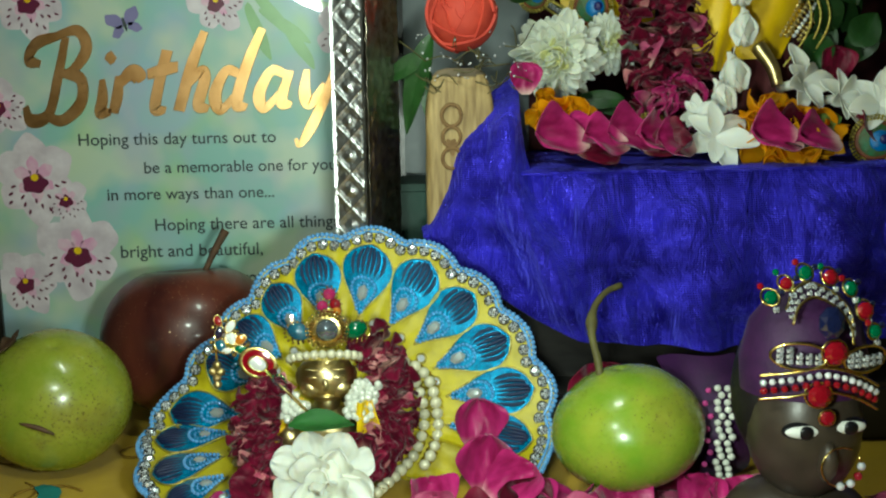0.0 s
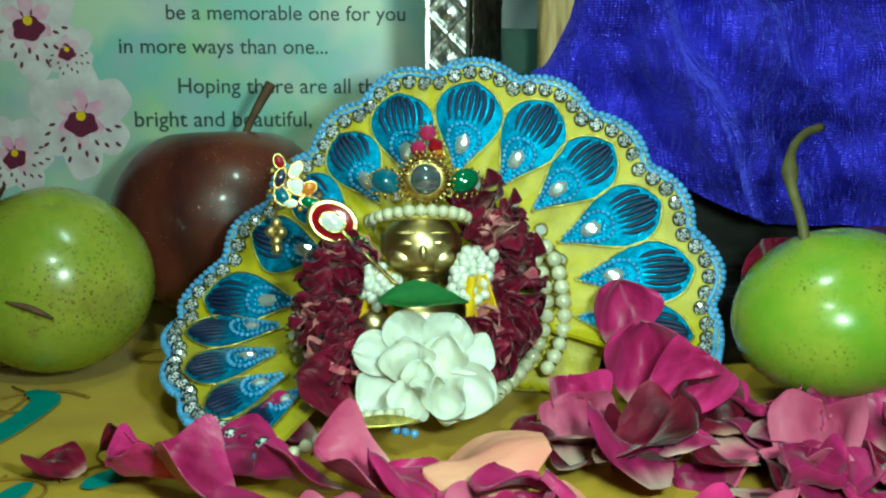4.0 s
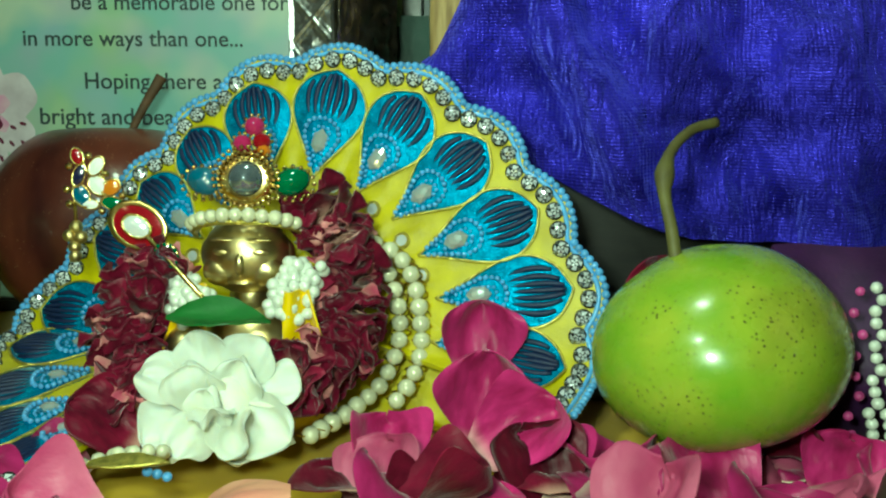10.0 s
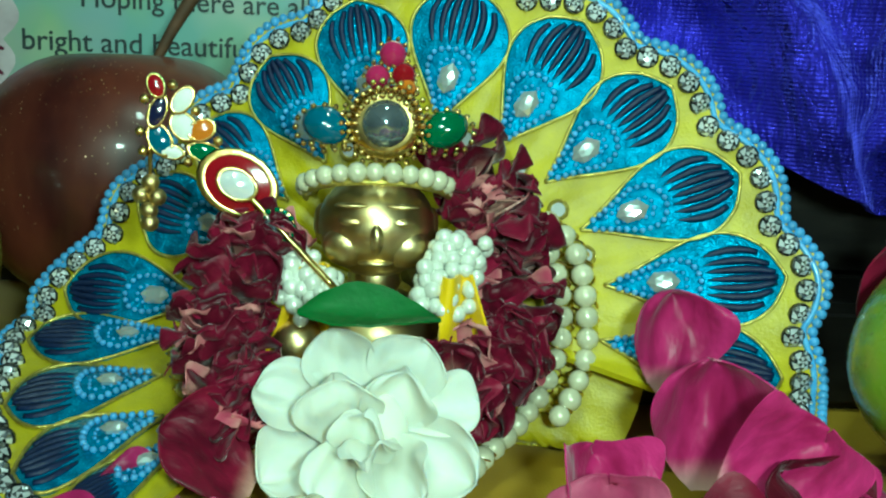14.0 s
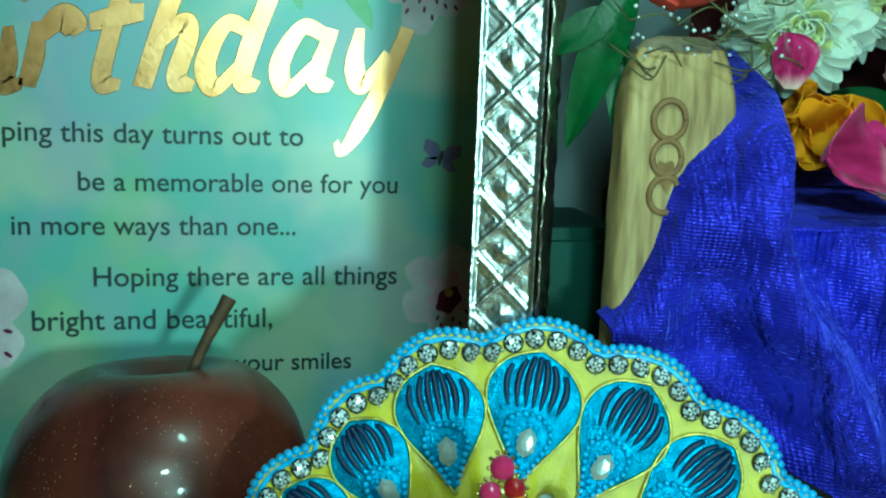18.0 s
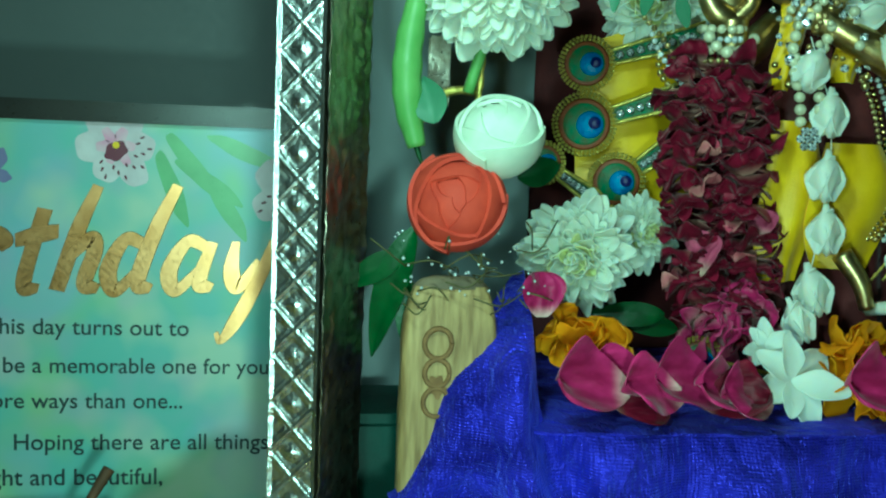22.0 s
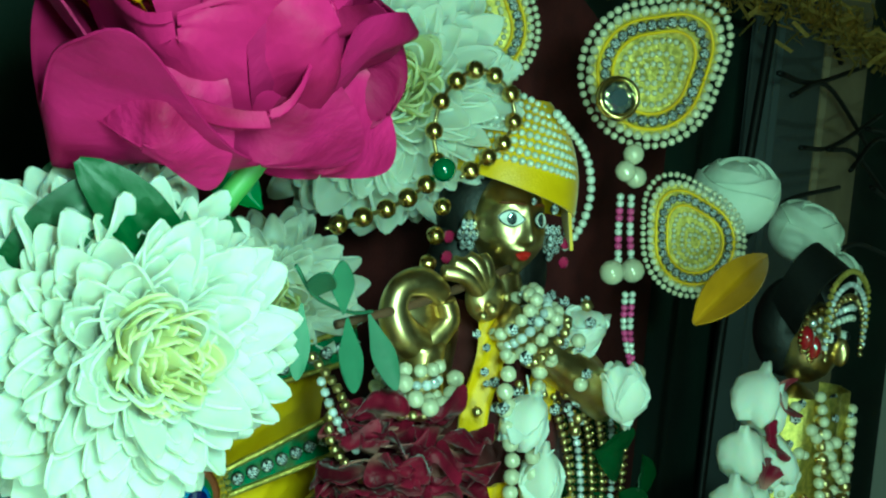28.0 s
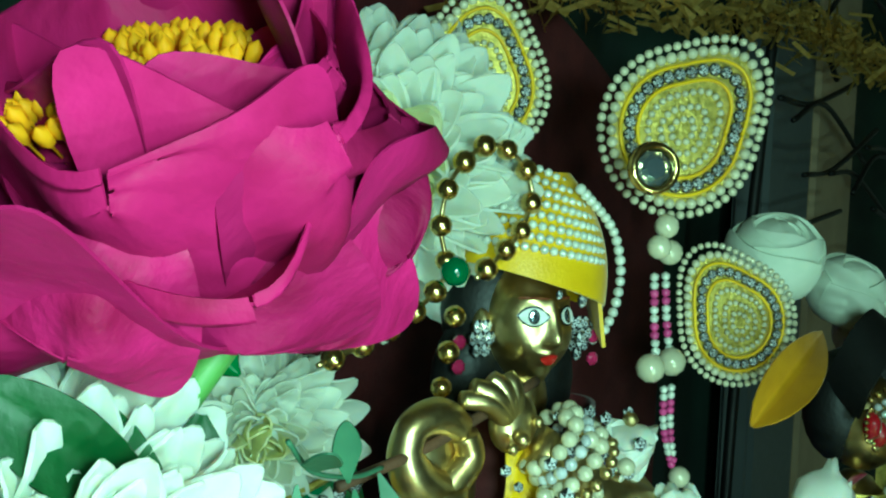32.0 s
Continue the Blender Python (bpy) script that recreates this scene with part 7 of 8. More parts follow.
part("turban_cloth", sheet("turban_cloth", lambda u, v: hp(0.0014 + 0.0199 * math.cos(2 * math.pi * u) * (1 - 0.72 * v ** 2.4) + 0.004 * v, 0.0165 * math.sin(2 * math.pi * u) * (1 - 0.72 * v ** 2.4) + 0.001, 0.0075 + 0.030 * v + 0.0035 * math.sin(math.pi * u) ** 2 * (1 - v) - 0.004 * math.cos(2 * math.pi * u) * (1 - v)), 40, 14, 0.001, True), M["yellow_silk"], tur)
part("turban_flap", sheet("turban_flap", lambda u, v: hp(0.013 + 0.0050 * v + 0.004 * u, 0.0125 - 0.012 * v, 0.0160 - 0.022 * u * (1 - 0.3 * v)), 10, 8, 0.001), M["yellow_silk"], tur)
for row in range(8):
    v = 0.26 + row * 0.10
    k = 1 - 0.72 * v ** 2.4
    pts = [hp(0.0195 * math.cos(a) * k + 0.004 * v, 0.0175 * math.sin(a) * k + 0.001, 0.0075 + 0.030 * v + 0.0035 * (1 - v) - 0.003 * math.cos(a)) for a in [radians(d) for d in range(-20, 211, 23)]]
    beads(tur, pts, 0.0012, M["white_pearl"], 0.0024, "pearl", sub=1)
beads(tur, [hp(0.018, 0.004, 0.020), hp(0.0215, 0.003, 0.008), hp(0.022, 0.002, -0.006)], 0.0013, M["white_pearl"], 0.0023, "pearl", sub=1)
beads(tur, [hp(0.020, 0.003, 0.022), hp(0.0235, 0.002, 0.008), hp(0.0240, 0.001, -0.004)], 0.0013, M["white_pearl"], 0.0023, "pearl", sub=1)

# earrings and face stones
for sg in (-1, 1):
    er = thing("earring", "gold earring with crystal flower and pink stones", "earring", hp(sg * 0.0145, 0.002, -0.004), "earrings")
    for i in range(7):
        a = 2 * math.pi * i / 6
        q = 0 if i == 6 else 0.0034
        piece("crystal", gem(M["crystal"], 8), er, aim(hp(sg * 0.0150 + q * math.cos(a) * 0.7, 0.0045, -0.0035 + q * math.sin(a)), FW + SD * -sg * -0.3) @ scaled((0, 0, 0), 0.0018))
    for dx, dz in ((0.0065, -0.0025), (0.0065, -0.0085)):
        piece("pink_stone", gem(M["ruby"], 8), er, aim(hp(sg * (0.0150 + dx * 0.9), 0.0035, dz - 0.002), FW) @ scaled((0, 0, 0), 0.0019))
fs = thing("face_jewels", "small crystals set on the idol's cheek and brow", "jewels", hp(0.006, 0.013, -0.002))
for x, f, z, s in ((0.0098, 0.0118, 0.0060, 0.0018), (0.0090, 0.0125, -0.0035, 0.0020), (0.0135, 0.006, -0.0085, 0.0018), (0.0, 0.0150, 0.0080, 0.0012)):
    piece("crystal", gem(M["crystal"], 8), fs, aim(hp(x, f, z), FW + SD * -0.4) @ scaled((0, 0, 0), s))

beads(tur, [Vector((0.2085, 0.546, 0.3550)), Vector((0.2225, 0.546, 0.3470)), Vector((0.2283, 0.546, 0.3410)), Vector((0.2310, 0.546, 0.3325)), Vector((0.2288, 0.546, 0.3238)), Vector((0.2240, 0.546, 0.3180))], 0.0014, M["white_pearl"], name="border_pearl")
# gold bead chain looped over the flower and turban
ch = thing("bead_chain", "loop of round gold beads with one green glass bead", "bead chain", (0.17, 0.556, 0.33))
loop = [(0.1295, 0.552, 0.3183), (0.1420, 0.552, 0.3215), (0.1554, 0.552, 0.3262), (0.1676, 0.553, 0.3341), (0.1655, 0.553, 0.3445), (0.1675, 0.553, 0.3535), (0.1745, 0.553, 0.3605), (0.1833, 0.553, 0.3636), (0.1930, 0.552, 0.3598), (0.1962, 0.551, 0.3525), (0.1915, 0.550, 0.3445), (0.1830, 0.549, 0.3391), (0.1735, 0.549, 0.3335)]
beads(ch, [Vector(p) for p in loop], 0.0026, M["gold"], 0.0082, "gold_bead")
part("chain_wire", tube("chain_wire", [Vector(p) for p in loop], 0.0006, 120, 5), M["brass"], ch)
piece("green_bead", ball(M["green_bead"], 2), ch, scaled((0.1685, 0.551, 0.3352), 0.0035), "green glass bead")
beads(ch, [Vector((0.1700, 0.551, 0.3290)), Vector((0.1690, 0.552, 0.3190)), Vector((0.1650, 0.551, 0.3080)), Vector((0.1625, 0.550, 0.3010))], 0.0026, M["gold"], 0.0080, "gold_bead")

# pearl necklaces, bracelets
for k, (pts, r, step, mt) in enumerate((([hp(-0.010, 0.012, -0.022), hp(0, 0.017, -0.030), hp(0.012, 0.012, -0.022)], 0.0022, 0.0046, "pearl"), ([hp(-0.014, 0.010, -0.024), Vector((0.1830, 0.535, 0.288)), Vector((0.1800, 0.532, 0.2740)), Vector((0.1830, 0.530, 0.2600)), Vector((0.1850, 0.531, 0.248))], 0.0023, 0.0048, "pearl"),
                                      ([hp(0.008, 0.013, -0.026), Vector((0.1930, 0.531, 0.281)), Vector((0.1905, 0.529, 0.2640)), Vector((0.1920, 0.529, 0.250))], 0.0023, 0.0048, "pearl"), ([Vector((0.148, 0.541, 0.283)), Vector((0.152, 0.537, 0.2765)), Vector((0.159, 0.536, 0.275)), Vector((0.166, 0.538, 0.279)), Vector((0.168, 0.541, 0.285))], 0.0024, 0.0049, "pearl"),
                                      ([Vector((0.185, 0.532, 0.3055)), Vector((0.1880, 0.5305, 0.2995)), Vector((0.1890, 0.531, 0.293))], 0.0021, 0.0044, "pearl"), ([hp(-0.012, 0.012, -0.026), hp(-0.004, 0.017, -0.036), hp(0.006, 0.016, -0.040)], 0.0015, 0.0034, "crystal"))):
    nk = thing("pearl_necklace", "string of cream pearls with gold spacers on the brass idol", "necklace", pts[0], "idol pearls")
    beads(nk, pts, r, M[mt], step, "pearl")
    for p, d in spaced(pts, step * 2):
        piece("spacer", shared("spacer", M["gold"], lambda: lathe("spacer", [(0.0006, -0.0005), (0.0019, -0.0003), (0.0019, 0.0003), (0.0006, 0.0005)], 10)), nk, aim(p + d * step * 0.5, d))
pend = thing("crystal_pendant", "flower pendant of clear crystals hanging from the pearls", "pendant", (0.1865, 0.528, 0.243))
for i in range(7):
    a = 2 * math.pi * i / 6
    q = 0 if i == 6 else 0.0033
    piece("crystal", gem(M["crystal"], 8), pend, aim(Vector((0.1865 + q * math.cos(a), 0.5265, 0.2430 + q * math.sin(a))), (-0.3, -0.95, 0)) @ scaled((0, 0, 0), 0.0018))

# dress
dress = thing("idol_dress", "bright yellow silk dress with gold borders on the brass idol", "dress", (0.21, 0.56, 0.14))
part("tunic", sheet("tunic", lambda u, v: Vector((0.2130 + (0.022 + 0.016 * v) * math.cos(2 * math.pi * u), 0.5600 + (0.013 + 0.010 * v) * math.sin(2 * math.pi * u), 0.298 - 0.150 * v)) + Vector((0.003 * math.cos(2 * math.pi * u), 0.002 * math.sin(2 * math.pi * u), 0)) * math.sin(2 * math.pi * u * 9) * v, 72, 20, 0.001, True), M["maroon"], dress, "maroon underskirt")
for k, (x, w, z0, z1, y) in enumerate(((0.186, 0.022, 0.250, 0.186, 0.540), (0.211, 0.032, 0.242, 0.192, 0.537), (0.183, 0.010, 0.300, 0.262, 0.544), (0.2085, 0.012, 0.296, 0.266, 0.541))):
    part("sash", sheet("sash", lambda u, v: Vector((x + (v - 0.5) * w * (0.7 + 0.5 * math.sin(math.pi * u)) + 0.002 * math.sin(u * 5), y - 0.004 * math.sin(math.pi * v) - 0.0012 * math.sin(v * 9 + u * 4) + 0.0008 * noise.noise((u * 5, v * 4, x * 90)), z0 + (z1 - z0) * u)), 14, 14, 0.0009), M["yellow_silk"], dress, "yellow silk fold")
for k in range(3):
    pts = [Vector((0.222 + 0.005 * k + 0.012 * math.sin(i * 0.55), 0.531, 0.236 - 0.008 * i)) for i in range(7)]
    part("gold_border", tube("gold_border", pts, 0.0006, 60, 6, lambda u: 1 + 0.35 * math.sin(u * 120)), M["zari"], dress)
fr = thing("bead_fringe", "fringe of small gold and silver beads at the idol's hip", "fringe", (0.235, 0.55, 0.26))
for k in range(6):
    x = 0.218 + 0.0062 * k
    pts = [Vector((x - 0.004, 0.5405 - 0.001 * k, 0.270 - 0.001 * k)), Vector((x + 0.002, 0.5375, 0.252)), Vector((x + 0.005 - 0.001 * k, 0.5365, 0.230)), Vector((x - 0.005 - 0.003 * k, 0.5355, 0.206 - 0.001 * k))]
    beads(fr, pts, 0.0013, M["crystal" if k % 3 == 1 else "brass"], 0.0025, "fringe_bead", sub=1)
    beads(fr, [p + Vector((0.0026, 0.0006, 0.0005)) for p in pts], 0.0011, M["gold"], 0.0026, "fringe_bead", sub=1)
solo("brass_foot", tube("brass_foot", [Vector((0.2030, 0.5250, 0.1990)), Vector((0.2100, 0.5215, 0.1880)), Vector((0.2130, 0.5205, 0.1780))], 0.0042, 12, 12, lambda u: 1 - 0.3 * u), M["brass"], "polished brass staff end at the idol's feet", "staff")

# rose-petal garland: two strands that meet below
petal_garland("rose_garland", "long garland of dark red rose petals on the brass idol", [Vector(p) for p in ((0.1480, 0.546, 0.2720), (0.1440, 0.544, 0.2500), (0.1475, 0.543, 0.2200), (0.1510, 0.541, 0.1900), (0.1560, 0.538, 0.1620))], M["petal_dark"], 0.007, 44, scale=1.0, seed=21, group="long garland")
petal_garland("rose_garland", "long garland of dark red rose petals on the brass idol", [Vector(p) for p in ((0.1680, 0.543, 0.2690), (0.1670, 0.540, 0.2450), (0.1680, 0.538, 0.2180), (0.1730, 0.536, 0.1900), (0.1660, 0.534, 0.1600))], M["petal_dark"], 0.007, 44, scale=1.0, seed=25, group="long garland")
petal_garland("rose_garland", "bunch of dark red rose petals ending the long garland", [Vector(p) for p in ((0.1500, 0.536, 0.1720), (0.1620, 0.532, 0.1660), (0.1760, 0.533, 0.1760))], M["petal"], 0.009, 12, scale=1.15, seed=29, group="long garland")
for x, y, z, mt, s, turn, tx, ty in ((0.1475, 0.533, 0.1880, "petal_pale", 0.55, -75, 75, 10), (0.1700, 0.531, 0.2030, "petal_pale", 0.4, -60, 70, 10), (0.1570, 0.532, 0.1480, "petal", 0.45, 170, 70, 0)):
    loose(x, y, z, mt, s, turn, tx, ty, label="pink rose petal caught in the garland")


def bud_mesh():
    prof = [(0.0, -1.0), (0.45, -0.92), (0.78, -0.6), (0.88, -0.2), (0.80, 0.25), (0.55, 0.55), (0.26, 0.72), (0.16, 1.0), (0.0, 1.02)]
    return lathe("bud", prof, 16, lambda p: Vector((p.x, p.y, p.z)) * (1 + 0.16 * math.cos(3 * math.atan2(p.y, p.x) + p.z) * (1 if p.z < 0.4 else 0.3) + 0.10 * noise.noise((p.x * 2.2, p.y * 2.2, p.z * 2.2))))


js = thing("bud_string", "string of creamy white tuberose buds hanging before the dress", "garland", (0.192, 0.53, 0.27))


def bud_with_petals(parent, m, w, h):
    """A half-open bud: a core and three folded petals round it."""
    piece("bud", BUD(), parent, m @ Matrix.Diagonal((w * 0.86, w * 0.86, h * 0.92, 1)))
    for k in range(4):
        s = h * 2.0 / 0.016
        piece("petal", petals("tuber", M["white_petal"], k), parent, m @ Matrix.Rotation(k * 1.571 + 0.4, 4, "Z") @ Matrix.Translation((0, w * 0.62, -h * 0.9)) @ Matrix.Rotation(radians(97), 4, "X") @ Matrix.Diagonal((s * 0.95, s * 0.86, -s * 0.9, 1)))


BUD = lambda: shared("bud", M["white_petal"], bud_mesh)
for x, y, z, w, h, t in ((0.1870, 0.5290, 0.2705, 0.0085, 0.0095, 25), (0.1950, 0.5280, 0.2535, 0.0078, 0.0100, 0), (0.1945, 0.5265, 0.2290, 0.0080, 0.0105, 3), (0.1955, 0.5250, 0.2085, 0.0075, 0.0105, -4), (0.1900, 0.5215, 0.1855, 0.0082, 0.0110, -18), (0.1830, 0.5180, 0.1740, 0.006, 0.010, -30)):
    m = Matrix.Translation((x, y, z)) @ Matrix.Rotation(radians(t), 4, "Y")
    bud_with_petals(js, m, w, h)
part("thread", tube("thread", [Vector((0.186, 0.530, 0.282)), Vector((0.1955, 0.5285, 0.2535)), Vector((0.1955, 0.5265, 0.2200)), Vector((0.183, 0.518, 0.170))], 0.0003, 20, 4), M["white_petal"], js)
wb = thing("arm_buds", "two creamy white flower buds tied at the idol's forearm", "flower", (0.213, 0.523, 0.28))
for x, y, z, w, h, rx, ry in ((0.2095, 0.5290, 0.2935, 0.0085, 0.0105, 10, 70), (0.2175, 0.5190, 0.2750, 0.0085, 0.0105, 0, 160)):
    bud_with_petals(wb, Matrix.Translation((x, y, z)) @ Euler((radians(rx), radians(ry), 0)).to_matrix().to_4x4(), w, h)

# ---- peacock-feather embroidered wings behind the flowers ----
def feather(at, r, stem_to, label):
    way = Vector((-0.28, -0.95, 0.05))
    f = thing("feather_ornament", label, "ornament", at, "feather ornaments")
    m = aim(at, way)
    disc = lambda q, h: lathe("disc", [(0, h), (q * 0.9, h), (q, h - 0.0006), (q, -0.0004)], 30)
    part("rust_disc", disc(r, 0.0006), M["rust"], f, m=m)
    part("green_disc", disc(r * 0.84, 0.0010), M["peacock_green"], f, m=m)
    part("blue_disc", disc(r * 0.52, 0.0016), M["peacock_blue"], f, m=m @ Matrix.Translation((r * 0.22, -0.02 * r, 0)))
    part("navy_disc", disc(r * 0.25, 0.0021), M["peacock_navy"], f, m=m @ Matrix.Translation((r * 0.40, 0.05 * r, 0)))
    for q, s in ((1.06, 0.00085), (1.20, 0.00085)):
        ring = [m @ Vector((r * q * math.cos(a), r * q * math.sin(a), 0.0008)) for a in [i * math.pi / 10 for i in range(21)]]
        beads(f, ring, s, M["zari"], s * 2.1, "gold_bead", sub=1)
    d = Vector(stem_to) - Vector(at)
    s0, n = Vector(at) + d.normalized() * r * 1.15, way.normalized()
    sd = d.cross(n).normalized()
    part("stem_strip", sheet("stem_strip", lambda u, v: s0 + d * 0.9 * u + sd * (v - 0.5) * r * (0.55 + 0.35 * u) + n * 0.0006, 10, 4, 0.001), M["peacock_green"], f)
    for t in (-0.5, 0.5):
        part("stem_cord", tube("stem_cord", [s0 + d * 0.9 * u + sd * t * r * (0.6 + 0.4 * u) + n * 0.0012 for u in (0, 0.33, 0.66, 1)], 0.0009, 16, 6), M["zari"], f)
    for u in [0.08 + 0.109 * i for i in range(9)]:
        piece("rhinestone", STONE, f, aim(s0 + d * 0.9 * u + n * 0.002, n, 20) @ scaled((0, 0, 0), 0.0017))


feather(Vector((0.1120, 0.5800, 0.2715)), 0.0095, (0.155, 0.572, 0.284), "gold-edged peacock feather eye embroidered with rhinestones")
feather(Vector((0.1120, 0.5790, 0.2460)), 0.0110, (0.152, 0.570, 0.260), "gold-edged peacock feather eye embroidered with rhinestones")
feather(Vector((0.1270, 0.5770, 0.2220)), 0.0100, (0.150, 0.570, 0.240), "gold-edged peacock feather eye embroidered with rhinestones")
feather(Vector((0.0960, 0.5820, 0.2290)), 0.0075, (0.118, 0.580, 0.215), "small gold-edged peacock feather eye")
feather(Vector((0.1480, 0.5260, 0.1560)), 0.0075, (0.168, 0.522, 0.150), "small peacock feather eye at the garland's foot")
feather(Vector((0.2600, 0.5060, 0.1500)), 0.0105, (0.285, 0.505, 0.158), "peacock feather eye on the seat edge")
wing = thing("yellow_wing", "yellow silk backing of the feather wings", "cloth", (0.14, 0.585, 0.2))
part("wing_cloth", sheet("wing_cloth", lambda u, v: (0.112 + 0.055 * u, 0.590 - 0.006 * math.sin(3 * u) + 0.002 * math.sin(14 * v), 0.205 + 0.095 * v - 0.02 * (1 - u)), 16, 18, 0.001), M["yellow_silk"], wing)
part("dark_backing", sheet("dark_backing", lambda u, v: (0.098 + 0.33 * u, 0.620 + 0.02 * math.sin(2 * u), 0.137 + 0.30 * v * (1 - 0.25 * (2 * u - 1) ** 2)), 30, 20, 0.002), M["maroon"], wing, "dark maroon backing cloth")

# ---- pearl brooches beside the turban ----
def paisley(at, size, label, turn=0, name="pearl_brooch"):
    """A leaf-shaped brooch: rings of pearls and stones on gold cloth."""
    way = Vector((-0.62, -0.78, 0.03))
    f = thing(name, label, "brooch", at, "pearl brooches")
    m = aim(at, way) @ Matrix.Rotation(radians(turn), 4, "Z")

    def outline(k, h):
        pts = []
        for i in range(25):
            a = 2 * math.pi * i / 24
            q = size * k * (1 + 0.42 * max(0, math.cos(a - math.pi / 4)) ** 7)
            pts.append(m @ Vector((q * math.cos(a), q * math.sin(a), h)))
        return pts
    V = [m @ Vector((0, 0, 0.0004))] + outline(0.98, 0)[:-1]
    base = mesh("plate", V, [(0, 1 + i, 1 + (i + 1) % 24) for i in range(24)])
    part("plate", base, M["zari"], f, "gold cloth ground")
    part("plate_back", mesh("plate_back", [v - Vector(way).normalized() * 0.0016 for v in V], [(0, 1 + (i + 1) % 24, 1 + i) for i in range(24)]), M["zari"], f)
    beads(f, outline(1.12, -0.0002), size * 0.062, M["pearl"], size * 0.14, "pearl")
    beads(f, outline(0.98, 0.0004), size * 0.075, M["pearl"], size * 0.155, "pearl")
    part("gold_cord", tube("gold_cord", outline(0.86, 0.0008), size * 0.03, 80, 6), M["yellow_silk"], f)
    for p, d in spaced(outline(0.74, 0.0012), size * 0.17):
        piece("rhinestone", STONE, f, aim(p, way, random.uniform(0, 90)) @ scaled((0, 0, 0), size * 0.085))
    part("gold_cord", tube("gold_cord", outline(0.62, 0.0008), size * 0.03, 80, 6), M["yellow_silk"], f)
    for k in (0.48, 0.30, 0.15):
        beads(f, outline(k, 0.0010), size * 0.055, M["pearl"], size * 0.115, "pearl", sub=1)
    return f, m


br, bm_ = paisley(Vector((0.2480, 0.5400, 0.3710)), 0.0200, "large leaf-shaped brooch of pearls, crystals and gold cord", 0)
kn = Vector((0.2190, 0.5330, 0.3600))
part("knob", lathe("knob", [(0.0, 0.001), (0.0052, 0.001), (0.0066, 0.003), (0.0060, 0.0052), (0.0048, 0.005), (0.0044, 0.003)], 20), M["gold"], br, "gold rimmed knob", m=aim(kn, (-0.62, -0.78, 0.03)))
piece("knob_stone", gem(M["clear_gem"], 8), br, aim(kn + Vector((-0.0018, -0.0022, 0)), (-0.62, -0.78, 0.03)) @ scaled((0, 0, 0), 0.0045))
paisley(Vector((0.2680, 0.5290, 0.3190)), 0.0155, "smaller leaf-shaped brooch of pearls and crystals", 80)
paisley(Vector((0.2080, 0.5780, 0.3800)), 0.0170, "pearl brooch half hidden behind a chrysanthemum", 40)
ps = thing("pink_bead_tassel", "tassel of pink and white seed beads with round pearls", "tassel", (0.24, 0.545, 0.33))
for k, dx in enumerate((0.0, 0.0062)):
    pts = [Vector((0.2400 + dx, 0.541, 0.3330)), Vector((0.2395 + dx * 1.1, 0.540, 0.3200)), Vector((0.2400 + dx * 1.3, 0.539, 0.3090))]
    for i, (p, d) in enumerate(spaced(pts, 0.0022)):
        piece("seed_bead", ball(M["pink_bead" if (i // 2) % 2 else "white_pearl"], 1), ps, scaled(p, 0.0014))
    piece("round_pearl", ball(M["pearl"], 2), ps, scaled((0.2350 + 0.0115 * k, 0.538, 0.3085 + 0.0005 * k), 0.0040))
    pts = [Vector((0.2470 + dx * 0.7, 0.540, 0.3020)), Vector((0.2500 + dx * 0.6, 0.541, 0.2900)), Vector((0.2560 + dx * 0.2, 0.541, 0.2780))]
    for i, (p, d) in enumerate(spaced(pts, 0.0022)):
        piece("seed_bead", ball(M["pink_bead" if (i // 2) % 2 else "white_pearl"], 1), ps, scaled(p, 0.0013))
for x, z, s in ((0.2400, 0.3400, 0.0034), (0.2460, 0.3385, 0.0036), (0.2435, 0.3455, 0.0034), (0.2590, 0.2745, 0.0032)):
    piece("round_pearl", ball(M["pearl"], 2), ps, scaled((x, 0.540, z), s))

# ---- second idol, white buds and yellow silk beyond ----
H2 = Vector((0.3150, 0.5080, 0.2880))


def idol_two():
    bl = ball_mesh(3)
    sets = []

    def add(mat, at, sx, sy, sz):
        me = bl.copy()
        me.materials.append(M[mat])
        sets.append((me, scaled(H2 + Vector(at), sx, sy, sz)))
    add("brass", (0, 0, 0), 0.0125, 0.012, 0.015)
    add("brass", (0, -0.0125, -0.002), 0.002, 0.003, 0.005)
    for sg in (-1, 1):
        add("white_paint", (sg * 0.0055, -0.0105, 0.0030), 0.004, 0.002, 0.002)
        add("black_paint", (sg * 0.0055, -0.0121, 0.0030), 0.0015, 0.001, 0.0015)
    add("hair", (0, 0.006, 0.004), 0.0155, 0.012, 0.018)
    add("brass", (0, 0.002, -0.045), 0.020, 0.013, 0.030)
    add("brass", (0, 0.002, -0.105), 0.026, 0.018, 0.044)
    return joined("idol", sets)


solo("idol", idol_two(), None, "second brass idol with red jewels beside the flute player", "statue")
hat = thing("jewelled_veil", "dark veil with gold edging and crystals on the second idol", "veil", H2 + Vector((0, 0, 0.015)))
part("veil", sheet("veil", lambda u, v: H2 + Vector((0.0185 * math.cos(math.pi * (1.1 - 1.2 * u)) * (1 - 0.3 * v), -0.004 + 0.012 * v - 0.008 * math.sin(math.pi * u), 0.004 + 0.022 * math.sin(math.pi * u) + 0.008 * v)), 20, 8, 0.001), M["hair"], hat)
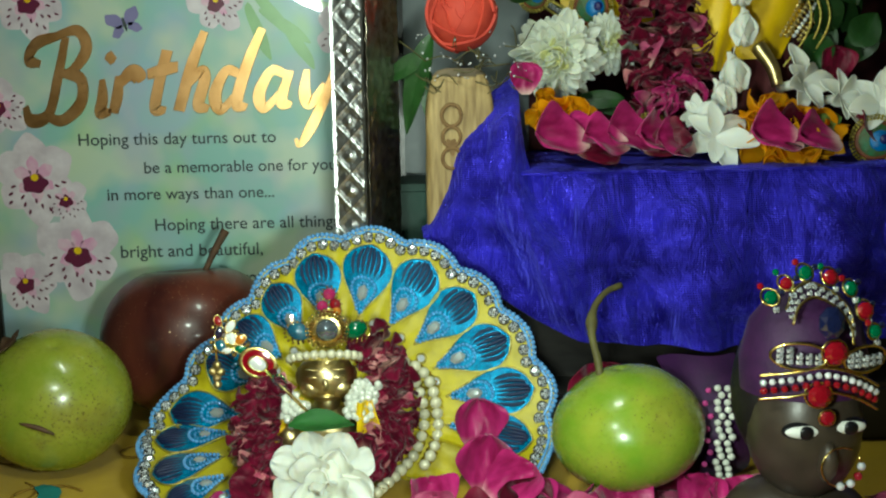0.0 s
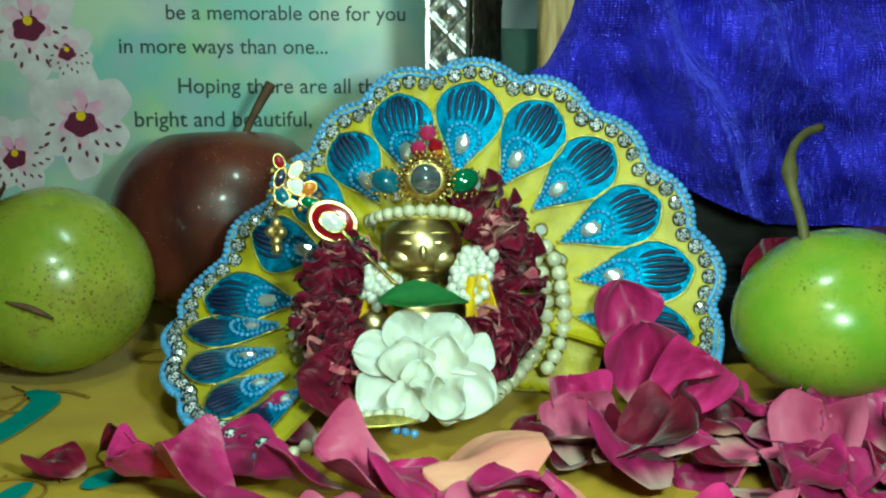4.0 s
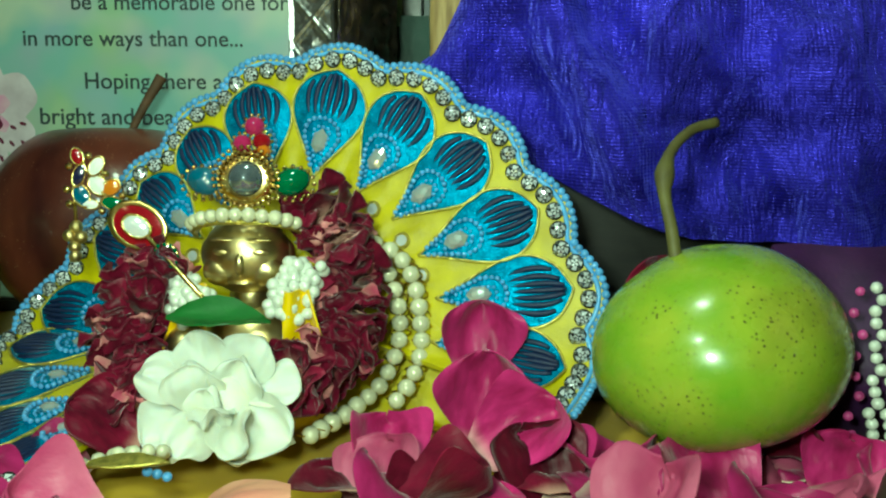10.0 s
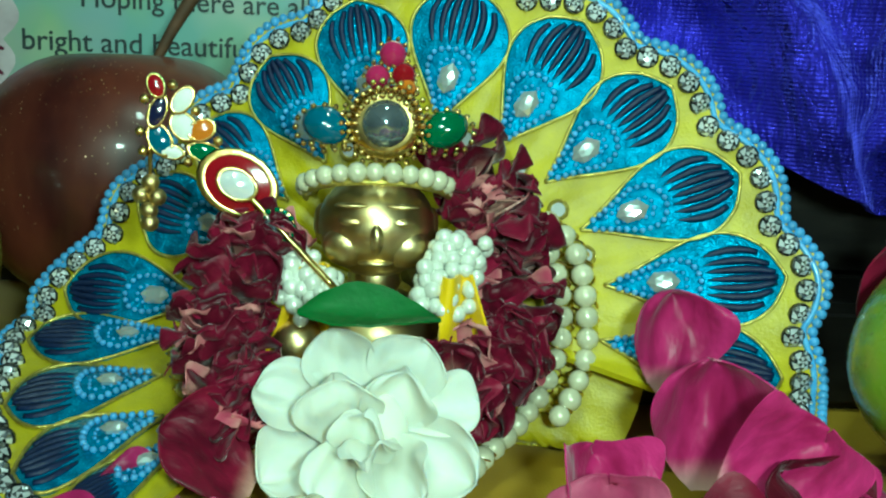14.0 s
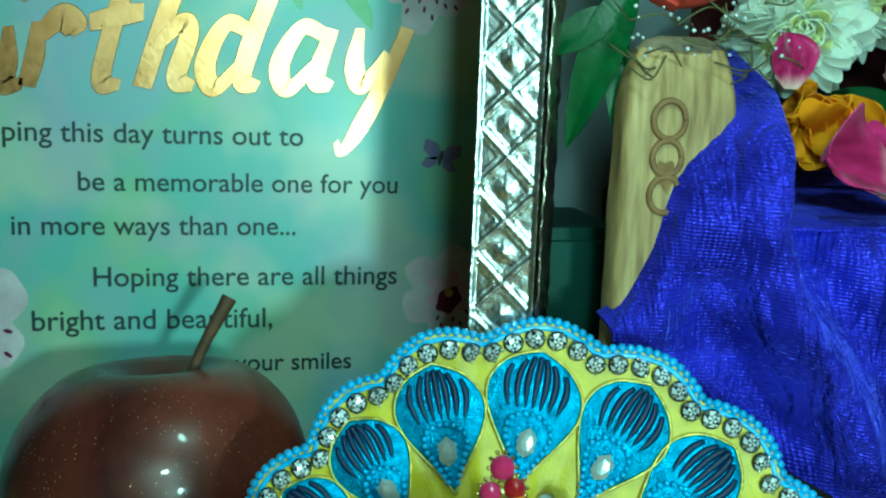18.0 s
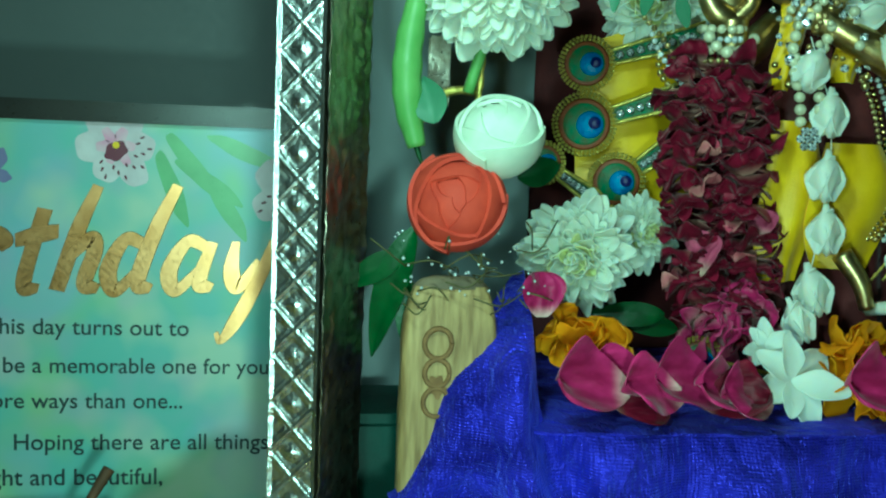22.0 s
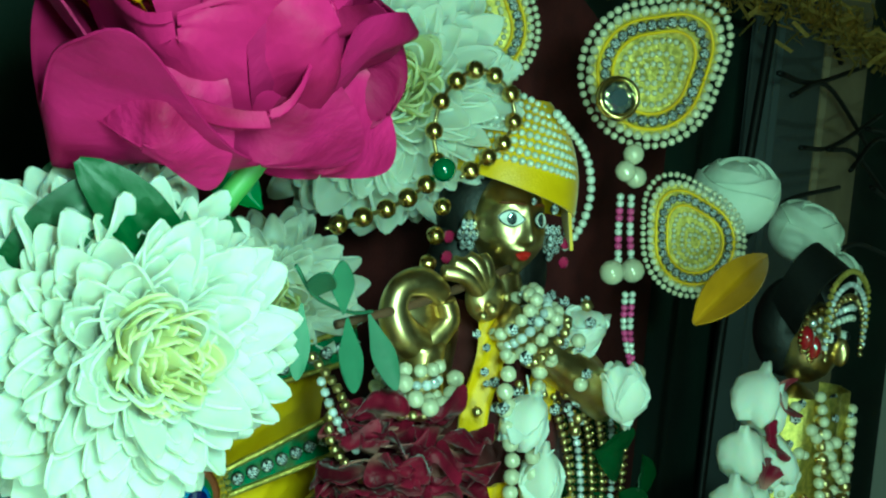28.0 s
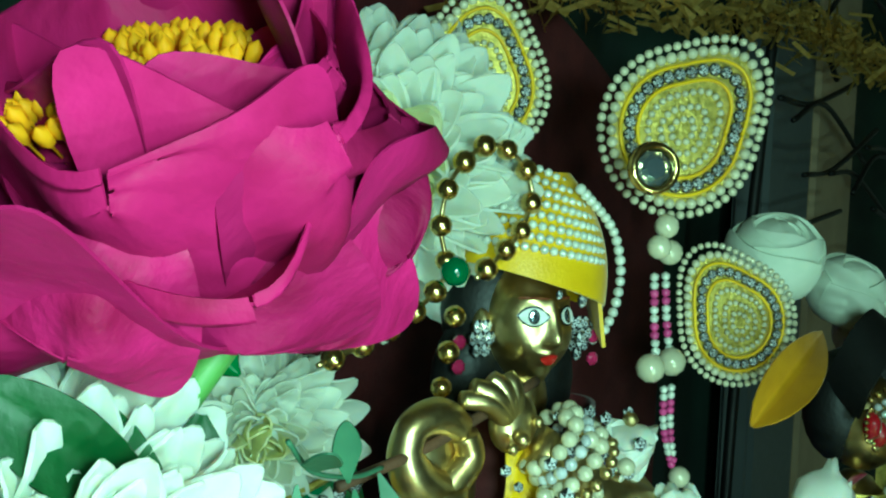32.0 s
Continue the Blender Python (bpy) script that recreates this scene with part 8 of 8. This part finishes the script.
for k, mt in ((0.0, "zari"), (0.0045, "crystal"), (0.0085, "brass")):
    beads(hat, [H2 + Vector(((0.019 - k * 0.3) * math.cos(math.pi * (1.1 - 1.2 * u)), -0.0125 - 0.001, 0.004 - k + 0.022 * math.sin(math.pi * u))) for u in (0, 0.25, 0.5, 0.75, 1)], 0.0012, M[mt], 0.0025, "trim_bead", sub=1)
rj = thing("red_ear_jewels", "pair of red oval stones in gold at the second idol's ear", "earring", H2 + Vector((-0.018, -0.008, 0)))
for dx, dz in ((-0.0215, 0.0035), (-0.0145, 0.0000)):
    piece("red_stone", shared("oval", M["red_gem"], lambda: lathe("oval", [(1, -0.2), (0.9, 0.4), (0.5, 0.8), (0, 0.9)], 16)), rj, aim(H2 + Vector((dx, -0.009, dz)), (-0.6, -0.8, 0)) @ Matrix.Diagonal((0.0026, 0.0040, 0.003, 1)))
    beads(rj, [H2 + Vector((dx + 0.0034 * math.cos(a), -0.0085, dz + 0.0048 * math.sin(a))) for a in [i * 0.7 for i in range(10)]], 0.0008, M["gold"], 0.0018, "granule", sub=1)
gl2 = thing("white_bud_garland", "garland of white buds with red petals hanging from the second idol", "garland", (0.28, 0.51, 0.26))
rnd = random.Random(17)
for i, (x, z) in enumerate(((0.2740, 0.2740), (0.2860, 0.2680), (0.2760, 0.2540), (0.2890, 0.2520), (0.2700, 0.2380), (0.2840, 0.2360), (0.2720, 0.2200), (0.2860, 0.2180), (0.2740, 0.2020), (0.2860, 0.2000), (0.2700, 0.1840), (0.2840, 0.1860), (0.2980, 0.2440), (0.2980, 0.2260))):
    piece("bud", BUD(), gl2, Matrix.Translation((x, 0.5040 + 0.002 * (i % 3), z)) @ Euler((rnd.uniform(-0.5, 0.5), rnd.uniform(-0.6, 0.6), 0)).to_matrix().to_4x4() @ Matrix.Diagonal((0.0085, 0.0085, 0.0100, 1)))
    if i % 2:
        piece("red_petal", petals("garland", M["petal_dark"], i), gl2, aim(Vector((x - 0.006, 0.5010, z + 0.007)), (rnd.uniform(-0.4, 0.4), -1, 0.2)) @ Matrix.Rotation(rnd.uniform(0, 6), 4, "Z") @ scaled((0, 0, 0), 0.8))
for k in range(3):
    nk = thing("pearl_necklace", "cream pearl strings on the second idol", "necklace", H2 + Vector((0, -0.012, -0.02)), "second idol pearls")
    beads(nk, [H2 + Vector((-0.014 + 0.001 * k, -0.0125, -0.014 - 0.004 * k)), H2 + Vector((-0.010, -0.0165, -0.034 - 0.012 * k)), H2 + Vector((0.004, -0.0175, -0.045 - 0.014 * k)), H2 + Vector((0.016, -0.013, -0.020 - 0.006 * k))], 0.0020, M["pearl" if k != 1 else "brass"], 0.0042, "pearl")
M["mustard"] = material("mustard_satin", (0.50, 0.27, 0.008), (0.32, 0.16, 0.005), 60, 0.4, sheen=0.3, bump=0.3, fine=1300)
solo("yellow_petal", leaf_mesh(0.042, 0.013, 0.9, 0.45, 5), M["mustard"], "mustard yellow silk leaf behind the second idol", "cloth leaf", aim(Vector((0.2450, 0.5140, 0.2960)), (-0.7, -0.6, 0.4)) @ Matrix.Rotation(radians(-42), 4, "Z"))
foam_rose(Vector((0.3060, 0.5350, 0.3370)), (-0.3, -0.35, 0.88), 0.0145, M["white_foam"], "white foam rose behind the second idol", 41, "background roses")
foam_rose(Vector((0.3480, 0.5260, 0.3250)), (-0.1, -0.45, 0.88), 0.0132, M["white_foam"], "white foam rose behind the second idol", 43, "background roses")
foam_rose(Vector((0.3640, 0.5220, 0.3080)), (-0.4, -0.20, 0.88), 0.0120, M["white_foam"], "white foam rose behind the second idol", 47, "background roses")

# ---- backdrop: pillar, dark hangings with branches, gold tinsel ----
M["drape_dark"] = material("dark_hanging", (0.022, 0.040, 0.028), (0.010, 0.016, 0.014), 14, 0.8, bump=0.2)
hang = thing("dark_hanging", "dark green and black cloth hung along the back wall", "hanging", (0.5, 0.68, 0.3))
part("hanging_cloth", sheet("hanging_cloth", lambda u, v: (0.10 + 0.84 * u, 0.690 - 0.006 * math.sin(u * 40), 0.0 + 0.80 * v), 90, 12, 0.002), M["drape_dark"], hang)
solo("pillar", box_mesh("pillar", (0.660, 0.655, 0.0), (0.735, 0.680, 0.8), 0.004), M["beige"], "flat beige painted strip standing before the dark hanging", "pillar")
solo("pillar", box_mesh("pillar", (0.585, 0.655, 0.0), (0.655, 0.678, 0.8), 0.004), M["wall"], "flat grey-blue painted strip standing before the dark hanging", "pillar")
tw = thing("bare_twigs", "thin dark bare twigs in front of the pillar", "twigs", (0.6, 0.62, 0.0))
rnd = random.Random(2)
for i in range(12):
    x, z = 0.47 + 0.02 * i, 0.30 + 0.16 * rnd.random()
    part("twig", tube("twig", [Vector((x, 0.62, z)), Vector((x + 0.06, 0.625, z + rnd.uniform(-0.01, 0.03))), Vector((x + 0.15, 0.63, z + rnd.uniform(-0.03, 0.06)))], 0.0016, 12, 6), M["hair"], tw)
part("twig", tube("twig", [Vector((0.47, 0.62, 0.0)), Vector((0.475, 0.62, 0.25)), Vector((0.50, 0.62, 0.46))], 0.003, 12, 6), M["hair"], tw)
tin = thing("gold_tinsel", "gold tinsel garland strung along the top", "tinsel", (0.3, 0.62, 0.44))
rnd = random.Random(6)
V, F = [], []
for i in range(1500):
    u = rnd.random()
    c = Vector((0.12 + 0.75 * u, 0.612 + rnd.gauss(0, 0.006), 0.428 + 0.03 * u - 0.03 * math.sin(math.pi * u * 2) ** 2 * 0.3 + rnd.gauss(0, 0.006)))
    a = Vector((rnd.gauss(0, 1), rnd.gauss(0, 1), rnd.gauss(0, 1))).normalized()
    b = a.orthogonal().normalized()
    k = len(V)
    V += [c - a * 0.006 - b * 0.0013, c + a * 0.006 - b * 0.0013, c + a * 0.006 + b * 0.0013, c - a * 0.006 + b * 0.0013]
    F.append((k, k + 1, k + 2, k + 3))
tagged(part("tinsel_fringe", mesh("tinsel_fringe", V, F, False), M["tinsel"], tin), kind="stuff")
solo("green_cloth", box_mesh("green_cloth", (0.012, 0.545, 0.0), (0.052, 0.60, 0.128), 0.004), M["green_fabric"], "dark green cloth-covered box behind the corner board", "box")

# dry fibres tangled over the board, with small glittering drops
fib = thing("dry_fibres", "tangle of thin dry fibres and glitter over the corner board", "fibres", (0.045, 0.505, 0.19))
rnd = random.Random(14)
for i in range(26):
    a = Vector((rnd.uniform(0.024, 0.075), rnd.uniform(0.497, 0.512), rnd.uniform(0.180, 0.200)))
    b = a + Vector((rnd.uniform(-0.02, 0.02), rnd.uniform(-0.003, 0.003), rnd.uniform(-0.006, 0.012)))
    part("fibre", tube("fibre", [a, a.lerp(b, 0.5) + Vector((0, -0.003, rnd.uniform(-0.006, 0.006))), b], 0.0003, 10, 4), M["guava_stem"], fib)
for i in range(40):
    piece("glitter", ball(M["crystal"], 1), fib, scaled((rnd.uniform(0.024, 0.080), rnd.uniform(0.496, 0.505), rnd.uniform(0.183, 0.206)), rnd.uniform(0.0004, 0.0007)))
# jewelled belt and loose crystals on the dress front
belt = thing("jewelled_belt", "belt of gold beads and crystals across the brass idol's dress", "belt", (0.18, 0.535, 0.27))
for k in range(3):
    beads(belt, [Vector((0.1240 + 0.004 * k, 0.548, 0.2890 - 0.006 * k)), Vector((0.1330, 0.547, 0.2800 - 0.007 * k)), Vector((0.1400 + 0.003 * k, 0.548, 0.2700 - 0.008 * k))], 0.0014, M["crystal" if k % 2 else "brass"], 0.0029, "belt_bead", sub=1)
for i in range(64):
    p = Vector((rnd.uniform(0.172, 0.212), 0.0, rnd.uniform(0.262, 0.304)))
    p.y = 0.5365 - 0.25 * (p.x - 0.176) + rnd.uniform(-0.001, 0.002)
    piece("crystal" if i % 3 else "gold_bead", gem(M["crystal"], 6) if i % 3 else ball(M["brass"], 1), belt, aim(p, (-0.5, -0.85, rnd.uniform(-0.3, 0.3))) @ scaled((0, 0, 0), rnd.uniform(0.0010, 0.0021)))

# bracelets of pearls and crystals round both wrists
for c, d, r in (((0.1855, 0.5355, 0.2985), (-0.70, 0.46, 0.66), 0.0082), ((0.1568, 0.5462, 0.2850), (-0.05, -0.10, 0.99), 0.0080)):
    br_ = thing("bracelet", "bracelet of cream pearls, crystals and gold beads on the brass wrist", "bracelet", c, "bracelets")
    for k, mt in enumerate(("pearl", "crystal", "pearl", "brass")):
        m = aim(Vector(c) - Vector(d).normalized() * 0.0040 * k, d)
        ring = [m @ Vector((r * math.cos(a), r * math.sin(a), 0)) for a in [i * math.pi / 9 for i in range(19)]]
        beads(br_, ring, 0.0019 if mt == "pearl" else 0.0014, M[mt], 0.0040 if mt == "pearl" else 0.0030, "bead")
cl = thing("jewel_cluster", "cluster of pearls and crystals sewn on the idol's chest", "jewels", (0.19, 0.53, 0.285))
rnd = random.Random(91)
for i in range(20):
    p = Vector((rnd.uniform(0.176, 0.204), 0, rnd.uniform(0.268, 0.300)))
    p.y = 0.5310 - 0.30 * (p.x - 0.176) + rnd.uniform(-0.002, 0.002)
    if i % 2:
        piece("pearl", ball(M["pearl"], 2), cl, scaled(p, rnd.uniform(0.0014, 0.0023)))
    else:
        piece("crystal", gem(M["crystal"], 6), cl, aim(p, (-0.5, -0.85, rnd.uniform(-0.3, 0.3))) @ scaled((0, 0, 0), rnd.uniform(0.0012, 0.0021)))

# gold bodice and sewn jewels of the second idol
bod = thing("gold_bodice", "gold brocade bodice sewn with pearls and crystals on the second idol", "bodice", H2 + Vector((0, 0, -0.05)))
part("brocade", sheet("brocade", lambda u, v: H2 + Vector((0.0225 * math.cos(math.pi * (1.08 - 1.16 * u)) * (1 + 0.25 * v), 0.003 - 0.0165 * math.sin(math.pi * (0.04 + 0.92 * u)) - 0.001 * math.sin(u * 30), -0.017 - 0.060 * v)), 40, 20, 0.0008), M["zari"], bod)
rnd = random.Random(53)
for i in range(90):
    u, v = rnd.random(), rnd.random()
    p = H2 + Vector((0.0225 * math.cos(math.pi * (1.0 - u)) * (1 + 0.25 * v), 0.0015 - 0.0180 * math.sin(math.pi * (0.04 + 0.92 * u)), -0.018 - 0.056 * v))
    if i % 3 == 0:
        piece("pearl", ball(M["pearl"], 2), bod, scaled(p, rnd.uniform(0.0014, 0.0024)))
    elif i % 3 == 1:
        piece("crystal", gem(M["crystal"], 6), bod, aim(p, (-0.6, -0.8, rnd.uniform(-0.3, 0.3))) @ scaled((0, 0, 0), rnd.uniform(0.0012, 0.0022)))
    else:
        piece("gold_bead", ball(M["gold"], 1), bod, scaled(p, rnd.uniform(0.0010, 0.0018)))
brow = thing("brow_chain", "crystal and gold chain across the second idol's brow", "chain", H2 + Vector((-0.01, -0.012, 0.012)))
for k, mt in ((0.0, "crystal"), (0.0035, "gold"), (-0.0035, "white_pearl")):
    beads(brow, [H2 + Vector((-0.0190, -0.0065, 0.006 + k)), H2 + Vector((-0.0100, -0.0125, 0.0115 + k)), H2 + Vector((0.0, -0.0140, 0.0135 + k)), H2 + Vector((0.0120, -0.0110, 0.0125 + k))], 0.0013, M[mt], 0.0028, "chain_bead", sub=1)
